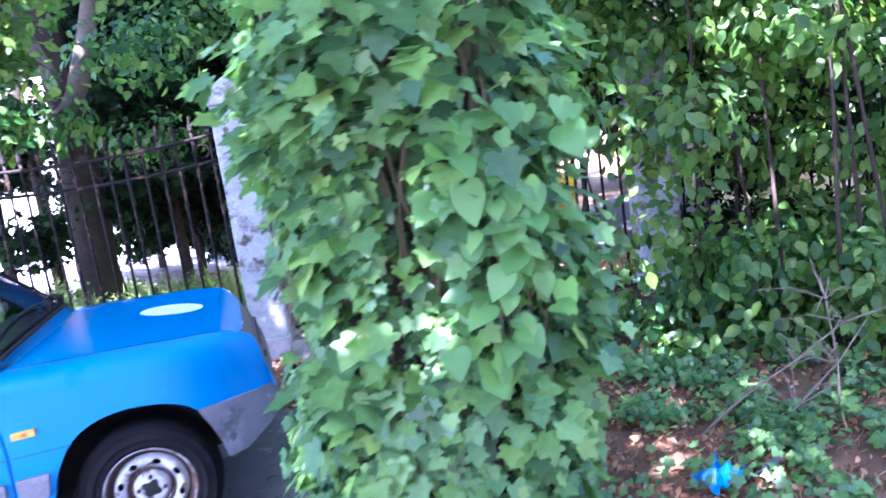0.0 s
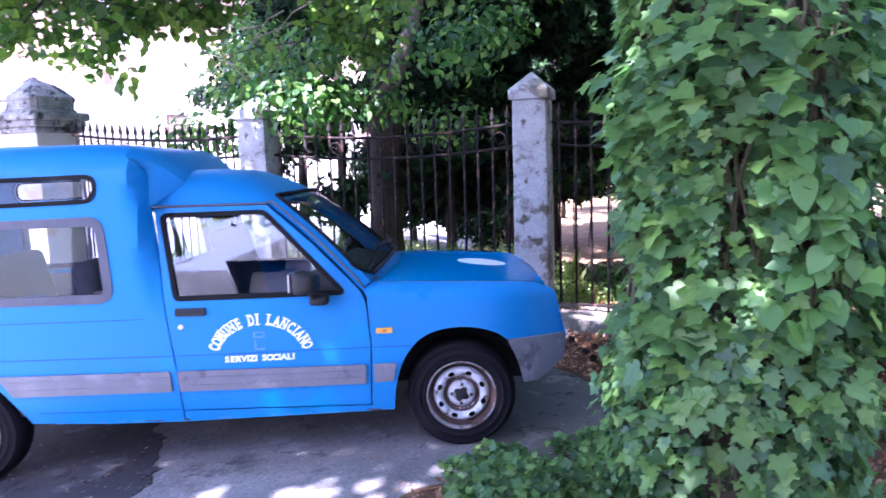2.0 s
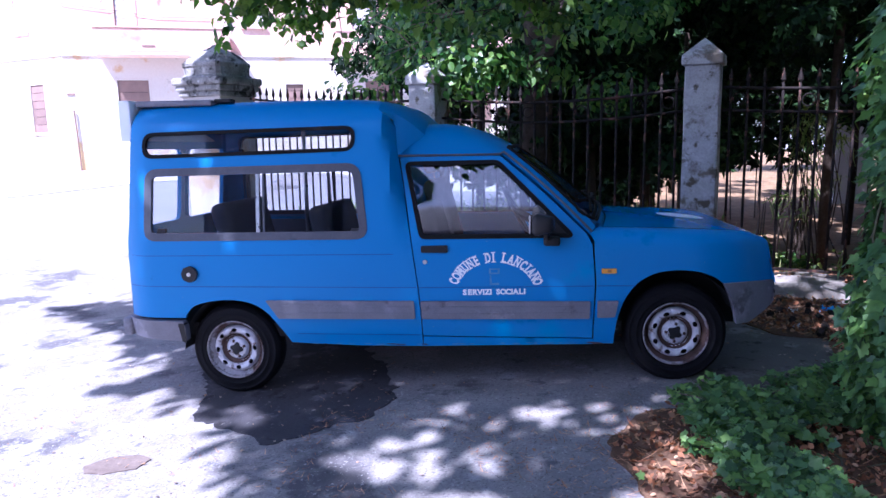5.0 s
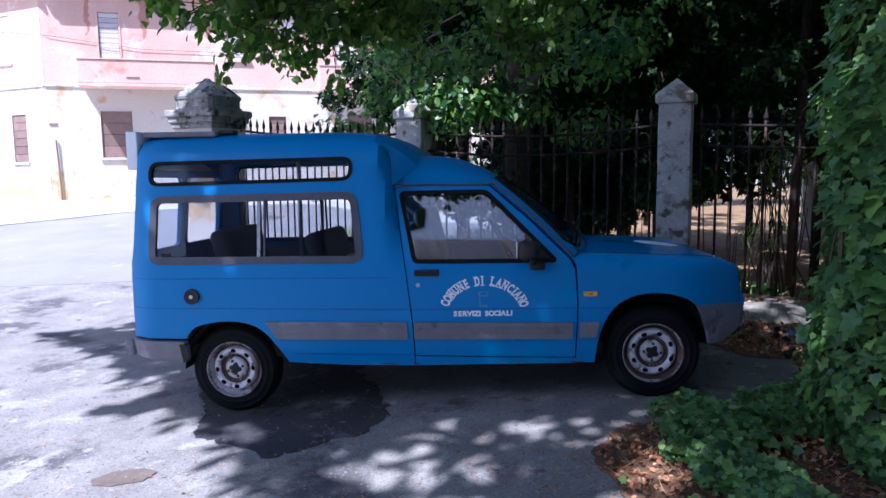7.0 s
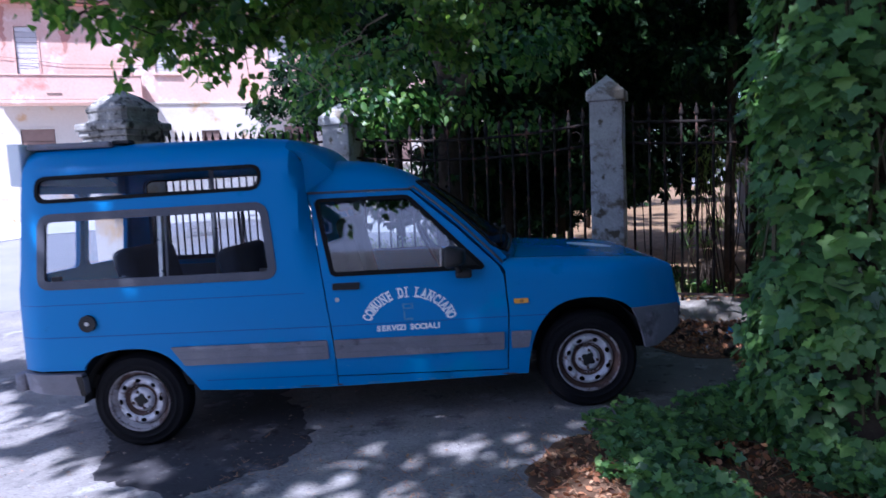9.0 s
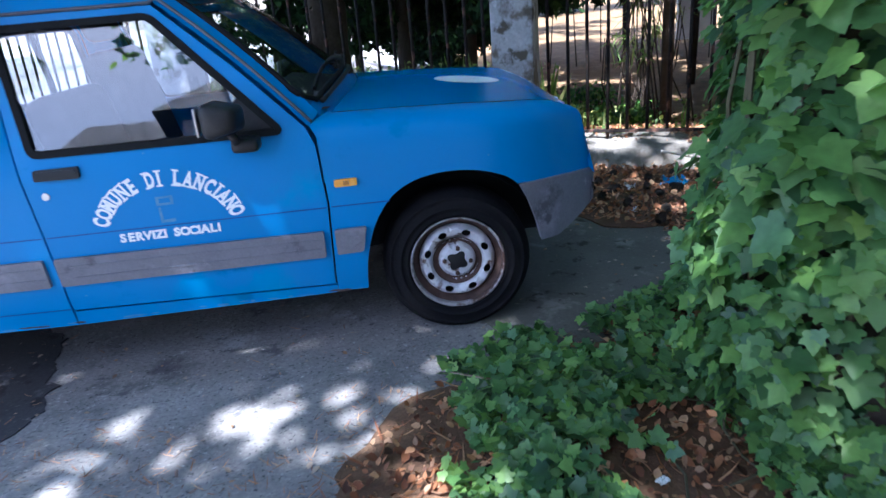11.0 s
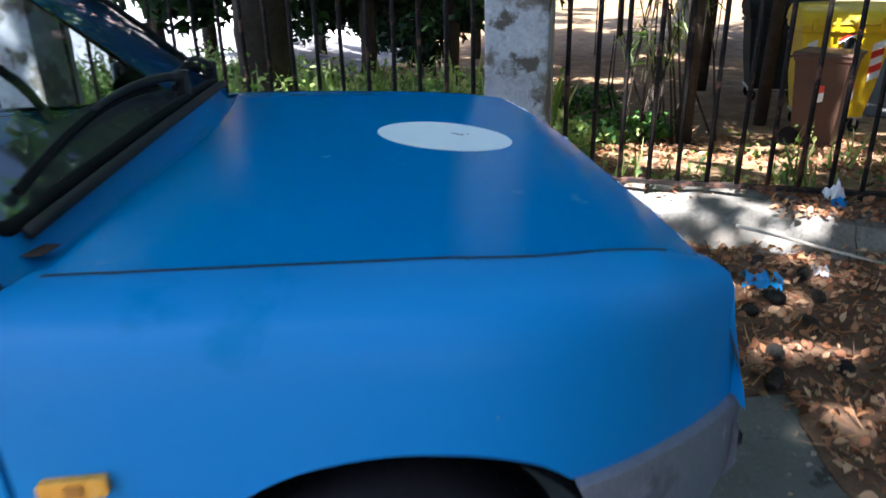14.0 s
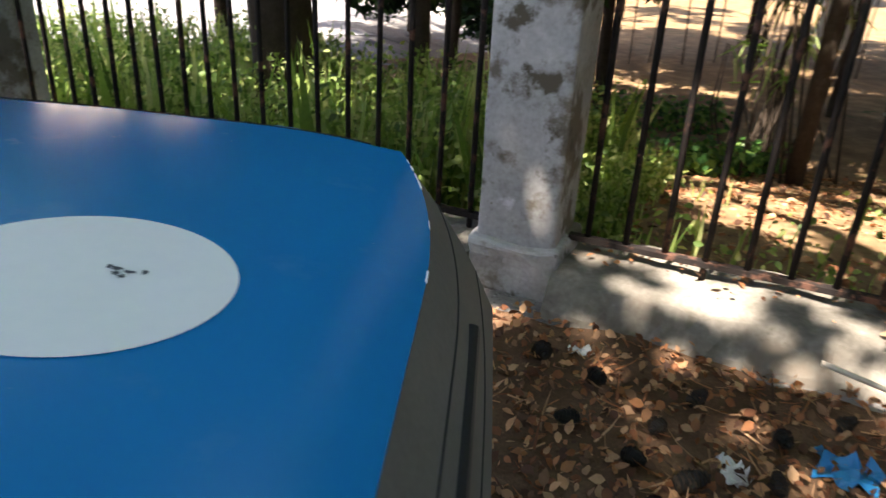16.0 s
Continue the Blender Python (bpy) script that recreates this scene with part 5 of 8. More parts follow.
    bm = sheet(flank, [], on_side(-0.020), 0.03, Vector((0, 0.05, 0)))
    fb = part("front_bumper", bm, GREY_PLASTIC, root, "scuffed grey plastic bumper", True)
    part("bumper_flank", flip_y(sheet(flank, [], on_side(-0.020), 0.03, Vector((0, 0.05, 0))), W), GREY_PLASTIC, fb, "", True)
    path = []
    y_edge = side_y(3.11, 0.65) - 0.02
    for k in range(25):
        v = k / 24
        y = y_edge + (W - 2 * y_edge) * v
        s = 2 * v - 1
        n = Vector((1.0, 0.55 * s * abs(s) ** 3))
        n.normalize()
        path.append(((3.090 + 0.006 * (1 - s * s), y), (n.x, n.y)))
    prof = [(-0.10, 0.715), (-0.01, 0.712), (0.010, 0.700), (0.028, 0.672), (0.030, 0.600), (0.018, 0.575), (0.0, 0.560), (-0.05, 0.52), (-0.10, 0.50)]
    bm = bmesh.new()
    grid(bm, [[(x + nx * o, y + ny * o, z) for o, z in prof] for (x, y), (nx, ny) in path])
    part("bumper_bar", bm, GREY_PLASTIC, fb, "", True)
    bm = bmesh.new()
    grid(bm, [[(x + nx * o, y + ny * o, z) for o, z in ((0.0295, 0.665), (0.035, 0.660), (0.035, 0.640), (0.0295, 0.635))] for (x, y), (nx, ny) in path])
    part("bumper_groove", bm, BLACK_PLASTIC, fb)
    rflank = [(-0.715, 0.478), (-0.305, 0.474), (-0.292, 0.44), (-0.298, 0.352), (-0.34, 0.345), (-0.72, 0.368)]
    rb = part("rear_bumper", sheet(rflank, [], on_side(-0.022), 0.04, Vector((0, 0.05, 0))), GREY_PLASTIC, root, "scuffed grey rear bumper", True)
    part("bumper_flank", flip_y(sheet(rflank, [], on_side(-0.022), 0.04, Vector((0, 0.05, 0))), W), GREY_PLASTIC, rb, "", True)
    part("bumper_end", sheet(rounded([(-0.335, 0.462), (-0.296, 0.462), (-0.300, 0.340), (-0.325, 0.338)], 0.01), [], on_side(-0.026), 0.03, Vector((0, 0.05, 0))), BLACK_PLASTIC, rb)
    part("bumper_bar", box(bmesh.new(), (-0.745, 0.06, 0.36), (-0.68, W - 0.06, 0.475), bevel=0.02), GREY_PLASTIC, rb)

    # --- back of the van
    back_y0 = 0.09
    wins = [rounded([(y, 1.02), (y + 0.54, 1.02), (y + 0.54, 1.50), (y, 1.50)], 0.05) for y in (0.19, W - 0.73)]
    bm = sheet([(back_y0, 0.49), (W - back_y0, 0.49), (W - back_y0, 0.95), (W - back_y0 - 0.09, 1.70), (back_y0 + 0.09, 1.70), (back_y0, 0.95)], wins, lambda u, v: (-0.675 + 0.075 * max(0, v - 0.9) / 0.8 - 0.02 * (1 - (2 * u / W - 1) ** 2), u, v), 0.08, Vector((0.03, 0, 0)))
    rear = part("rear_door", bm, PAINT, root, "", True)
    for w in wins:
        g = part("rear_window", sheet(w, [], lambda u, v: (-0.668 + 0.075 * max(0, v - 0.9) / 0.8 - 0.02 * (1 - (2 * u / W - 1) ** 2), u, v), 0.15), GLASS, rear)
        g.visible_shadow = False
    for y in (0.105, W - 0.165):
        part("tail_lamp", box(bmesh.new(), (-0.685, y, 0.62), (-0.645, y + 0.06, 0.98), bevel=0.01), RED, root, "red tail lamp")

    # --- floor and cabin
    part("floor_pan", box(bmesh.new(), (-0.64, 0.10, 0.36), (2.20, W - 0.10, 0.44)), DARK, root)
    part("bulkhead", box(bmesh.new(), (2.12, 0.12, 0.36), (2.16, W - 0.12, 1.00)), DARK, root)
    part("engine_block", box(bmesh.new(), (2.2, 0.42, 0.40), (3.02, W - 0.42, 0.84), bevel=0.03), DARK, root)
    dash = bmesh.new()
    rows = [[(x, y, z) for y in (0.12, 0.5, 1.0, W - 0.12)] for x, z in ((2.10, 1.03), (1.86, 1.06), (1.78, 1.02), (1.76, 0.92), (1.85, 0.75))]
    grid(dash, rows)
    part("dashboard", dash, DARK, root, "", True)
    wheel = part("steering_wheel", tube(bmesh.new(), [Vector((1.66, W - 0.42, 1.02)) + Matrix.Rotation(radians(-28), 3, "Y") @ Vector((0, 0.185 * math.cos(a), 0.185 * math.sin(a))) for a in [k * math.pi / 12 for k in range(25)]], 0.014, 6), BLACK_PLASTIC, root, "", True)
    part("steering_column", tube(bmesh.new(), [(1.66, W - 0.42, 1.02), (1.95, W - 0.42, 0.86)], 0.03, 8), BLACK_PLASTIC, wheel)

    def seat(x, y, wide, tall=0.56, name="seat"):
        cush = part(name, box(bmesh.new(), (x, y, 0.60), (x + 0.48, y + wide, 0.76), bevel=0.05, segments=3), SEAT, root, "dark grey cloth seat", True)
        m = pose(x + 0.06, y + wide / 2, 0.72, 0, -14, 0)
        part("backrest", box(bmesh.new(), (-0.07, -wide / 2, 0), (0.07, wide / 2, tall), m, bevel=0.05, segments=3), SEAT, cush, "", True)
        if tall > 0.5:
            part("headrest", box(bmesh.new(), (-0.05, -0.13, 0.60), (0.05, 0.13, 0.78), m, bevel=0.04, segments=3), SEAT, cush, "", True)
        part("seat_base", box(bmesh.new(), (x + 0.05, y + 0.05, 0.44), (x + 0.42, y + wide - 0.05, 0.60)), DARK, cush)

    seat(1.16, 0.20, 0.50, 0.44)
    seat(1.16, W - 0.70, 0.50)
    seat(0.38, 0.62, 0.75, 0.40)
    seat(-0.30, 0.62, 0.75, 0.42)
    part("seat_belt", tube(bmesh.new(), [(0.60, 1.40, 1.40), (0.66, 1.36, 1.15), (0.70, 1.32, 0.90)], 0.018, 4), BLACK_PLASTIC, root)
    part("seat_belt", tube(bmesh.new(), [(0.94, 0.24, 1.30), (1.02, 0.24, 1.0), (1.06, 0.24, 0.75)], 0.018, 4), BLACK_PLASTIC, root)
    part("grab_rail", tube(bmesh.new(), [(0.05, 1.36, 0.50), (0.05, 1.36, 1.65)], 0.016, 8), CHROME, root)
    part("side_trim", box(bmesh.new(), (-0.55, 0.07, 0.66), (0.95, 0.09, 0.94)), INNER, root)
    part("side_trim", box(bmesh.new(), (-0.55, W - 0.09, 0.66), (0.95, W - 0.07, 0.94)), INNER, root)
    part("roof_lining", box(bmesh.new(), (-0.55, 0.22, 1.68), (0.90, W - 0.22, 1.69)), INNER, root)

    # --- wheels
    def wheel_at(x, z, y, steer, spin, flip, lip, well):
        w = new("wheel")
        w.parent = root
        w.matrix_world = pose(x, y, z, 0, spin, (180 if flip else 0) + steer)
        R = 0.281
        prof = [(0.168, 0.012), (0.176, 0.004), (0.186, 0.001), (0.189, -0.003), (0.193, 0.0), (0.212, -0.002), (0.215, -0.006), (0.219, -0.002), (0.238, 0.0), (0.250, 0.004), (0.253, 0.001), (0.257, 0.008), (0.262, 0.012), (0.274, 0.026), (0.281, 0.045), (R + 0.001, 0.082), (0.281, 0.120), (0.272, 0.142), (0.238, 0.165), (0.175, 0.160)]
        bm = bmesh.new()
        lathe(bm, prof, 64)
        tyre = part("tyre", bm, RUBBER, w, "worn black tyre", True)
        bm = bmesh.new()
        for k in range(64):
            a = 2 * math.pi * k / 64
            box(bm, (-0.004, 0.047, R - 0.010), (0.004, 0.066, R + 0.0008), Matrix.Rotation(a, 4, "Y"))
            box(bm, (-0.004, 0.098, R - 0.010), (0.004, 0.117, R + 0.0008), Matrix.Rotation(a + 0.03, 4, "Y"))
        tagged(part("tread", bm, RUBBER, tyre), kind="stuff")
        # rim: lip, well and a dished disc with slots
        bm = bmesh.new()
        lathe(bm, [(0.176, 0.004), (0.180, -0.002), (0.177, -0.006), (0.172, -0.002), (0.169, 0.010), (0.168, 0.020)], 64)
        rim = part("rim", bm, lip, w, "scuffed rim edge", True)
        bm = bmesh.new()
        lathe(bm, [(0.1685, 0.019), (0.160, 0.032), (0.150, 0.042), (0.142, 0.056)], 64)
        part("rim_well", bm, well, rim, "stained rim well", True)

        def dish(u, v):
            r = math.hypot(u, v)
            return (u, float(np.interp(r, [0.0, 0.040, 0.062, 0.070, 0.082, 0.096, 0.104, 0.128, 0.138, 0.144], [0.018, 0.018, 0.022, 0.048, 0.054, 0.030, 0.016, 0.012, 0.024, 0.040])), v)

        ring = lambda r, n: [(r * math.cos(2 * math.pi * k / n), r * math.sin(2 * math.pi * k / n)) for k in range(n)]
        slots = []
        for k in range(8):
            a = 2 * math.pi * (k + 0.3) / 8
            c, s = math.cos(a), math.sin(a)
            slots.append([(0.117 * c + (0.0130 * math.cos(q)) * c - 0.0175 * math.sin(q) * s, 0.117 * s + 0.0130 * math.cos(q) * s + 0.0175 * math.sin(q) * c) for q in [p * math.pi / 6 for p in range(12)]])
        bm = sheet(ring(0.144, 60), slots + [[(r * (1 + 0.20 * math.cos(4 * a)) * math.cos(a), r * (1 + 0.20 * math.cos(4 * a)) * math.sin(a)) for r, a in [(0.036, 2 * math.pi * k / 32) for k in range(32)]]], dish, 0.014, Vector((0, 0.006, 0)), 0.012)
        disc_ = part("wheel_disc", bm, RIM, w, "chipped silver steel disc with oval slots", True)
        bm = bmesh.new()
        lathe(bm, [(0.0, 0.022), (0.038, 0.022), (0.050, 0.030), (0.050, 0.060)], 20)
        part("hub", bm, BLACK_PLASTIC, w, "dark hub", True)
        bm = bmesh.new()
        lathe(bm, [(0.071, 0.042), (0.083, 0.047), (0.0945, 0.0255)], 48)
        part("rust_ring", bm, RIM_RUST, w, "rusted trough of the wheel disc", True)
        bm = bmesh.new()
        lathe(bm, [(0.0, 0.066), (0.141, 0.066), (0.141, 0.052)], 32)
        part("brake_drum", bm, DARK, w)
        for k in range(4):
            a = 2 * math.pi * k / 4 + 0.5
            bm = bmesh.new()
            lathe(bm, [(0.0, 0.008), (0.0075, 0.009), (0.009, 0.014), (0.009, 0.030)], 6)
            bmesh.ops.translate(bm, vec=(0.050 * math.cos(a), 0, 0.050 * math.sin(a)), verts=bm.verts)
            part("wheel_bolt", bm, RIM_RUST, disc_)

    wheel_at(-0.020, 0.283, 0.055, 0, 10, False, RIM_LIP, RIM_LIP)
    wheel_at(2.568, 0.4265, 0.042, 0, 33, False, RIM_LIP, RIM_RUST)
    wheel_at(-0.020, 0.283, W - 0.055, 0, 60, True, RIM_LIP, RIM_LIP)
    wheel_at(2.568, 0.4265, W - 0.042, 0, 20, True, RIM_LIP, RIM_RUST)

    # rust and wear along the lower edge and round the arches
    wear = random.Random(17)
    spots = [(wear.uniform(0.45, 2.2), None) for _ in range(26)]
    for x, _ in spots:
        z = (0.337 if x < 1.14 else 0.340 + 0.03 * (x - 1.14)) + wear.uniform(0.002, 0.010)
        w, h = wear.uniform(0.008, 0.04), wear.uniform(0.002, 0.005)
        blot = [(x + w * math.cos(a) * wear.uniform(0.7, 1.2), z + h * math.sin(a) * wear.uniform(0.6, 1.3)) for a in [k * math.pi / 5 for k in range(10)]]
        part("rust_spot", sheet(blot, [], on_side(-0.0015), 0.02), RIM_RUST if wear.random() < 0.2 else TAPE, root)
    for x, z in ((1.52, 0.955), (0.35, 0.86), (0.80, 0.74), (1.21, 0.46), (2.70, 0.84), (-0.30, 0.62)):
        blot = [(x + 0.0032 * math.cos(a) * wear.uniform(0.6, 1.3), z + 0.0028 * math.sin(a) * wear.uniform(0.6, 1.4)) for a in [k * math.pi / 4 for k in range(8)]]
        part("paint_chip", sheet(blot, [], on_side(-0.0015), 0.02), TAPE, root)

    # --- lettering on the near door
    def letters(name, chars, size, bold, label):
        """Letters laid on the door: chars of (character, x, z, turn)."""
        for ch, px, pz, turn, wide in chars:
            bm = bmesh.new()
            cu = bpy.data.curves.new("letter", "FONT")
            cu.body, cu.size, cu.offset, cu.align_x, cu.align_y = ch, size, bold, "CENTER", "CENTER"
            cu.resolution_u = 3
            ob = bpy.data.objects.new("letter", cu)
            me = bpy.data.meshes.new_from_object(ob)
            me.transform(Matrix.Diagonal((wide, 1, 1, 1)))
            serifs = []
            if bold > 0.003:
                xs_, zs_ = [v.co.x for v in me.vertices], [v.co.y for v in me.vertices]
                x0, x1, z0, z1 = min(xs_), max(xs_), min(zs_), max(zs_)
                stem = 0.11 * size
                feet = {"M": "lrLR", "N": "lLR", "U": "LR", "I": "cC", "D": "lL", "L": "lL", "E": "lL", "A": "lr"}.get(ch, "")
                for f in feet:
                    cx_ = {"l": x0 + stem * 0.6, "r": x1 - stem * 0.6, "c": (x0 + x1) / 2}[f.lower()]
                    zz = z0 if f.islower() else z1 - 0.085 * size
                    serifs.append((cx_ - 0.15 * size, zz, cx_ + 0.15 * size, zz + 0.085 * size))
            me.transform(Matrix.Rotation(turn, 4, "Z"))
            me.transform(Matrix.Translation((px, pz, 0)))
            bm.from_mesh(me)
            spin = Matrix.Translation((px, pz, 0)) @ Matrix.Rotation(turn, 4, "Z")
            for a0, b0, a1, b1 in serifs:
                bm.faces.new([bm.verts.new(spin @ Vector(p)) for p in ((a0, b0, 0.0), (a1, b0, 0.0), (a1, b1, 0.0), (a0, b1, 0.0))])
            bpy.data.meshes.remove(me)
            bpy.data.objects.remove(ob)
            bpy.data.curves.remove(cu)
            for v in bm.verts:
                x, z = v.co.x, v.co.y
                v.co = Vector((x, side_y(x, z) - 0.0025, z))
            part(name, bm, WHITE_VINYL, near_door, label)

    text = "COMUNE DI LANCIANO"
    ax, az, rx_, rz_ = 1.569, 0.675, 0.241, 0.188
    widths = [0.6 if c == "I" else (0.75 if c == " " else 1.0) for c in text]
    total, acc, chars = sum(widths), 0.0, []
    for c, wd in zip(text, widths):
        t = (acc + wd / 2) / total
        acc += wd
        a = radians(168 - 156 * t)
        if c != " ":
            chars.append((c, ax + rx_ * math.cos(a), az + rz_ * math.sin(a), a - math.pi / 2, 0.56 if c in "MONUDCA" else 0.66))
    letters("letter", chars, 0.076, 0.0034, "white painted letter")
    text, x, chars = "SERVIZI SOCIALI", 1.380, []
    for c in text:
        wd = 0.0128 if c == "I" else (0.020 if c == " " else 0.0286)
        if c != " ":
            chars.append((c, x + wd / 2, 0.664 + 0.008 * (x - 1.38) / 0.355, 0.0, 1.06))
        x += wd
    letters("letter", chars, 0.042, 0.0022, "white painted letter")
    tape = part("tape_mark", sheet([(1.532, 0.770), (1.592, 0.772), (1.592, 0.804), (1.532, 0.802)], [[(1.543, 0.779), (1.581, 0.780), (1.581, 0.796), (1.543, 0.795)]], on_side(-0.0025), 0.03), TAPE, root, "remains of adhesive tape")
    part("tape_rest", sheet([(1.537, 0.708), (1.590, 0.710), (1.588, 0.722), (1.547, 0.718), (1.545, 0.764), (1.537, 0.764)], [], on_side(-0.0025), 0.03), TAPE, tape)
    # it stands a little lower on its far side
    lean = Matrix.Identity(4)
    lean[2][1] = -0.020
    for ob in root.children_recursive:
        if ob.type == "MESH" and ob.parent.name.split(".")[0] != "wheel" and ob.parent.parent is not None and ob.parent.parent.name.split(".")[0] == "wheel":
            continue
        if ob.type == "MESH" and ob.parent.name.split(".")[0] != "wheel":
            ob.data.transform(lean)
    return root


the_van = van()

# ---------------------------------------------------------------- leaves
R = np.random.RandomState(11)


def leaf_shape(kind):
    """Vertices and triangles of one leaf of length 1: stalk at the origin, tip at +y, folded along its midrib."""
    if kind == "ivy":
        half = [(0.15, -0.07), (0.36, -0.07), (0.50, 0.08), (0.39, 0.23), (0.55, 0.34), (0.60, 0.52), (0.34, 0.54), (0.21, 0.75)]
        out = [(0.0, 0.05)] + half + [(0.0, 1.0)] + [(-x, y) for x, y in half[::-1]]
        v = [(0.0, 0.34, 0.0)] + [(x, y, 0.16 * abs(x) - 0.10 * max(0, y - 0.5) ** 1.5) for x, y in out]
        f = [(0, k + 1, (k + 1) % len(out) + 1) for k in range(len(out))]
    elif kind == "heart":
        half = [(0.14, -0.10), (0.34, -0.06), (0.46, 0.14), (0.45, 0.36), (0.33, 0.62), (0.16, 0.86)]
        out = [(0.0, 0.02)] + half + [(0.0, 1.05)] + [(-x, y) for x, y in half[::-1]]
        v = [(0.0, 0.38, 0.0)] + [(x, y, 0.20 * abs(x) - 0.12 * max(0, y - 0.4) ** 1.4) for x, y in out]
        f = [(0, k + 1, (k + 1) % len(out) + 1) for k in range(len(out))]
    elif kind == "broad":
        v = [(0, 0, 0), (0.27, 0.25, 0.06), (0.30, 0.55, 0.05), (0, 1.0, -0.10), (-0.30, 0.55, 0.05), (-0.27, 0.25, 0.06), (0, 0.5, -0.03)]
        f = [(6, 0, 1), (6, 1, 2), (6, 2, 3), (6, 3, 4), (6, 4, 5), (6, 5, 0)]
    elif kind == "blade":
        v = [(-0.035, 0, 0), (0.035, 0, 0), (0.03, 0.55, 0.05), (-0.03, 0.55, 0.05), (0, 1.0, 0.22)]
        f = [(0, 1, 2), (0, 2, 3), (3, 2, 4)]
    elif kind == "clump":
        v = [(0, 0, 0), (0.42, 0.3, 0.1), (0.12, 0.5, -0.05), (0.3, 0.95, 0.0), (-0.1, 0.62, 0.05), (-0.38, 0.8, 0.1), (-0.25, 0.38, 0)]
        f = [(0, 1, 2), (2, 3, 4), (4, 5, 6), (0, 2, 4), (0, 4, 6)]
    else:
        v = [(-0.22, 0, 0), (0.25, 0.05, 0.06), (0.12, 0.6, 0.14), (-0.2, 0.55, -0.02)]
        f = [(0, 1, 2), (0, 2, 3)]
    return np.array(v, float), np.array(f, int)


def unit(a):
    return a / np.maximum(np.linalg.norm(a, axis=-1, keepdims=True), 1e-9)


def leaf_mesh(name, kind, at, facing, sizes, droop=0.6, twist=0.5, rs=R):
    """One mesh of many leaves: each lies at a place, its face turned towards facing, its tip hanging down."""
    tv, tf = leaf_shape(kind)
    at, n = np.asarray(at, float), unit(np.asarray(facing, float))
    count = len(at)
    down = np.tile([0.0, 0.0, -1.0], (count, 1)) * droop + rs.normal(0, twist, (count, 3))
    y = unit(down - n * (down * n).sum(-1, keepdims=True))
    x = np.cross(y, n)
    s = np.asarray(sizes, float)[:, None, None]
    verts = at[:, None] + s * (tv[None, :, :1] * x[:, None] + tv[None, :, 1:2] * y[:, None] + tv[None, :, 2:] * n[:, None])
    faces = tf[None] + (np.arange(count) * len(tv))[:, None, None]
    return np_mesh(name, verts.reshape(-1, 3), faces.reshape(-1, 3))


def flat_leaf(name, kind, rs):
    """One leaf a metre long, lying level with its tip towards +y."""
    m = leaf_mesh(name, kind, [(0, 0, 0)], [(0, -1, 0)], [1.0], 1.0, 0.0, rs)
    for v in m.vertices:
        v.co = (-v.co.x, -v.co.z, -v.co.y)
    return m


def limb(pts, r0, r1, sides=8, rough=0.0):
    pts = [Vector(p) for p in pts]
    fine = []
    for a, b in zip(pts, pts[1:]):
        for k in range(4):
            p = a.lerp(b, k / 4)
            fine.append(p + Vector((noise.noise(p * 2.1), noise.noise(p * 2.1 + Vector((5, 0, 0))), 0)) * rough)
    fine.append(pts[-1])
    radii = [r0 + (r1 - r0) * k / (len(fine) - 1) for k in range(len(fine))]
    return tube(bmesh.new(), fine, radii, sides)


def blobs(centres, radii, count, hollow=0.55, rs=R):
    """Places in a set of lumpy volumes, most of them near the outside, with the outward direction."""
    c, r = np.asarray(centres, float), np.asarray(radii, float)
    if r.ndim == 1:
        r = np.repeat(r[:, None], 3, 1)
    w = r.prod(1) ** (2 / 3)
    pick = rs.choice(len(c), count, p=w / w.sum())
    d = unit(rs.normal(size=(count, 3)))
    q = hollow + (1 - hollow) * rs.rand(count, 1) ** 0.6
    return c[pick] + d * r[pick] * q, d


# --- the big tree by the van: an ivy-clad trunk and a crown overhead
TX, TY = 3.62, -0.80


def ivy_radius(z, a):
    bulge = 0.395 + 0.03 * math.exp(-((z - 0.7) / 0.7) ** 2) - 0.05 * step01(1.5, 3.5, z) - 0.12 * step01(0.60, 0.20, z)
    return bulge * (1 + 0.16 * noise.noise(Vector((math.cos(a) * 1.6, math.sin(a) * 1.6, z * 1.3))) + 0.12 * noise.noise(Vector((math.cos(a) * 4, math.sin(a) * 4, z * 3.1))))


SUN_DX, SUN_DY = -SUN_FROM[0] / math.tan(SUN_ELEV), -SUN_FROM[1] / math.tan(SUN_ELEV)
# small gaps in the crown, named by the place (x, z) on the van's side that they light
PINHOLES = [(x + SUN_DX * z, SUN_DY * z, r) for x, z, r in ((-0.52, 1.31, 0.115), (-0.22, 1.65, 0.12), (0.17, 1.67, 0.13), (0.53, 1.675, 0.13), (-0.07, 0.71, 0.09), (-0.553, 0.75, 0.085), (1.93, 0.82, 0.09))]


def pinhole(x, y):
    return any((x - a) ** 2 + (y - b) ** 2 < r * r for a, b, r in PINHOLES)


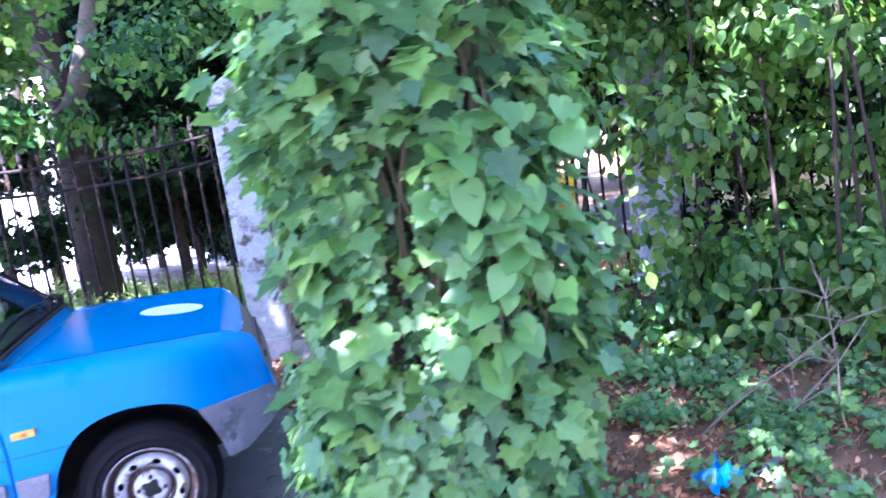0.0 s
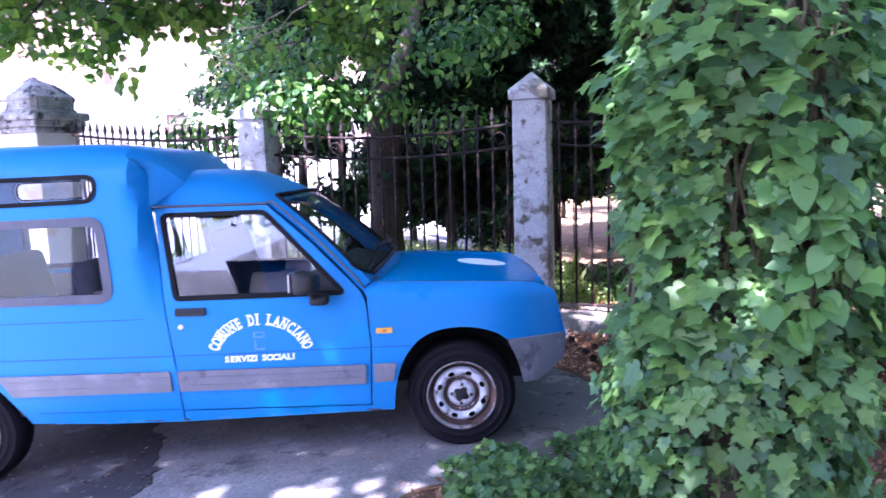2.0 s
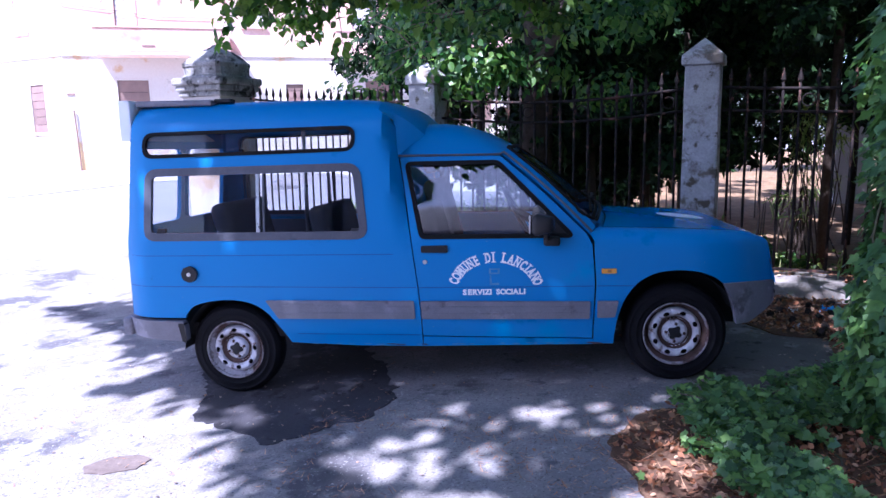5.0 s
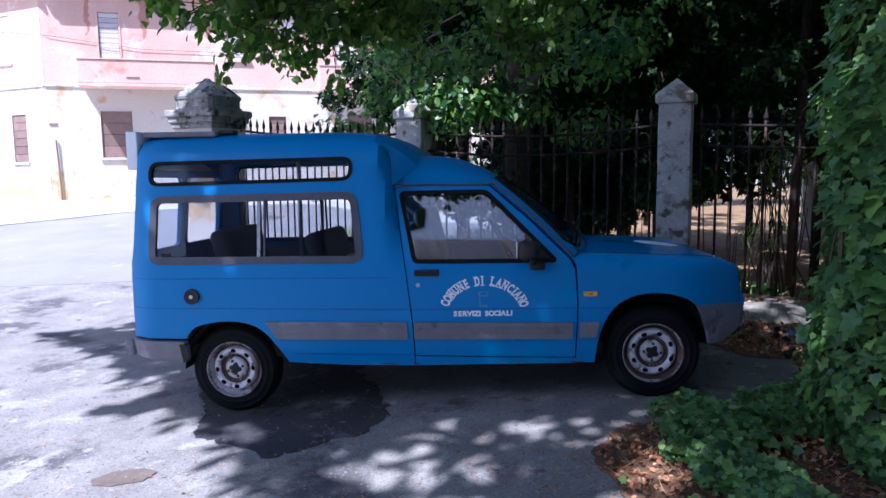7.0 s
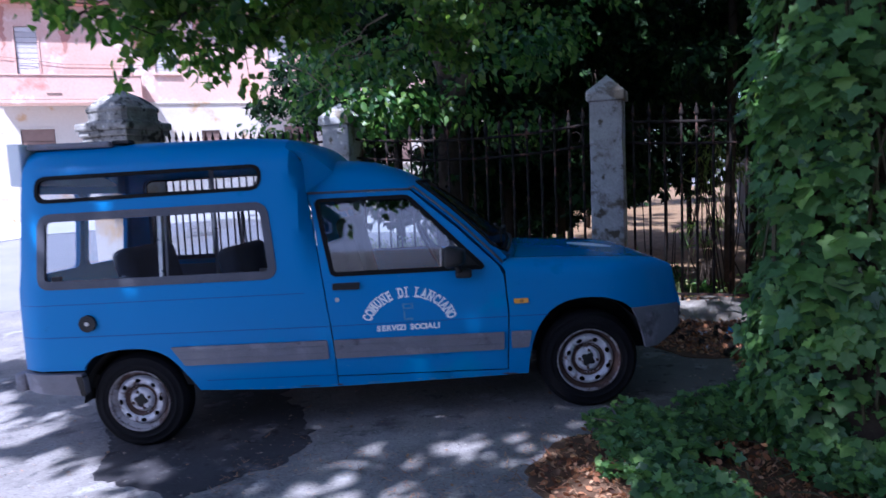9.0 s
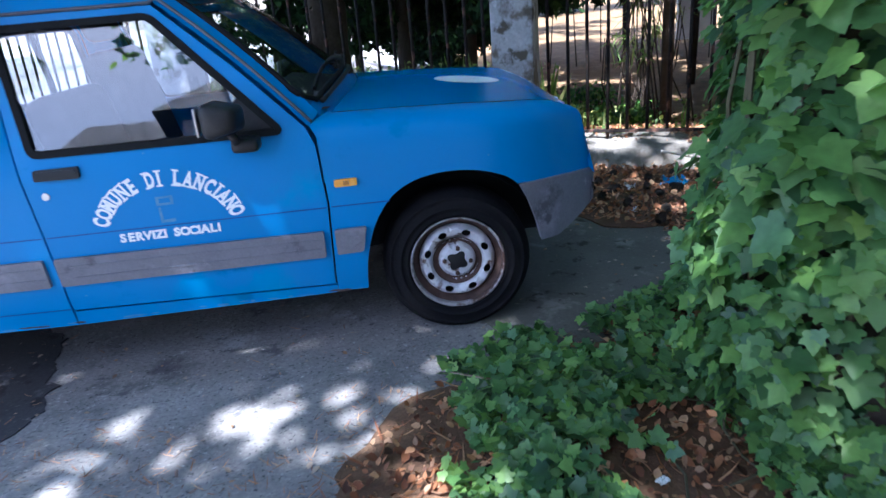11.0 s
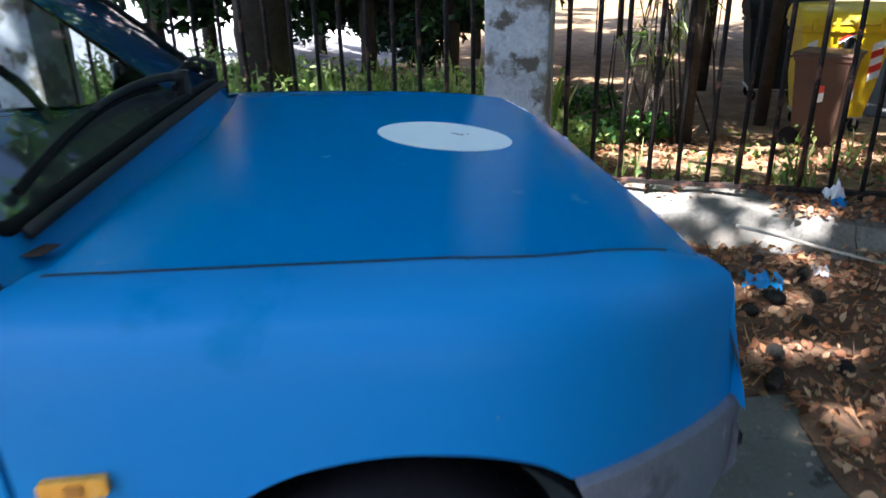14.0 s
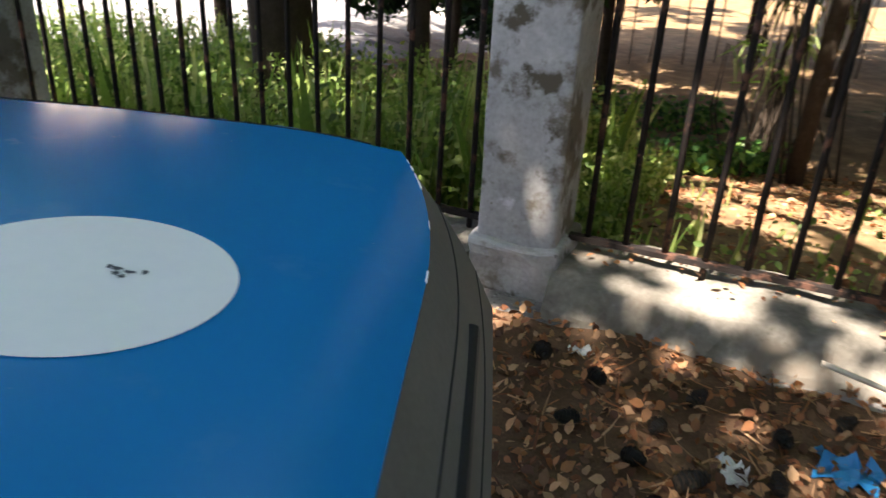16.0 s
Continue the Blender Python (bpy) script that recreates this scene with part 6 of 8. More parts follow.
def sunny(x, y):
    """Whether a gap in the crown lets the sun through to this spot on the ground."""
    if pinhole(x, y):
        return True
    if 0.12 < y < 0.92 and -1.1 < x - y / SUN_DY * SUN_DX < 3.2:
        return False
    edge = float(np.interp(y, [-3, -1.03, -0.22, 0.5, 1.5, 2.7, 4.0, 8.0], [0.9, 0.35, -0.15, -0.75, -1.7, -3.4, -2.2, 0.3]))
    n = 0.42 * noise.noise(Vector((x * 1.9, y * 1.9, 12))) + 0.32 * noise.noise(Vector((x * 5.2, y * 5.2, 7))) + 0.26 * noise.noise(Vector((x * 11.5, y * 11.5, 19)))
    u = 1 / (1 + math.exp(-9.5 * n))
    open_ = 0.12
    open_ += 0.30 * math.exp(-((x - 1.2) / 0.9) ** 2 - ((y + 1.05) / 0.6) ** 2)
    open_ += 0.05 * step01(2.0, 2.5, x) * step01(-0.4, -0.9, y)
    open_ += 0.13 * step01(-0.6, 0.0, x) * step01(2.4, 1.9, x) * step01(-0.15, -0.45, y)
    open_ += 0.10 * step01(0.8, 1.2, x) * step01(2.2, 1.9, x) * step01(0.5, 0.3, y) * step01(-0.6, -0.3, y)
    open_ += 0.16 * step01(1.0, 1.5, x) * step01(2.9, 2.4, x) * step01(-1.2, -0.9, y) * step01(0.0, -0.3, y)
    open_ += (0.04 + 0.32 * step01(-0.75, -0.45, y)) * (0.55 + 0.45 * step01(4.05, 4.25, x)) * step01(3.1, 3.4, x) * step01(5.0, 4.7, x) * step01(-1.4, -1.1, y) * step01(0.9, 0.6, y)
    open_ += (0.36 - 0.18 * step01(1.9, 2.3, y)) * step01(3.35, 3.6, x) * step01(5.2 - 0.8 * step01(2.0, 2.3, y), 4.6 - 0.6 * step01(2.0, 2.3, y), x) * step01(1.2, 1.6, y) * step01(3.0, 2.8, y)
    open_ += (0.50 - 0.26 * step01(3.2, 3.8, x)) * step01(2.6, 3.0, y) * step01(5.2, 4.4, y)
    open_ += 0.07 * step01(4.6, 5.2, x) * step01(2.8, 2.3, y)
    open_ -= 0.09 * step01(4.4, 5.2, y) * step01(6.5, 5.5, x)
    open_ += 0.25 * step01(-1.4, -2.4, x)
    open_ += 0.06 * math.exp(-((x - 2.1) / 0.4) ** 2 - ((y + 0.45) / 0.3) ** 2)
    open_ -= 0.15 * step01(4.8, 5.1, x) * step01(0.6, 0.3, y)
    if 2.6 < x < 3.64 and -0.40 < y < 1.25:
        open_ = -1.0
    open_ += 0.05 * step01(4.0, 4.5, x) * step01(6.4, 5.6, x) * step01(-2.0, -1.5, y) * step01(0.2, -0.2, y)
    open_ += 0.40 * step01(3.9, 4.6, x) * step01(8.4, 7.6, x) * step01(2.9, 3.6, y) * step01(7.6, 7.0, y)
    open_ += 0.28 * step01(4.1, 4.5, x) * step01(5.7, 5.3, x) * step01(3.6, 4.0, y) * step01(4.9, 4.5, y)
    open_ += 0.30 * step01(2.9, 3.1, x) * step01(3.7, 3.4, x) * step01(-1.9, -1.6, y) * step01(-1.0, -1.2, y)
    if 3.1 < x < 3.8 and 2.78 < y < 3.6:
        open_ *= 0.25
    if 0.2 < x < 3.3 and 0.15 < y < 2.3:
        open_ = 0.13
    if 0.6 < x < 3.5 and 0.62 < y < (2.4 if x < 3.0 else 1.95):
        return False
    if 3.62 < x < 4.5 and 1.35 < y < 2.1:
        open_ = max(open_, 0.42)
    if 3.6 < x < 4.8 and 0.3 < y < 1.35:
        open_ = min(open_, 0.15)
    if 3.45 < x < 4.4 and 2.15 < y < 2.85:
        open_ = 0.55
    if 4.5 < x < 5.7 and 1.5 < y < 2.65:
        open_ = min(open_, 0.12)
    open_ += 0.35 * step01(6.2, 6.6, x) * step01(0.9, 1.3, y) * step01(4.0, 3.6, y)
    left = step01(edge + 0.45, edge - 0.45, x)
    return u < open_ + left * 1.1


def ivy_tree():
    root = thing("tree", "large tree with ivy-wrapped trunk beside the van's nose", "tree")
    g = ground_z(TX, TY)
    part("trunk", limb([(TX, TY, g - 0.1), (TX + 0.03, TY, 1.5), (TX - 0.02, TY + 0.05, 3.2), (TX - 0.1, TY, 5.2)], 0.33, 0.24, 14, 0.05), BARK, root, "rough dark trunk", True)
    limbs = [[(TX - 0.05, TY, 3.6), (1.9, -1.4, 5.4), (0.2, -3.2, 6.6), (-2.4, -4.4, 7.3)], [(TX, TY, 4.0), (4.4, -2.4, 5.9), (4.0, -5.0, 7.2)],
             [(TX, TY, 4.4), (2.2, -2.8, 6.0), (0.6, -5.6, 7.4)], [(TX, TY, 4.6), (5.2, 0.6, 6.0), (6.0, 1.6, 7.2)], [(TX, TY, 4.8), (2.4, 1.2, 6.4), (0.8, 2.8, 7.4)], [(TX, TY, 4.6), (1.4, -2.0, 6.4), (-2.0, -2.2, 7.3), (-5.0, -1.8, 7.4)]]
    for k, pts in enumerate(limbs):
        part("limb", limb(pts, 0.10, 0.02, 8, 0.10), BARK, root, "", True)
    # crown: leaves high overhead, with gaps through which the sun reaches the ground
    rs = np.random.RandomState(21)
    slope = 1 / math.tan(SUN_ELEV)
    at = []
    while len(at) < 47000:
        gx, gy = rs.uniform(-6.0, 8.6), rs.uniform(-2.8, 7.8)
        if sunny(gx, gy):
            continue
        z = 7.3 + 0.5 * noise.noise(Vector((gx * 0.6, gy * 0.6, 3))) + rs.uniform(-0.5, 0.6)
        at.append((gx + SUN_FROM[0] * slope * z, gy + SUN_FROM[1] * slope * z, z))
    for k in range(5200):                             # thickest right over the van
        gx, gy, z = rs.uniform(0.5, 3.5), rs.uniform(0.5, 1.95), rs.uniform(6.6, 7.6)
        if pinhole(gx, gy):
            continue
        at.append((gx + SUN_FROM[0] * slope * z, gy + SUN_FROM[1] * slope * z, z))
    for k in range(15000):                            # unseen leaves, added only to shade the paving by the yellow house
        gx, gy, z = rs.uniform(8.5, 15.5), rs.uniform(5.5, 13.0), rs.uniform(7.0, 8.0)
        if gy > 13.6 - 0.85 * gx + 0.3 and noise.noise(Vector((gx * 1.3, gy * 1.3, 4))) < 0.42:
            at.append((gx + SUN_FROM[0] * slope * z, gy + SUN_FROM[1] * slope * z, z))
    for k in range(13):                               # lower twigs on the road side
        cx, cy, cz = rs.uniform(-1.2, 2.6), rs.uniform(-5.6, -4.7), rs.uniform(5.8, 6.6)
        for q in range(26):
            at.append((cx + rs.normal(0, 0.18), cy + rs.normal(0, 0.18), cz + rs.normal(0, 0.10)))
    d = np.array([0, 0, 1.0]) + rs.normal(0, 0.5, (len(at), 3))
    crown = link_mesh("crown", leaf_mesh("crown", "broad", at, d, rs.uniform(0.13, 0.20, len(at)), 0.5, 0.8, rs), BROAD, root, "leafy crown casting dappled shade", True)
    tagged(crown, kind="stuff")
    # ivy: most leaves in one mesh, the large near ones each for itself
    pts, nor, sz = [], [], []
    for k in range(23500):
        z = g + 5.0 * rs.rand() ** 1.25
        a = rs.uniform(0, 2 * math.pi)
        r = ivy_radius(z, a) * (0.72 + 0.36 * rs.rand() ** 0.5) + (0.03 * math.exp(-(z - g) / 0.18))
        hole = noise.noise(Vector((math.cos(a) * 2.6, math.sin(a) * 2.6, z * 2.9))) + 0.6 * noise.noise(Vector((math.cos(a) * 6, math.sin(a) * 6, z * 6.5)))
        if hole < -0.10:
            if rs.rand() < 0.62:
                continue
            r *= 0.78
        elif hole > 0.22:
            r *= 1.07
        pts.append((TX + r * math.cos(a), TY + r * math.sin(a), z))
        nor.append((math.cos(a) + rs.normal(0, 0.35), math.sin(a) + rs.normal(0, 0.35), 0.75 + rs.normal(0, 0.5)))
        sz.append(0.030 + 0.046 * rs.rand() ** 1.4)
    for k in range(70):                               # sprays that stand out from the trunk
        a, z = rs.uniform(math.radians(195), math.radians(345)), g + 0.75 + 2.3 * rs.rand()
        r = ivy_radius(z, a) * 0.98
        base = Vector((TX + r * math.cos(a), TY + r * math.sin(a), z))
        way = Vector((math.cos(a) + rs.normal(0, 0.4), math.sin(a) + rs.normal(0, 0.4), rs.uniform(-0.7, 0.5))).normalized()
        reach = rs.uniform(0.08, 0.17)
        for q in range(rs.randint(9, 18)):
            p = base + way * reach * rs.rand() + Vector((rs.normal(0, 0.04), rs.normal(0, 0.04), rs.normal(0, 0.06)))
            pts.append(tuple(p))
            nor.append((math.cos(a) * 0.6 + rs.normal(0, 0.35), math.sin(a) * 0.6 + rs.normal(0, 0.35), 0.9 + rs.normal(0, 0.3)))
            sz.append(rs.uniform(0.05, 0.10))
    ivy = link_mesh("ivy", leaf_mesh("ivy", "ivy", pts, nor, sz, 0.9, 0.35, rs), IVY, root, "dense glossy ivy", True)
    tagged(ivy, kind="stuff")
    # a young climbing shoot with large pale leaves hangs in front of the ivy
    shoot = part("climbing_shoot", tube(bmesh.new(), [(TX + 0.12, TY - 0.36, 1.95), (TX + 0.10, TY - 0.43, 1.6), (TX + 0.07, TY - 0.45, 1.3), (TX + 0.05, TY - 0.45, 1.1)], [0.006, 0.005, 0.004, 0.003], 6), STEM, root, "climbing shoot with large pale green leaves")
    hearts = []
    for k in range(4):
        m = flat_leaf("heart_leaf", "heart", rs)
        for v in m.vertices:
            v.co.z += 0.06 * math.sin(v.co.x * 6 + k) + 0.05 * math.cos(v.co.y * 5 + 2 * k)
        m.materials.append(YOUNG_LEAF)
        m.polygons.foreach_set("use_smooth", [True] * len(m.polygons))
        hearts.append(m)
    for k in range(64):
        q = rs.rand()
        spot = Vector((TX + 0.09 + rs.normal(0, 0.085) - 0.03 * q, TY - 0.47 - 0.06 * rs.rand(), 1.78 - 0.66 * q + rs.normal(0, 0.04)))
        out = Vector((rs.normal(-0.1, 0.45), -0.8 + rs.normal(0, 0.3), 0.75 + rs.normal(0, 0.3))).normalized()
        tip = Vector((rs.normal(0, 0.3), rs.normal(0, 0.3), -1.0))
        y = (tip - out * tip.dot(out)).normalized()
        ob = new("leaf", hearts[k % 4])
        ob.parent = shoot
        ob.matrix_world = Matrix.Translation(spot) @ Matrix((y.cross(out), y, out)).transposed().to_4x4() @ Matrix.Scale(0.050 + 0.055 * rs.rand() ** 1.6, 4)
    shared = []
    for k in range(6):
        m = flat_leaf("large_ivy_leaf", "ivy", rs)
        for v in m.vertices:
            v.co.z += 0.05 * math.sin(v.co.x * 7 + k) + 0.04 * math.cos(v.co.y * 6 + 2 * k)
        m.materials.append(IVY_BIG)
        m.polygons.foreach_set("use_smooth", [True] * len(m.polygons))
        shared.append(m)
    for k in range(295):
        a = rs.uniform(math.radians(188), math.radians(345))
        z = g + 0.40 + 2.3 * rs.rand()
        r = ivy_radius(z, a) * 1.03 + rs.uniform(0.0, 0.06)
        out = Vector((math.cos(a) + rs.normal(0, 0.42), math.sin(a) + rs.normal(0, 0.42), 0.8 + rs.normal(0, 0.4))).normalized()
        tip = Vector((rs.normal(0, 0.35), rs.normal(0, 0.35), -1.0))
        y = (tip - out * tip.dot(out)).normalized()
        x = y.cross(out)
        s = 0.042 + 0.045 * rs.rand() ** 1.7
        ob = new("leaf", shared[k % 6])
        ob.parent = ivy
        ob.matrix_world = Matrix.Translation((TX + r * math.cos(a), TY + r * math.sin(a), z)) @ Matrix((x, y, out)).transposed().to_4x4() @ Matrix.Scale(s, 4)
    for k in range(34):
        a0 = rs.uniform(math.radians(130), math.radians(340))
        pts = []
        z0, z1 = g + rs.uniform(0, 1.6), g + rs.uniform(1.2, 3.6)
        for q in range(7):
            z = z0 + (z1 - z0) * q / 6
            a = a0 + 0.25 * math.sin(q * 0.9 + k)
            r = ivy_radius(z, a) * 0.90
            pts.append((TX + r * math.cos(a), TY + r * math.sin(a), z))
        part("ivy_stem", tube(bmesh.new(), pts, 0.007, 5), STEM, ivy)
    return root


ivy_tree()


def hanging_branch():
    root = thing("tree_branch", "leafy green branches hanging over the van's roof", "branch")
    rs = np.random.RandomState(31)
    twigs = []
    for k, (a, b, c) in enumerate([((2.2, 2.6, 4.2), (0.9, 1.9, 3.5), (-0.55, 0.6, 2.55)), ((2.2, 2.6, 4.2), (0.7, 2.2, 3.3), (-0.2, 1.75, 2.35)), ((2.0, 2.4, 4.0), (1.0, 1.9, 3.1), (0.25, 1.6, 2.45)), ((2.2, 2.6, 4.1), (1.4, 2.1, 3.2), (0.65, 1.7, 2.55)),
                                   ((2.2, 2.4, 4.2), (1.2, 1.4, 3.5), (0.1, 0.6, 2.95)), ((2.2, 2.4, 4.2), (1.7, 1.7, 3.3), (1.2, 1.3, 2.85)), ((2.2, 2.6, 3.8), (2.1, 2.3, 3.0), (1.9, 2.1, 2.45)),
                                   ((1.8, 2.2, 4.3), (0.2, 1.2, 3.6), (-0.9, 0.2, 3.05)), ((1.9, 2.4, 4.1), (0.6, 1.5, 3.4), (-0.2, 1.0, 2.75)), ((2.2, 2.6, 4.1), (1.9, 2.2, 3.2), (1.5, 1.9, 2.5)),
                                   ((1.8, 2.2, 4.2), (0.3, 1.3, 3.5), (-0.85, 0.9, 2.85)), ((1.8, 2.2, 4.2), (0.5, 1.5, 3.3), (-0.50, 1.1, 2.50)), ((1.9, 2.3, 4.1), (0.6, 1.4, 3.2), (-0.15, 1.0, 2.42)), ((1.8, 2.3, 4.2), (0.4, 1.4, 3.3), (-0.40, 1.25, 2.75)), ((1.9, 2.3, 4.1), (0.8, 1.4, 3.3), (0.15, 1.1, 2.65)), ((1.8, 2.2, 4.2), (0.6, 1.2, 3.6), (-0.15, 0.8, 3.05))]):
        pts = [Vector(a).lerp(Vector(b), q / 4) for q in range(4)] + [Vector(b).lerp(Vector(c), q / 6) + Vector((0, 0, 0.10 * math.sin(math.pi * q / 6))) for q in range(7)]
        part("twig", tube(bmesh.new(), pts, [0.022 - 0.0018 * q for q in range(len(pts))], 6), BARK, root, "", True)
        twigs.append(pts)
    at, nor, sz = [], [], []
    for k in range(430):                              # short side shoots, each with a clump of leaves
        pts = twigs[rs.randint(len(twigs))]
        t = (rs.rand() ** 0.6) * (len(pts) - 1.001)
        p = pts[int(t)].lerp(pts[int(t) + 1], t - int(t))
        tip = p + Vector((rs.normal(0, 0.26), rs.normal(0, 0.26), rs.normal(0.0, 0.16)))
        part("shoot", tube(bmesh.new(), [p, p.lerp(tip, 0.5) + Vector((0, 0, 0.03)), tip], [0.005, 0.004, 0.002], 4), BARK, root)
        for q in range(rs.randint(14, 34)):
            w = p.lerp(tip, 0.25 + 0.8 * rs.rand()) + Vector((rs.normal(0, 0.055), rs.normal(0, 0.055), rs.normal(-0.02, 0.05)))
            at.append(tuple(w))
            nor.append((rs.normal(-0.1, 0.7), rs.normal(-0.4, 0.7), rs.normal(0.5, 0.5)))
            sz.append(rs.uniform(0.055, 0.115))
    tagged(link_mesh("foliage", leaf_mesh("foliage", "broad", at, nor, sz, 0.8, 0.7, rs), HANG_LEAF, root, "", True), kind="stuff")


hanging_branch()


# --- trees and bushes behind the fence
def fence_tree():
    root = thing("tree", "dark-barked tree with forked pale limbs behind the iron fence", "tree")
    x, y = 1.80, 4.55
    g = ground_z(x, y)
    part("trunk", limb([(x, y, g - 0.1), (x + 0.02, y, 1.2), (x + 0.05, y + 0.05, 2.3), (x - 0.05, y + 0.1, 3.4)], 0.20, 0.15, 12, 0.03), BARK, root, "dark rough trunk", True)
    for pts in ([(x, y, 2.3), (x + 0.35, y - 0.1, 3.0), (x + 0.75, y + 0.1, 4.2)], [(x, y, 2.6), (x - 0.3, y, 3.4), (x - 0.9, y + 0.2, 4.6)], [(x, y, 3.3), (x, y + 0.2, 4.6), (x + 0.2, y + 0.3, 6.0)]):
        part("limb", limb(pts, 0.11, 0.05, 9, 0.05), PALE_BARK, root, "pale reddish limb", True)
    rs = np.random.RandomState(41)
    for k in range(16):
        a = Vector((x - 0.4 + rs.uniform(-0.9, 0.4), y - 0.4, 2.2 + rs.rand() * 1.2))
        b = a + Vector((rs.uniform(-0.9, -0.2), rs.uniform(-0.3, 0.3), rs.uniform(-0.7, 0.5)))
        part("bare_twig", tube(bmesh.new(), [a, a.lerp(b, 0.5) + Vector((0, 0, 0.08)), b], [0.012, 0.008, 0.004], 5), TWIG, root, "bare grey twig")
    cs = [(x + rs.uniform(-2.4, 2.6), y + rs.uniform(-0.3, 2.0), rs.uniform(3.0, 6.2)) for _ in range(34)] + [(x + rs.uniform(-0.9, 0.9), y - 0.9 + rs.uniform(-0.2, 0.3), rs.uniform(1.95, 2.9)) for _ in range(9)] + [(0.2, 4.5, 2.4), (-0.2, 4.7, 2.0), (0.5, 4.4, 2.9)]
    rr = [(rs.uniform(0.3, 0.7),) * 2 + (rs.uniform(0.2, 0.4),) for _ in cs]
    p, d = blobs(cs, rr, 13500, 0.1, rs)
    tagged(link_mesh("crown", leaf_mesh("crown", "broad", p, d + rs.normal(0, 0.6, d.shape) + np.array([-0.1, -0.3, 0.5]), rs.uniform(0.06, 0.115, len(p)), 0.9, 0.5, rs), BROAD, root, "green crown", True), kind="stuff")


fence_tree()


def evergreen(x, y, base, top, wide, count, seed, label):
    root = thing("tree", label, "tree", "evergreens behind the fence")
    rs = np.random.RandomState(seed)
    g = ground_z(x, y)
    part("trunk", limb([(x, y, g - 0.1), (x + 0.05, y + 0.02, (base + top) / 2), (x, y, top)], 0.075, 0.025, 9, 0.05), BARK, root, "", True)
    cs, rr = [], []
    for k in range(54):
        z = base + (top - base) * rs.rand()
        w = wide * (1.0 - 0.55 * (z - base) / (top - base)) * math.sqrt(rs.rand())
        a = rs.uniform(0, 2 * math.pi)
        cs.append((x + w * math.cos(a), y + w * math.sin(a), z))
        rr.append((rs.uniform(0.3, 0.6), rs.uniform(0.3, 0.6), rs.uniform(0.18, 0.35)))
    p, d = blobs(cs, rr, count, 0.1, rs)
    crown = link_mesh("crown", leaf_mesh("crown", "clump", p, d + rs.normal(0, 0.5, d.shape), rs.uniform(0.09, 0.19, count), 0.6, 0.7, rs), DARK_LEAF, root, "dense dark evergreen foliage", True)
    tagged(crown, kind="stuff")


evergreen(3.3, 6.4, 1.15, 5.9, 1.6, 15000, 51, "dense dark evergreen tree behind the concrete pillar")
evergreen(1.0, 6.6, 1.1, 6.5, 1.5, 13000, 52, "dark evergreen shadowing the fence behind the van")
evergreen(5.65, 6.1, 2.0, 7.2, 1.8, 17000, 53, "dark evergreen overhanging the yard")
evergreen(2.5, 5.6, 0.9, 5.0, 1.1, 11000, 54, "dark evergreen bush close behind the fence")
evergreen(0.2, 7.8, 2.3, 6.8, 1.5, 8000, 55, "dark evergreen by the street side of the yard")
evergreen(7.0, 7.15, 2.6, 8.0, 1.9, 9000, 56, "tall dark evergreen over the bins")


evergreen(7.3, 9.4, 1.6, 7.2, 1.7, 12000, 58, "dark evergreen at the back of the yard")


evergreen(2.5, 9.6, 0.1, 5.5, 1.2, 9000, 70, "low dark evergreen bush behind the weeds")
evergreen(3.5, 11.4, 0.0, 6.0, 1.3, 9000, 71, "dark evergreen bush in the middle of the yard")
evergreen(1.7, 11.8, 0.2, 6.5, 1.2, 8000, 72, "dark evergreen bush near the street")
# added for its shadow, which darkens the earth further back
evergreen(4.3, 8.7, 2.6, 7.4, 1.9, 13000, 73, "dark evergreen added to shade the middle of the yard")
evergreen(4.6, 13.6, 2.3, 8.0, 2.0, 8000, 63, "dark evergreen standing far back in the yard")
evergreen(8.4, 16.5, 2.6, 9.0, 2.6, 9000, 64, "broad evergreen shading the far yard")
evergreen(6.3, 20.5, 2.4, 9.0, 2.4, 8000, 65, "dark evergreen near the end of the yard")
evergreen(12.6, 15.5, 2.4, 8.5, 2.4, 8000, 66, "dark evergreen beside the yellow house")
evergreen(6.9, 2.75, 1.6, 4.9, 1.0, 8000, 59, "dark evergreen behind the overgrown fence")
evergreen(8.3, 2.9, 0.3, 5.2, 1.3, 9000, 60, "dark evergreen deep behind the shrubs")
evergreen(10.6, 3.5, 0.4, 5.6, 1.5, 8000, 61, "dark evergreen at the far end of the fence")
# added tree: its high crown blocks the sun from the paving
evergreen(8.6, 5.3, 4.2, 8.6, 2.9, 16000, 62, "tall evergreen added to shade the paving by the yellow house")


def shrubs(name, label, cs, rr, count, mat, kind, size, seed, stems=0):
    root = thing(name, label, "shrub")
    rs = np.random.RandomState(seed)
    p, d = blobs(cs, rr, count, 0.1, rs)
    tagged(link_mesh("foliage", leaf_mesh("foliage", kind, p, d + rs.normal(0, 0.5, d.shape) + np.array([-0.2, -0.4, 0.4]), rs.uniform(*size, count), 0.9, 0.5, rs), mat, root, "", True), kind="stuff")
    for k in range(stems):
        c = cs[rs.randint(len(cs))]
        a = Vector((c[0] + rs.uniform(-0.3, 0.3), c[1] + rs.uniform(-0.3, 0.3), 0.0))
        a.z = ground_z(a.x, a.y) - 0.02
        b = Vector((c[0] + rs.uniform(-0.3, 0.3), c[1] + rs.uniform(-0.3, 0.3), c[2]))
        if a.x < 5.15 and 1.0 < a.y < 2.4:
            continue
        part("stem", tube(bmesh.new(), [a, a.lerp(b, 0.5) + Vector((rs.uniform(-0.1, 0.1), 0, 0)), b], [0.014, 0.010, 0.005], 5), BARK, root)
    return root


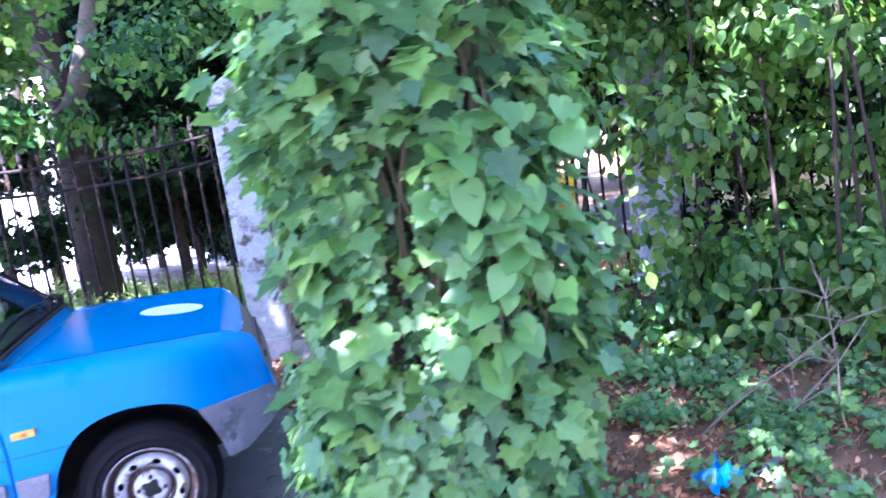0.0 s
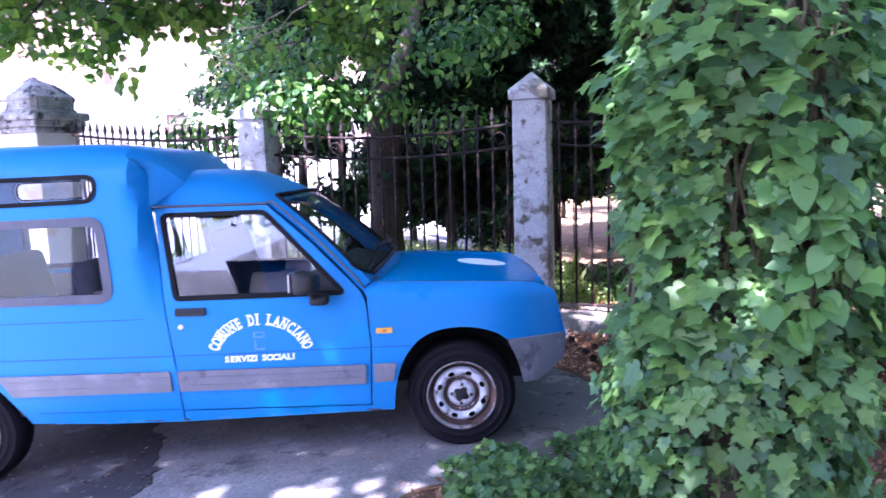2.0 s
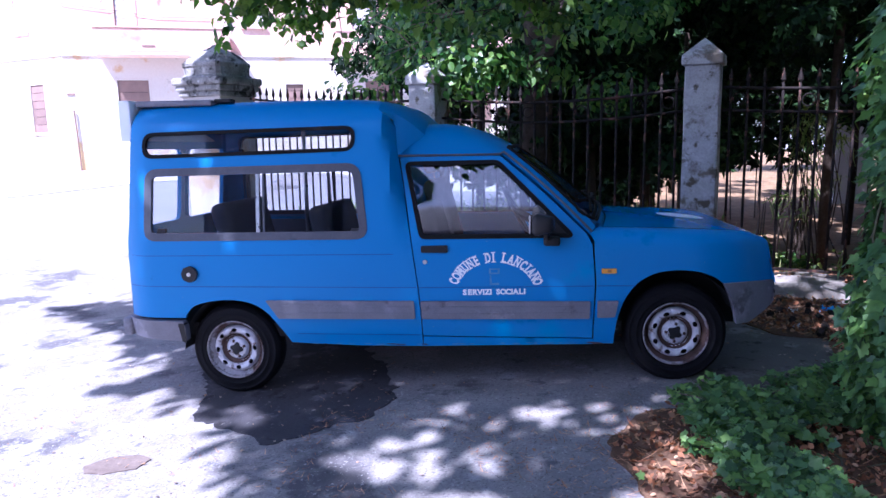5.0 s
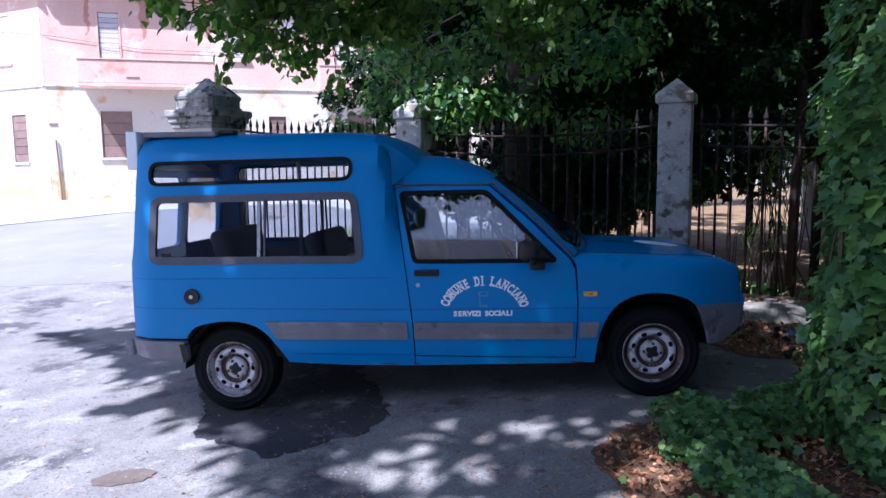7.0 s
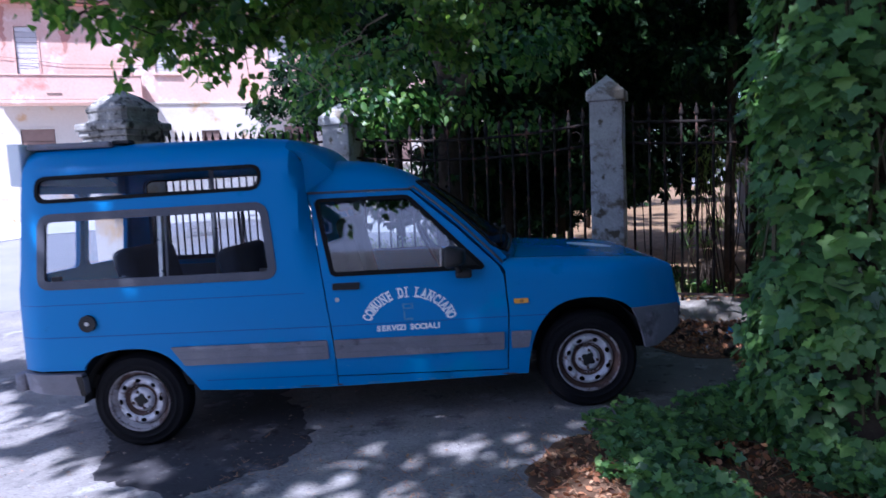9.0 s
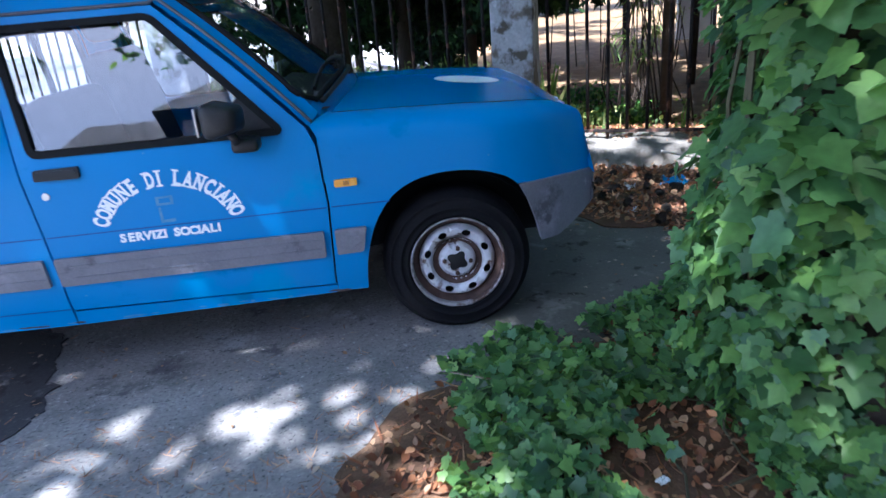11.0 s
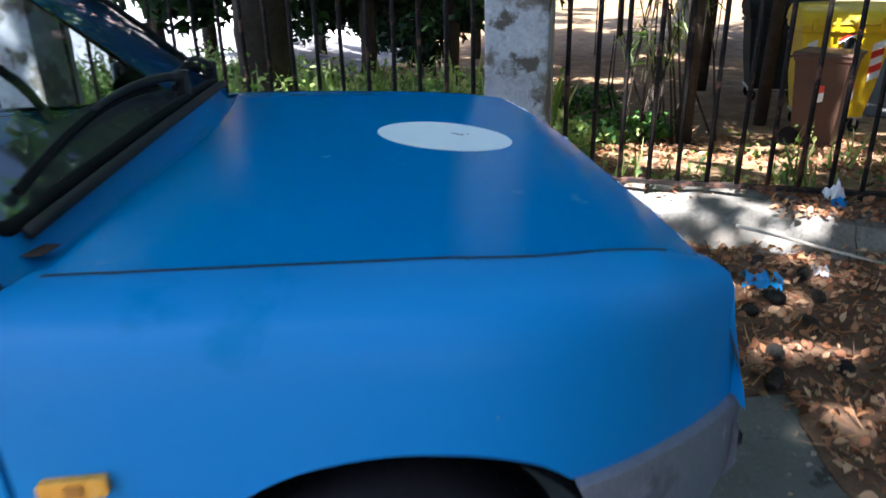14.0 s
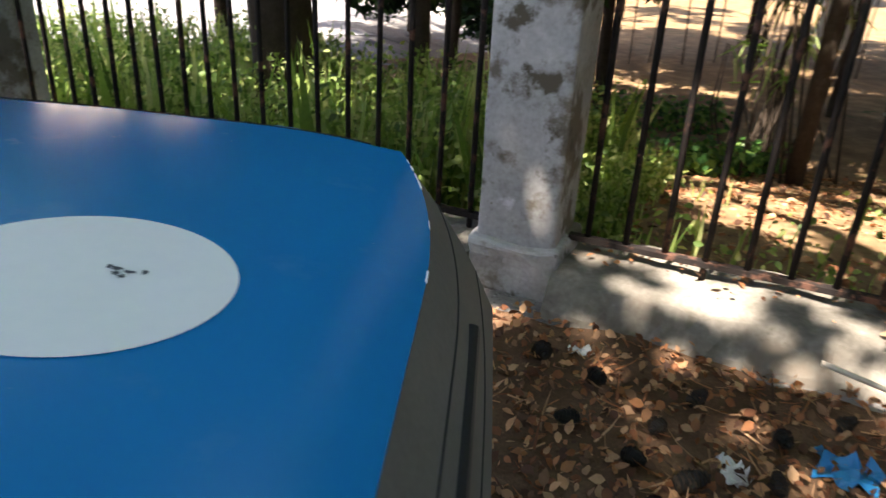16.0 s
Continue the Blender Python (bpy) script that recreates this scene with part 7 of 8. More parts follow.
rs = np.random.RandomState(61)
right_c = [(rs.uniform(4.7, 8.8), rs.uniform(-0.6, 2.4), rs.uniform(0.25, 4.4)) for _ in range(300)]
right_c = [(x, y, z) for x, y, z in right_c if (x > 5.5 or y < 0.7 or z > 1.5) and y < 2.35 - 0.335 * (x - 4.2) and y > 3.3 - 0.60 * x + 0.4 and not (5.75 < x < 6.6 and 0.75 < z < 1.6 and y < 1.6)]
right_r = [(rs.uniform(0.3, 0.55), rs.uniform(0.3, 0.55), rs.uniform(0.2, 0.42)) for _ in right_c]
shrubs("hedge_shrub", "tall light-green leafy shrubs and creepers growing through the fence", right_c, right_r, 30000, HANG_LEAF, "broad", (0.06, 0.11), 62, 26)
low_c = [(rs.uniform(4.9, 7.5), rs.uniform(-0.2, 1.7), rs.uniform(0.15, 0.9)) for _ in range(60)]
low_c = [(x, y, z) for x, y, z in low_c if (x > 5.45 or y < 0.7) and y < 2.1 - 0.335 * (x - 4.0) and y > 1.05 - 0.55 * (x - 4.4)]
over_c = [(rs.uniform(4.5, 7.2), rs.uniform(1.2, 2.5), rs.uniform(1.9, 3.6)) for _ in range(40)]
over_c = [(x, y - 0.335 * (x - 4.8), z) for x, y, z in over_c]
shrubs("climbing_shrub", "light-green creeper hanging over the top of the fence", over_c, [(0.3, 0.25, 0.3)] * len(over_c), 5200, BROAD, "broad", (0.06, 0.11), 68, 10)
shrubs("low_shrub", "low shrubs with dark green leaves at the foot of the fence", low_c, [(0.32, 0.3, 0.25)] * len(low_c), 4200, BROAD, "broad", (0.06, 0.12), 63, 8)
shrubs("young_shrub", "young green shoots hanging beside the kerb", [(5.32, 1.42, 0.40), (5.4, 1.22, 0.30), (5.25, 1.1, 0.25)], [(0.16, 0.16, 0.18)] * 3, 170, IVY, "broad", (0.04, 0.08), 64, 5)
far_c = [(rs.uniform(7.5, 13), rs.uniform(-3, 3), rs.uniform(0.5, 5.5)) for _ in range(46)]
shrubs("far_shrub", "sunlit mass of leaves beyond the shrubs", far_c, [(0.8, 0.8, 0.6)] * len(far_c), 5200, BROAD, "broad", (0.12, 0.22), 65, 14)
back_c = [(rs.uniform(4, 34), rs.uniform(30.0, 33.0), rs.uniform(0.3, 9.5)) for _ in range(150)]
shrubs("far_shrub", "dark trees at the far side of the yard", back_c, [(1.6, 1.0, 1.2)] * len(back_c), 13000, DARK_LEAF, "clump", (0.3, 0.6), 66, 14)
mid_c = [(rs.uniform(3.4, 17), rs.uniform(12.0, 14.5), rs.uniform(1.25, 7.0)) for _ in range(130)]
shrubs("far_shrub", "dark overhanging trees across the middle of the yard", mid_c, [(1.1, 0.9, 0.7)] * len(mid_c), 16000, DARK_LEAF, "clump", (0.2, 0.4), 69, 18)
bam_c = [(5.6 + rs.uniform(-0.4, 0.4), 6.5 + rs.uniform(-0.4, 0.4), rs.uniform(0.4, 2.0)) for _ in range(14)]
shrubs("yard_shrub", "straggly bamboo-like shrub in the yard", bam_c, [(0.25, 0.25, 0.3)] * len(bam_c), 420, WEED, "blade", (0.15, 0.3), 67, 22)

for k, (x, y, w, h) in enumerate(((4.35, 8.05, 0.55, 0.26), (5.25, 8.2, 0.5, 0.24), (4.15, 6.7, 0.45, 0.24), (4.75, 6.1, 0.4, 0.2), (5.45, 6.6, 0.35, 0.18))):
    shrubs("yard_bush", "low green bush on the dry earth of the yard", [(x + q * w * 0.5, y + 0.1 * q, ground_z(x, y) + h * 0.8) for q in (-1, 0, 1)], [(w * 0.6, 0.35, h)] * 3, 420, BROAD, "broad", (0.05, 0.10), 80 + k, 4)
for k, (x, y, w, h) in enumerate(((1.75, 4.75, 0.5, 0.34), (2.55, 4.5, 0.5, 0.30), (3.15, 4.3, 0.4, 0.30), (1.0, 5.0, 0.5, 0.3))):
    shrubs("fence_bush", "sunlit yellow-green bush among the weeds behind the fence", [(x + q * w * 0.5, y + 0.1 * q, ground_z(x, y) + h * 0.9) for q in (-1, 0, 1)], [(w * 0.6, 0.3, h)] * 3, 620, WEED, "broad", (0.035, 0.075), 90 + k, 4)


def weeds():
    root = thing("weeds", "tall sunlit weeds and grass behind the fence", "weeds", kind="stuff")
    rs = np.random.RandomState(71)
    at, nor, sz = [], [], []
    at2, nor2, sz2 = [], [], []
    for k in range(8200):
        s = rs.uniform(-5.2, 3.4)
        off = -0.25 - 2.4 * rs.rand() ** 1.3
        x, y = along(s, off)
        thick = noise.noise(Vector((x * 0.9, y * 0.9, 4)))
        if s > 0.3 and (rs.rand() > 0.07 or thick < -0.05):
            continue
        if s < 0.0 and thick < -0.30:
            continue
        g = ground_z(x, y)
        tall = rs.uniform(0.08, 0.32) if s > 0 else rs.uniform(0.22, 0.72)
        for q in range(2 if s > 0 or k % 5 < 2 else 0):
            a = rs.uniform(0, 2 * math.pi)
            at.append((x + rs.normal(0, 0.03), y + rs.normal(0, 0.03), g))
            nor.append((math.cos(a), math.sin(a), 0.15))
            sz.append(tall * rs.uniform(0.6, 1.1))
        if rs.rand() < 0.7:
            for q in range(9):
                at2.append((x + rs.normal(0, 0.05), y + rs.normal(0, 0.05), g + tall * rs.uniform(0.3, 0.95)))
                nor2.append((rs.normal(0, 0.6), rs.normal(-0.3, 0.6), 0.7))
                sz2.append(rs.uniform(0.018, 0.055))
    up = leaf_mesh("blades", "blade", at, nor, sz, -1.0, 0.22, rs)
    link_mesh("blades", up, WEED, root)
    link_mesh("weed_leaves", leaf_mesh("weed_leaves", "broad", at2, nor2, sz2, 0.3, 0.7, rs), WEED, root)


weeds()


# --- ground ivy and litter
IVY_BED = [(2.16, -0.72), (2.20, -1.20), (2.45, -1.7), (3.0, -2.1), (3.9, -2.1), (4.9, -1.8), (6.4, -1.0), (6.2, 0.2), (5.2, 0.7), (4.45, 0.75), (3.90, 0.62), (3.62, 0.34), (3.42, 0.10), (3.10, -0.10), (2.7, -0.26), (2.42, -0.36)]


def ground_ivy():
    root = thing("ground_ivy", "low carpet of small dark green ivy leaves on the soil", "ivy", kind="stuff")
    rs = np.random.RandomState(81)
    at, nor, sz = [], [], []
    while len(at) < 15000:
        x, y = rs.uniform(2.1, 6.4), rs.uniform(-2.1, 1.0)
        if not inside((x, y), IVY_BED):
            continue
        n = noise.noise(Vector((x * 2.4, y * 2.4, 1))) + 0.5 * noise.noise(Vector((x * 5.5, y * 5.5, 3)))
        near = math.hypot(x - TX, y - TY)
        if x > 4.2 and rs.rand() < (0.90 if -1.2 < y < -0.2 and x < 4.95 else 0.45):
            continue
        edge = 0.10 if y > -0.55 - 0.15 * (x - 2.2) else (0.04 if x > 2.85 and y < -1.0 else 0.0)
        if n + edge + 0.35 * max(0, 1.0 - near) < 0.02 + 0.24 * rs.rand():
            continue
        h = 0.02 + (0.07 + 0.06 * max(0.0, n)) * rs.rand() + 0.10 * max(0.0, 0.95 - near) * rs.rand()
        at.append((x, y, ground_z(x, y) + 0.012 + h))
        nor.append((rs.normal(-0.1, 0.6), rs.normal(-0.25, 0.6), 1.0))
        sz.append(rs.uniform(0.022, 0.052))
    link_mesh("ivy_leaves", leaf_mesh("ivy_leaves", "ivy", at, nor, sz, 0.15, 0.9, rs), IVY, root, "", True)
    for k in range(26):
        x, y = rs.uniform(2.4, 4.4), rs.uniform(-1.4, 0.4)
        a = rs.uniform(0, 6.28)
        pts = []
        if not all(inside((x + q * 0.5 * math.cos(a + 0.6), y + q * 0.5 * math.sin(a + 0.6)), IVY_BED) for q in (0, 1)):
            continue
        for q in range(6):
            px, py = x + 0.09 * q * math.cos(a + 0.25 * q), y + 0.09 * q * math.sin(a + 0.25 * q)
            pts.append((px, py, ground_z(px, py) + 0.03 + 0.015 * math.sin(q)))
        part("runner", tube(bmesh.new(), pts, 0.004, 5), STEM, root)


ground_ivy()


def litter():
    root = thing("leaf_litter", "loose brown dead leaves and needles", "leaf litter", kind="stuff")
    rs = np.random.RandomState(91)
    bed = [(2.14, -0.78), (2.22, -1.3), (2.7, -2.2), (4.4, -2.1), (6.5, -1.6), (7.5, 0.6), (5.3, 1.6), (4.3, 1.98), (3.50, 2.25), (3.06, 2.40), (3.04, 1.95), (3.14, 1.42), (3.42, 1.06), (3.70, 0.90), (3.66, 0.42), (3.48, 0.10), (3.10, -0.18), (2.65, -0.36), (2.36, -0.46)]
    at, nor, sz = [], [], []
    while len(at) < 15000:
        x, y = rs.uniform(2.1, 7.5), rs.uniform(-2.2, 2.4)
        if not inside((x, y), bed):
            continue
        if (x > 5 or y < -1.6) and rs.rand() < 0.5:
            continue
        h = 0.5 + noise.noise(Vector((x * 7, y * 7, 5)))
        at.append((x, y, ground_z(x, y) + 0.016 + 0.060 * max(0.0, h) * rs.rand()))
        nor.append((rs.normal(0, 0.8), rs.normal(0, 0.8), 1.0))
        sz.append(rs.uniform(0.016, 0.046))
    for k in range(1500):                             # leaves blown onto the kerb
        q = 1.15 + 1.8 * rs.rand() ** 0.8
        x, y = along(q, rs.uniform(-0.14, 0.26))
        at.append((x, y, 0.296 - 0.012 * q + 0.03 * rs.rand()))
        nor.append((rs.normal(0, 0.6), rs.normal(0, 0.6), 1.0))
        sz.append(rs.uniform(0.016, 0.050))
    link_mesh("dead_leaves", leaf_mesh("dead_leaves", "broad", at, nor, sz, 0.0, 1.0, rs), DEAD, root)
    at, nor, sz = [], [], []
    for k in range(2050):
        if k < 1500:
            x, y = rs.uniform(-2.5, 3.6), rs.uniform(-2.8, 1.4)
        else:
            i, f = rs.randint(len(bed)), rs.rand()
            (xa, ya), (xb, yb) = bed[i], bed[(i + 1) % len(bed)]
            x, y = xa + (xb - xa) * f + rs.normal(0, 0.10), ya + (yb - ya) * f + rs.normal(0, 0.10)
        if inside((x, y), bed) or x > 3.7:
            continue
        at.append((x, y, ground_z(x, y) + 0.008))
        nor.append((rs.normal(0, 0.2), rs.normal(0, 0.2), 1.0))
        sz.append(0.007 + 0.022 * rs.rand() ** 2 if k < 1500 else rs.uniform(0.014, 0.036))
    link_mesh("scattered_leaves", leaf_mesh("scattered_leaves", "broad", at, nor, sz, 0.0, 1.0, rs), DRY, root)
    at, nor, sz = [], [], []
    while len(at) < 2600:
        x, y = rs.uniform(2.1, 5.5), rs.uniform(-2.2, 2.1)
        if inside((x, y), bed):
            at.append((x, y, ground_z(x, y) + 0.018 + 0.012 * rs.rand()))
            nor.append((rs.normal(0, 0.2), rs.normal(0, 0.2), 1.0))
            sz.append(rs.uniform(0.05, 0.11))
    for k in range(500):                              # needles blown onto the kerb
        q = rs.uniform(1.2, 2.9)
        x, y = along(q, rs.uniform(-0.12, 0.24))
        at.append((x, y, 0.300 - 0.012 * q + 0.02 * rs.rand()))
        nor.append((rs.normal(0, 0.3), rs.normal(0, 0.3), 1.0))
        sz.append(rs.uniform(0.04, 0.09))
    for k in range(2600):                             # straw on the asphalt, in drifts
        x, y = (rs.uniform(-1.6, 2.9), rs.uniform(-1.9, 0.5)) if k < 800 else (rs.uniform(0.6, 2.7), rs.uniform(-1.7, -0.3))
        if noise.noise(Vector((x * 1.7, y * 1.7, 15))) < 0.02 or inside((x, y), bed):
            continue
        at.append((x, y, ground_z(x, y) + 0.009))
        nor.append((rs.normal(0, 0.2), rs.normal(0, 0.2), 1.0))
        sz.append(rs.uniform(0.02, 0.055))
    link_mesh("needles", leaf_mesh("needles", "blade", at, nor, np.array(sz), 0.0, 1.0, rs), DEAD, root)


litter()


def yard_litter():
    root = thing("yard_litter", "dead leaves strewn over the yard behind the fence", "leaf litter", kind="stuff")
    rs = np.random.RandomState(93)
    at, nor, sz = [], [], []
    for k in range(9500):
        x, y = along(rs.uniform(-1.5, 6.5), -0.25 - 4.6 * rs.rand())
        if noise.noise(Vector((x, y, 8))) < -0.25:
            continue
        at.append((x, y, ground_z(x, y) + 0.016 + 0.015 * rs.rand()))
        nor.append((rs.normal(0, 0.5), rs.normal(0, 0.5), 1.0))
        sz.append(rs.uniform(0.022, 0.065))
    for k in range(170):                              # a few on the low wall
        s = rs.uniform(0.2, 2.6)
        x, y = along(s, 0.16 - 0.28 * rs.rand() ** 0.5)
        at.append((x, y, 0.285 - 0.012 * s + 0.022))
        nor.append((rs.normal(0, 0.3), rs.normal(0, 0.3), 1.0))
        sz.append(rs.uniform(0.012, 0.04))
    link_mesh("dead_leaves", leaf_mesh("dead_leaves", "broad", at, nor, sz, 0.0, 1.0, rs), DEAD, root)


yard_litter()


def cone(x, y, s, spin):
    """A pine cone: rings of scales round a core."""
    root = thing("pine_cone", "dry brown pine cone lying in the litter", "pine cone", "pine cones", at=pose(x, y, ground_z(x, y) + 0.012 + s * 0.42, 74, 0, spin))
    bm = bmesh.new()
    tube(bm, [(0, 0, -s * 0.5), (0, 0, -s * 0.2), (0, 0, s * 0.25), (0, 0, s * 0.6)], [s * 0.2, s * 0.34, s * 0.26, s * 0.05], 8)
    part("core", bm, DARK, root)
    bm = bmesh.new()
    for ring in range(7):
        z = -s * 0.45 + s * 0.15 * ring
        r = s * (0.42 - 0.06 * abs(ring - 2))
        for k in range(8):
            a = 2 * math.pi * (k + 0.5 * (ring % 2)) / 8
            c, q = math.cos(a), math.sin(a)
            w = s * 0.13
            v = [bm.verts.new(p) for p in ((r * 0.5 * c - w * q, r * 0.5 * q + w * c, z - s * 0.06), (r * 0.5 * c + w * q, r * 0.5 * q - w * c, z - s * 0.06), (r * c + w * 0.7 * q, r * q - w * 0.7 * c, z + s * 0.05), (r * c - w * 0.7 * q, r * q + w * 0.7 * c, z + s * 0.05))]
            bm.faces.new(v)
    part("scale_ring", bm, BARK, root)


rs = np.random.RandomState(95)
for x, y in ((2.98, -0.85), (2.75, -0.98), (3.40, -1.30), (3.62, 1.28), (3.78, 1.12), (3.52, 1.45), (4.0, 1.3), (3.95, 1.02), (4.25, 1.15), (3.7, 0.98), (4.15, 1.5), (3.85, 1.42), (4.4, 1.0), (3.6, -1.28), (2.55, -0.9), (3.58, 1.75), (3.72, 1.9), (3.9, 1.75), (3.45, 1.95), (4.1, 1.85), (3.62, 1.55), (3.83, 1.58), (4.2, 1.68), (3.35, 1.75), (3.5, 1.62), (4.4, 1.4), (3.98, 1.5), (3.3, 2.05)):
    cone(x, y, rs.uniform(0.055, 0.08), rs.uniform(0, 360))


# ---------------------------------------------------------------- litter of other kinds
def crumpled(name, x, y, size, mat, label, category, seed, flat=0.35, lift=0.014):
    rs = np.random.RandomState(seed)
    bm = bmesh.new()
    bmesh.ops.create_grid(bm, x_segments=7, y_segments=6, size=0.5)
    for v in bm.verts:
        v.co.x *= size[0] * (1 + 0.15 * rs.normal())
        v.co.y *= size[1] * (1 + 0.15 * rs.normal())
        v.co.z = abs(rs.normal(0, flat * size[2]))
    bmesh.ops.solidify(bm, geom=bm.faces, thickness=0.002)
    ob = part(name, bm, mat)
    ob.matrix_world = pose(x, y, ground_z(x, y) + lift, 0, 0, rs.uniform(0, 180))
    return tagged(ob, label, category)


crumpled("plastic_scrap", 4.02, 1.66, (0.14, 0.10, 0.06), BLUE_LITTER, "torn bright blue plastic scrap on the dead leaves", "litter", 1)
crumpled("paper_scrap", 3.74, 1.62, (0.09, 0.06, 0.05), PAPER, "crumpled white paper on the dead leaves", "litter", 2)
crumpled("paper_scrap", 4.30, 1.72, (0.07, 0.05, 0.05), PAPER, "crumpled white paper beside the kerb", "litter", 3)
crumpled("paper_scrap", 3.53, -1.18, (0.075, 0.06, 0.02), PAPER, "small square of white paper on the ground ivy", "litter", 4, 0.15, 0.105)
crumpled("paper_scrap", 2.98, -1.0, (0.03, 0.025, 0.02), PAPER, "tiny white paper scrap among ivy", "litter", 5, 0.2, 0.03)
crumpled("paper_scrap", 3.42, 2.12, (0.07, 0.04, 0.03), PAPER, "white paper scrap at the pillar's foot", "litter", 6)
crumpled("paper_scrap", 4.45, 2.02, (0.06, 0.05, 0.05), PAPER, "white paper scrap beside the kerb", "litter", 7)
crumpled("plastic_scrap", 4.60, 2.12, (0.06, 0.04, 0.08), BLUE_LITTER, "scrap of blue plastic on the low wall", "litter", 11, 0.35, 0.145)
crumpled("paper_scrap", 3.62, 1.20, (0.05, 0.04, 0.03), PAPER, "small grey paper scrap on the dead leaves", "litter", 8)
crumpled("paper_scrap", 4.60, 2.17, (0.07, 0.07, 0.10), PAPER, "crumpled pale paper on the low wall", "litter", 9, 0.35, 0.17)
crumpled("plastic_scrap", 4.70, -0.70, (0.17, 0.13, 0.10), BLUE_LITTER, "crumpled blue plastic bag among the twigs", "litter", 10, 0.35, 0.03)


def bottle():
    root = thing("bottle", "empty brown glass bottle lying on the soil", "bottle", at=pose(4.92, -0.72, ground_z(4.92, -0.72) + 0.05, 0, 0, 15))
    bm = bmesh.new()
    lathe(bm, [(0.0, -0.13), (0.034, -0.13), (0.038, -0.12), (0.038, 0.04), (0.030, 0.07), (0.014, 0.10), (0.013, 0.15), (0.016, 0.152), (0.016, 0.165), (0.0, 0.166)], 20)
    bmesh.ops.rotate(bm, matrix=Matrix.Rotation(radians(90), 3, "Z"), verts=bm.verts)
    part("glass_body", bm, BOTTLE, root, "", True)


bottle()


def stick(name, pts, r0, r1, mat, label, twigs=0, seed=0):
    root = thing(name, label, "branch")
    rs = np.random.RandomState(seed)
    pts = [Vector(p) for p in pts]
    part("stem", tube(bmesh.new(), pts, [r0 + (r1 - r0) * k / (len(pts) - 1) for k in range(len(pts))], 6), mat, root, "", True)
    for k in range(twigs):
        i = rs.randint(1, len(pts) - 1)
        a = pts[i]
        b = a + Vector((rs.uniform(-0.28, 0.28), rs.uniform(-0.28, 0.28), rs.uniform(0.0, 0.16)))
        part("twig", tube(bmesh.new(), [a, a.lerp(b, 0.5) + Vector((0.02, 0.01, 0.03)), b], [r1 * 1.3, r1, r1 * 0.5], 5), mat, root)


gz = lambda x, y, h: (x, y, ground_z(x, y) + h)
stick("fallen_branch", [gz(3.26, -1.14, 0.05), gz(3.44, -1.10, 0.10), gz(3.70, -1.13, 0.13), gz(4.0, -1.10, 0.12), gz(4.4, -1.1, 0.08)], 0.012, 0.009, TWIG, "thin dry branch lying on the ground ivy", 4, 1)
stick("fallen_branch", [(4.06, 1.98, 0.28), (4.24, 1.92, 0.24), (4.42, 1.84, 0.2), (4.59, 1.75, 0.17)], 0.009, 0.006, PEELED, "pale peeled stick leaning on the low wall", 0, 2)
stick("fallen_branch", [gz(4.90, -0.32, 0.03), gz(5.15, -0.32, 0.16), gz(5.45, -0.30, 0.24), gz(5.8, -0.25, 0.34), gz(6.2, -0.35, 0.42)], 0.007, 0.003, TWIG, "heap of dry brushwood among ivy", 12, 3)
stick("fallen_branch", [gz(5.0, -0.60, 0.03), gz(5.3, -0.45, 0.10), gz(5.6, -0.40, 0.22), gz(6.0, -0.2, 0.30)], 0.006, 0.003, TWIG, "grey dry branch in the brushwood", 10, 4)
stick("fallen_branch", [gz(5.5, -0.5, 0.05), gz(5.6, -0.4, 0.25), gz(5.65, -0.3, 0.50), gz(5.62, -0.25, 0.70)], 0.006, 0.003, TWIG, "upright dry branch in the brushwood", 8, 5)
stick("fallen_branch", [gz(4.55, 1.60, 0.03), gz(4.75, 1.55, 0.06), gz(5.05, 1.48, 0.10)], 0.010, 0.006, TWIG, "dry twig lying at the kerb", 3, 6)
stick("fallen_branch", [gz(2.55, -0.72, 0.02), gz(2.72, -0.66, 0.05), gz(2.9, -0.68, 0.03)], 0.006, 0.004, TWIG, "short dry twig on the soil", 1, 7)


# ---------------------------------------------------------------- bins in the yard
def stripes(root, m, w, h, n):
    """A reflector of slanting red and white bars."""
    for k in range(n):
        a, b = h * k / n, h * (k + 1) / n
        bm = bmesh.new()
        v = [bm.verts.new(m @ Vector(p)) for p in ((0, -0.004, a), (w, -0.004, a + 0.35 * w), (w, -0.004, b + 0.35 * w), (0, -0.004, b))]
        bm.faces.new(v)
        part("reflector_bar", bm, RED if k % 2 else WHITE, root)


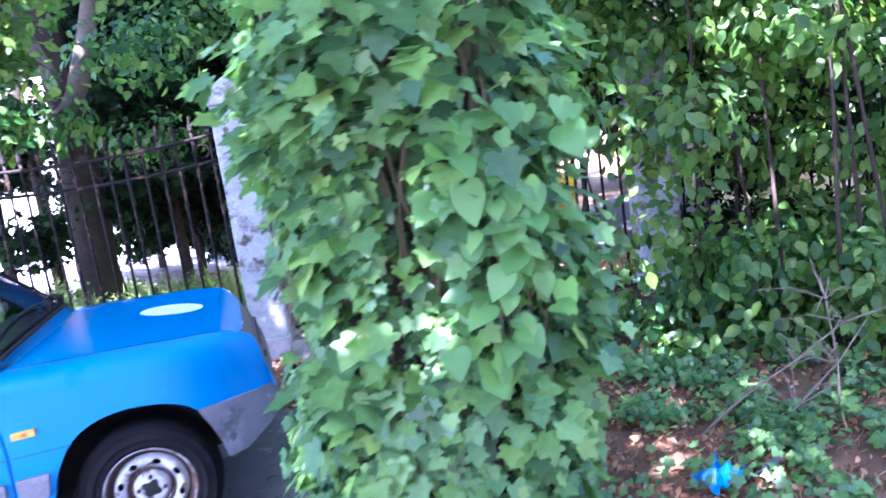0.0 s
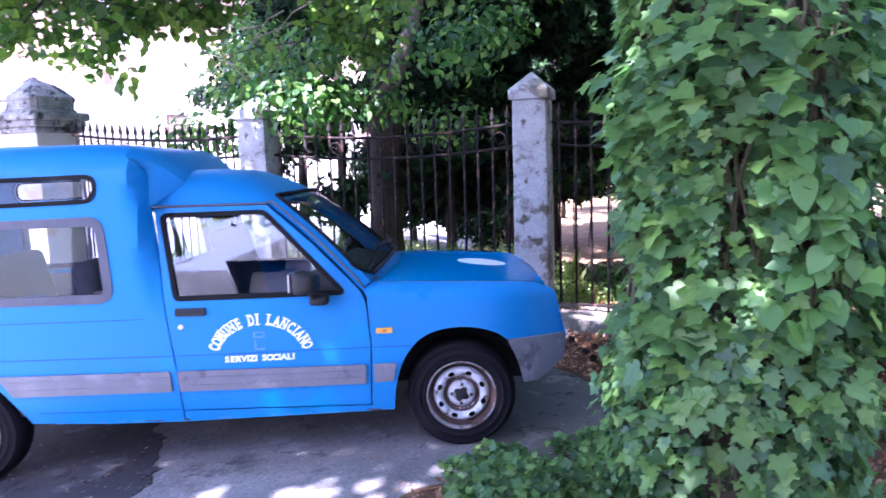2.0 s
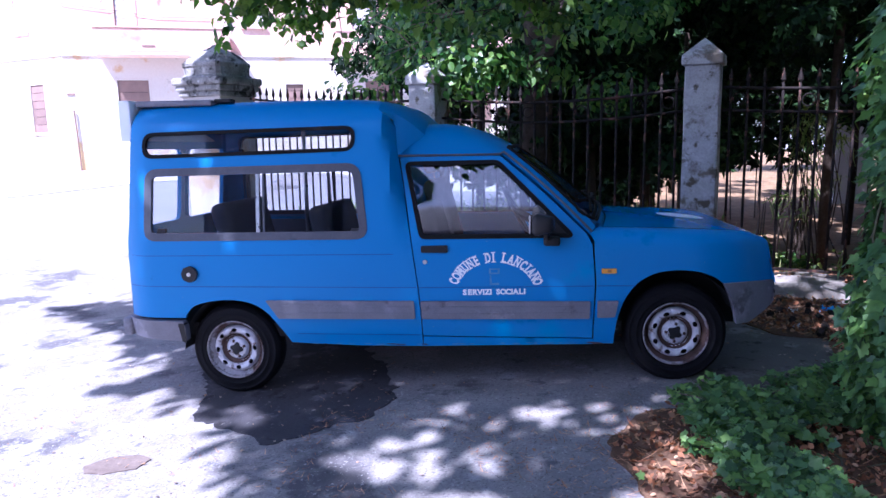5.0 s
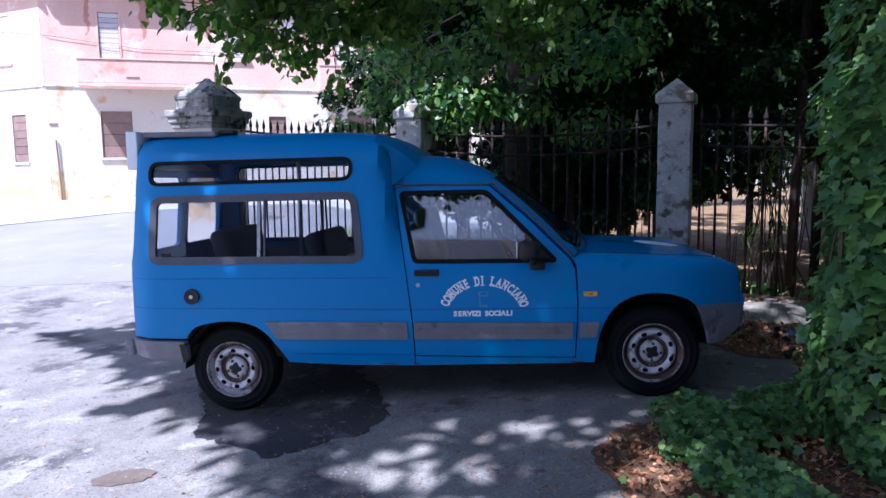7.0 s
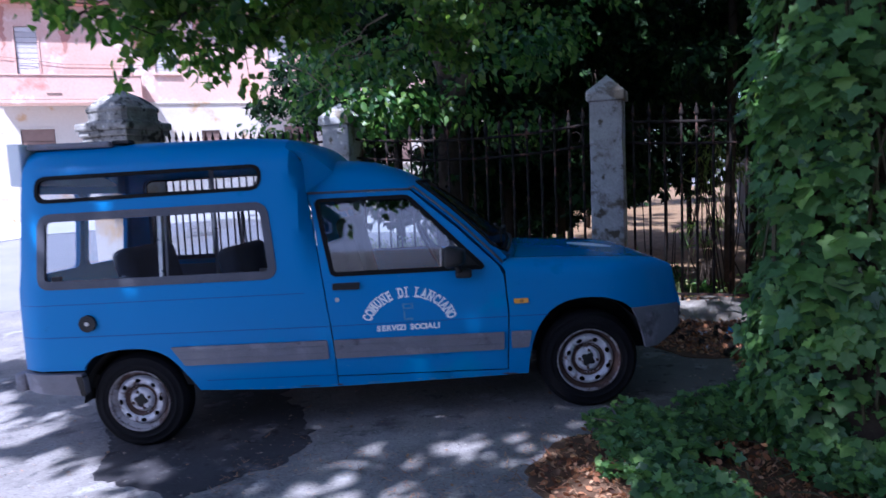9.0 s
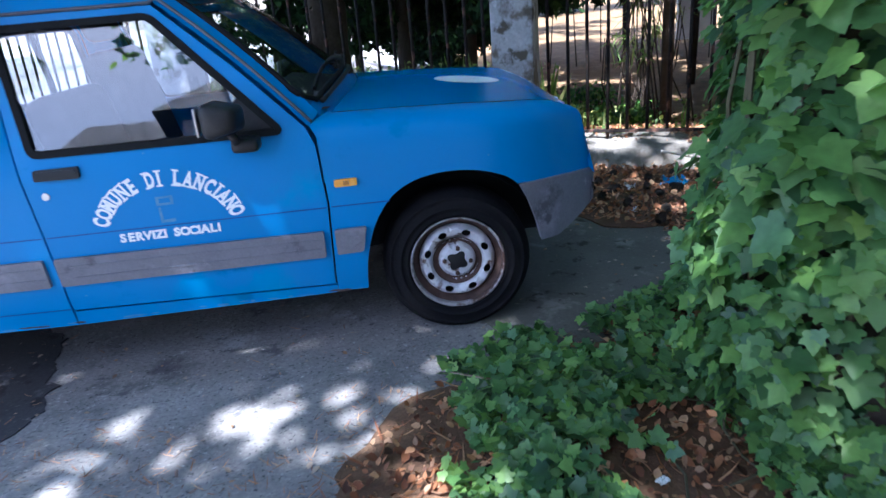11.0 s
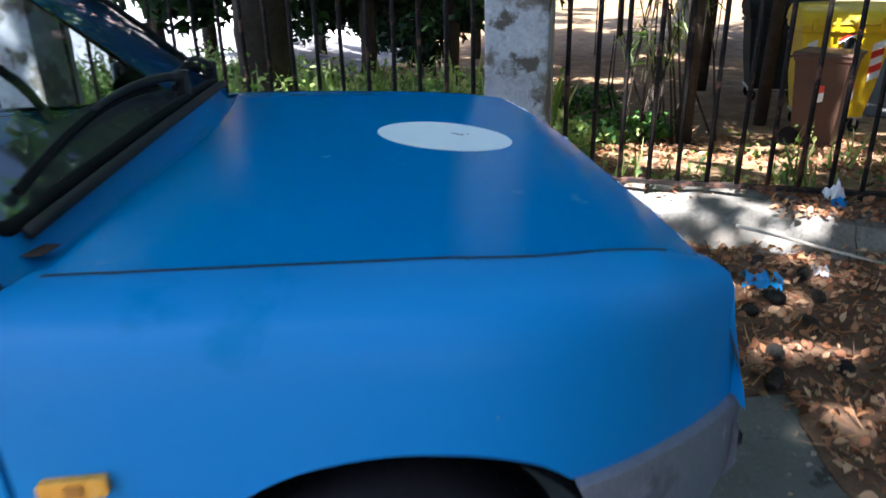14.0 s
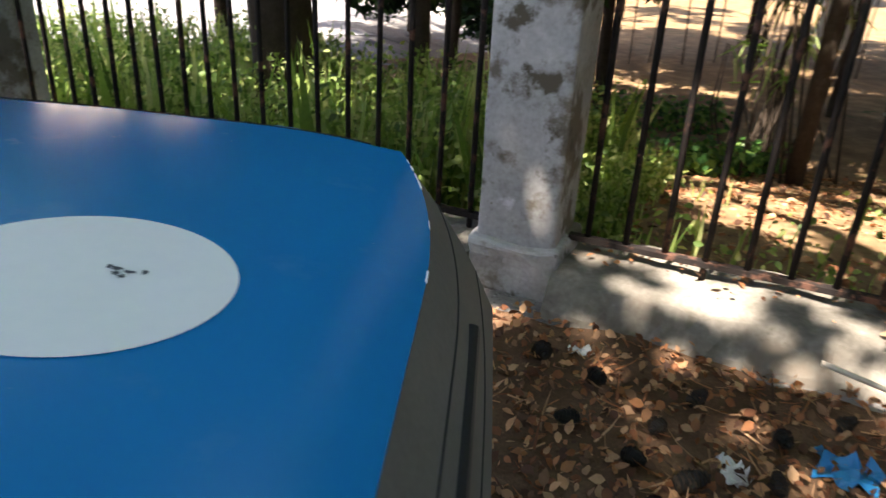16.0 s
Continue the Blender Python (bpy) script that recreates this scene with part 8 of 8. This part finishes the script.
def wheelie_bin():
    x, y = 7.0, 6.06
    root = thing("wheelie_bin", "brown plastic wheelie bin with lid closed, standing in the yard", "bin", at=pose(x, y, ground_z(x, y) + 0.014, 0, 0, 44) @ Matrix.Scale(0.98, 4))
    bm = bmesh.new()
    rows = []
    for z, w, d in ((0.05, 0.18, 0.19), (0.30, 0.195, 0.21), (0.70, 0.215, 0.235), (0.86, 0.225, 0.25), (0.88, 0.24, 0.265), (0.91, 0.24, 0.265)):
        rows.append([(-w, -d, z), (w, -d, z), (w, d, z), (-w, d, z)])
    grid(bm, rows, closed=True)
    bm.faces.new([bm.verts.new(p) for p in rows[0]])
    body = part("body", bm, BIN_BROWN, root)
    lid = part("lid", box(bmesh.new(), (-0.25, -0.29, 0.913), (0.25, 0.28, 0.955), bevel=0.015), BIN_BROWN, root, "brown lid strewn with dead leaves")
    part("handle", tube(bmesh.new(), [(-0.2, 0.30, 0.90), (0.2, 0.30, 0.90)], 0.014, 8), BIN_BROWN, lid)
    for sx in (-0.235, 0.195):
        bm = bmesh.new()
        lathe(bm, [(0.0, 0.0), (0.09, 0.0), (0.10, 0.012), (0.10, 0.03), (0.09, 0.042), (0.0, 0.042)], 20)
        bmesh.ops.rotate(bm, matrix=Matrix.Rotation(radians(90), 3, "Z"), verts=bm.verts)
        bmesh.ops.translate(bm, vec=(sx + 0.04, 0.20, 0.10), verts=bm.verts)
        part("wheel", bm, RUBBER, root)
    stripes(body, pose(0.095, -0.242, 0.46), 0.08, 0.18, 2)
    stripes(body, pose(-0.208, 0.02, 0.46, 0, 0, -90), 0.08, 0.18, 2)


wheelie_bin()


def big_bin(x, y, turn, plastic, label):
    root = thing("waste_container", label, "bin", "waste containers", at=pose(x, y, ground_z(x, y) + 0.012, 0, 0, turn) @ Matrix.Diagonal((0.80, 1.0, 1.12, 1)))
    bm = bmesh.new()
    rows = []
    for z, w, d in ((0.16, 0.40, 0.26), (0.45, 0.46, 0.33), (0.95, 0.53, 0.40), (0.97, 0.56, 0.43), (1.03, 0.56, 0.43)):
        rows.append([(-w, -d, z), (-w * 0.3, -d - 0.015, z), (w * 0.3, -d - 0.015, z), (w, -d, z), (w, d, z), (-w, d, z)])
    grid(bm, rows, closed=True)
    bm.faces.new([bm.verts.new(p) for p in rows[0]])
    body = part("body", bm, plastic, root)
    bm = bmesh.new()
    rows = []
    for k in range(9):
        a = math.pi * k / 8
        yy, zz = -0.46 * math.cos(a), 1.03 + 0.18 * math.sin(a)
        rows.append([(-0.58, yy, zz), (-0.2, yy, zz + 0.01), (0.2, yy, zz + 0.01), (0.58, yy, zz)])
    grid(bm, rows)
    for j in (0, 3):
        bm.faces.new([bm.verts.new(r[j]) for r in rows])
    lid = part("lid", bm, plastic, root, "rounded lid", True)
    for k in range(4):
        part("rib", box(bmesh.new(), (-0.45 + 0.27 * k, -0.49, 0.98), (-0.40 + 0.27 * k, -0.44, 1.10), bevel=0.008), plastic, lid)
    bm = bmesh.new()
    tube(bm, [(0.05, -0.43, 0.84), (0.05, -0.395, 0.84)], 0.085, 20)
    part("drop_hole", bm, DARK, body)
    for sx in (-0.62, 0.56):
        part("trunnion", tube(bmesh.new(), [(sx, 0, 0.94), (sx + 0.06, 0, 0.94)], 0.022, 10), CHROME, body)
    for sx, sy in ((-0.34, -0.2), (0.34, -0.2), (-0.34, 0.2), (0.34, 0.2)):
        bm = bmesh.new()
        lathe(bm, [(0.0, -0.02), (0.065, -0.02), (0.07, -0.01), (0.07, 0.01), (0.065, 0.02), (0.0, 0.02)], 16)
        bmesh.ops.translate(bm, vec=(sx, sy, 0.07), verts=bm.verts)
        cast = part("castor", bm, RUBBER, root)
        part("fork", box(bmesh.new(), (sx - 0.02, sy - 0.032, 0.07), (sx + 0.02, sy + 0.032, 0.165), bevel=0.004), CHROME, cast)
    part("axle_bar", box(bmesh.new(), (-0.42, -0.25, 0.145), (0.42, 0.25, 0.17)), CHROME, root)
    if plastic is DARK:
        return root
    stripes(body, pose(0.32, -0.405, 0.52), 0.14, 0.34, 5)
    stripes(body, pose(-0.46, -0.405, 0.52), 0.12, 0.34, 5)
    stripes(body, pose(-0.10, -0.425, 0.86), 0.20, 0.05, 2)


big_bin(7.62, 6.93, -20, BIN_YELLOW, "large yellow plastic waste container on castors with red and white reflectors")
big_bin(7.92, 8.62, -20, DARK, "black plastic waste container standing behind the yellow one")
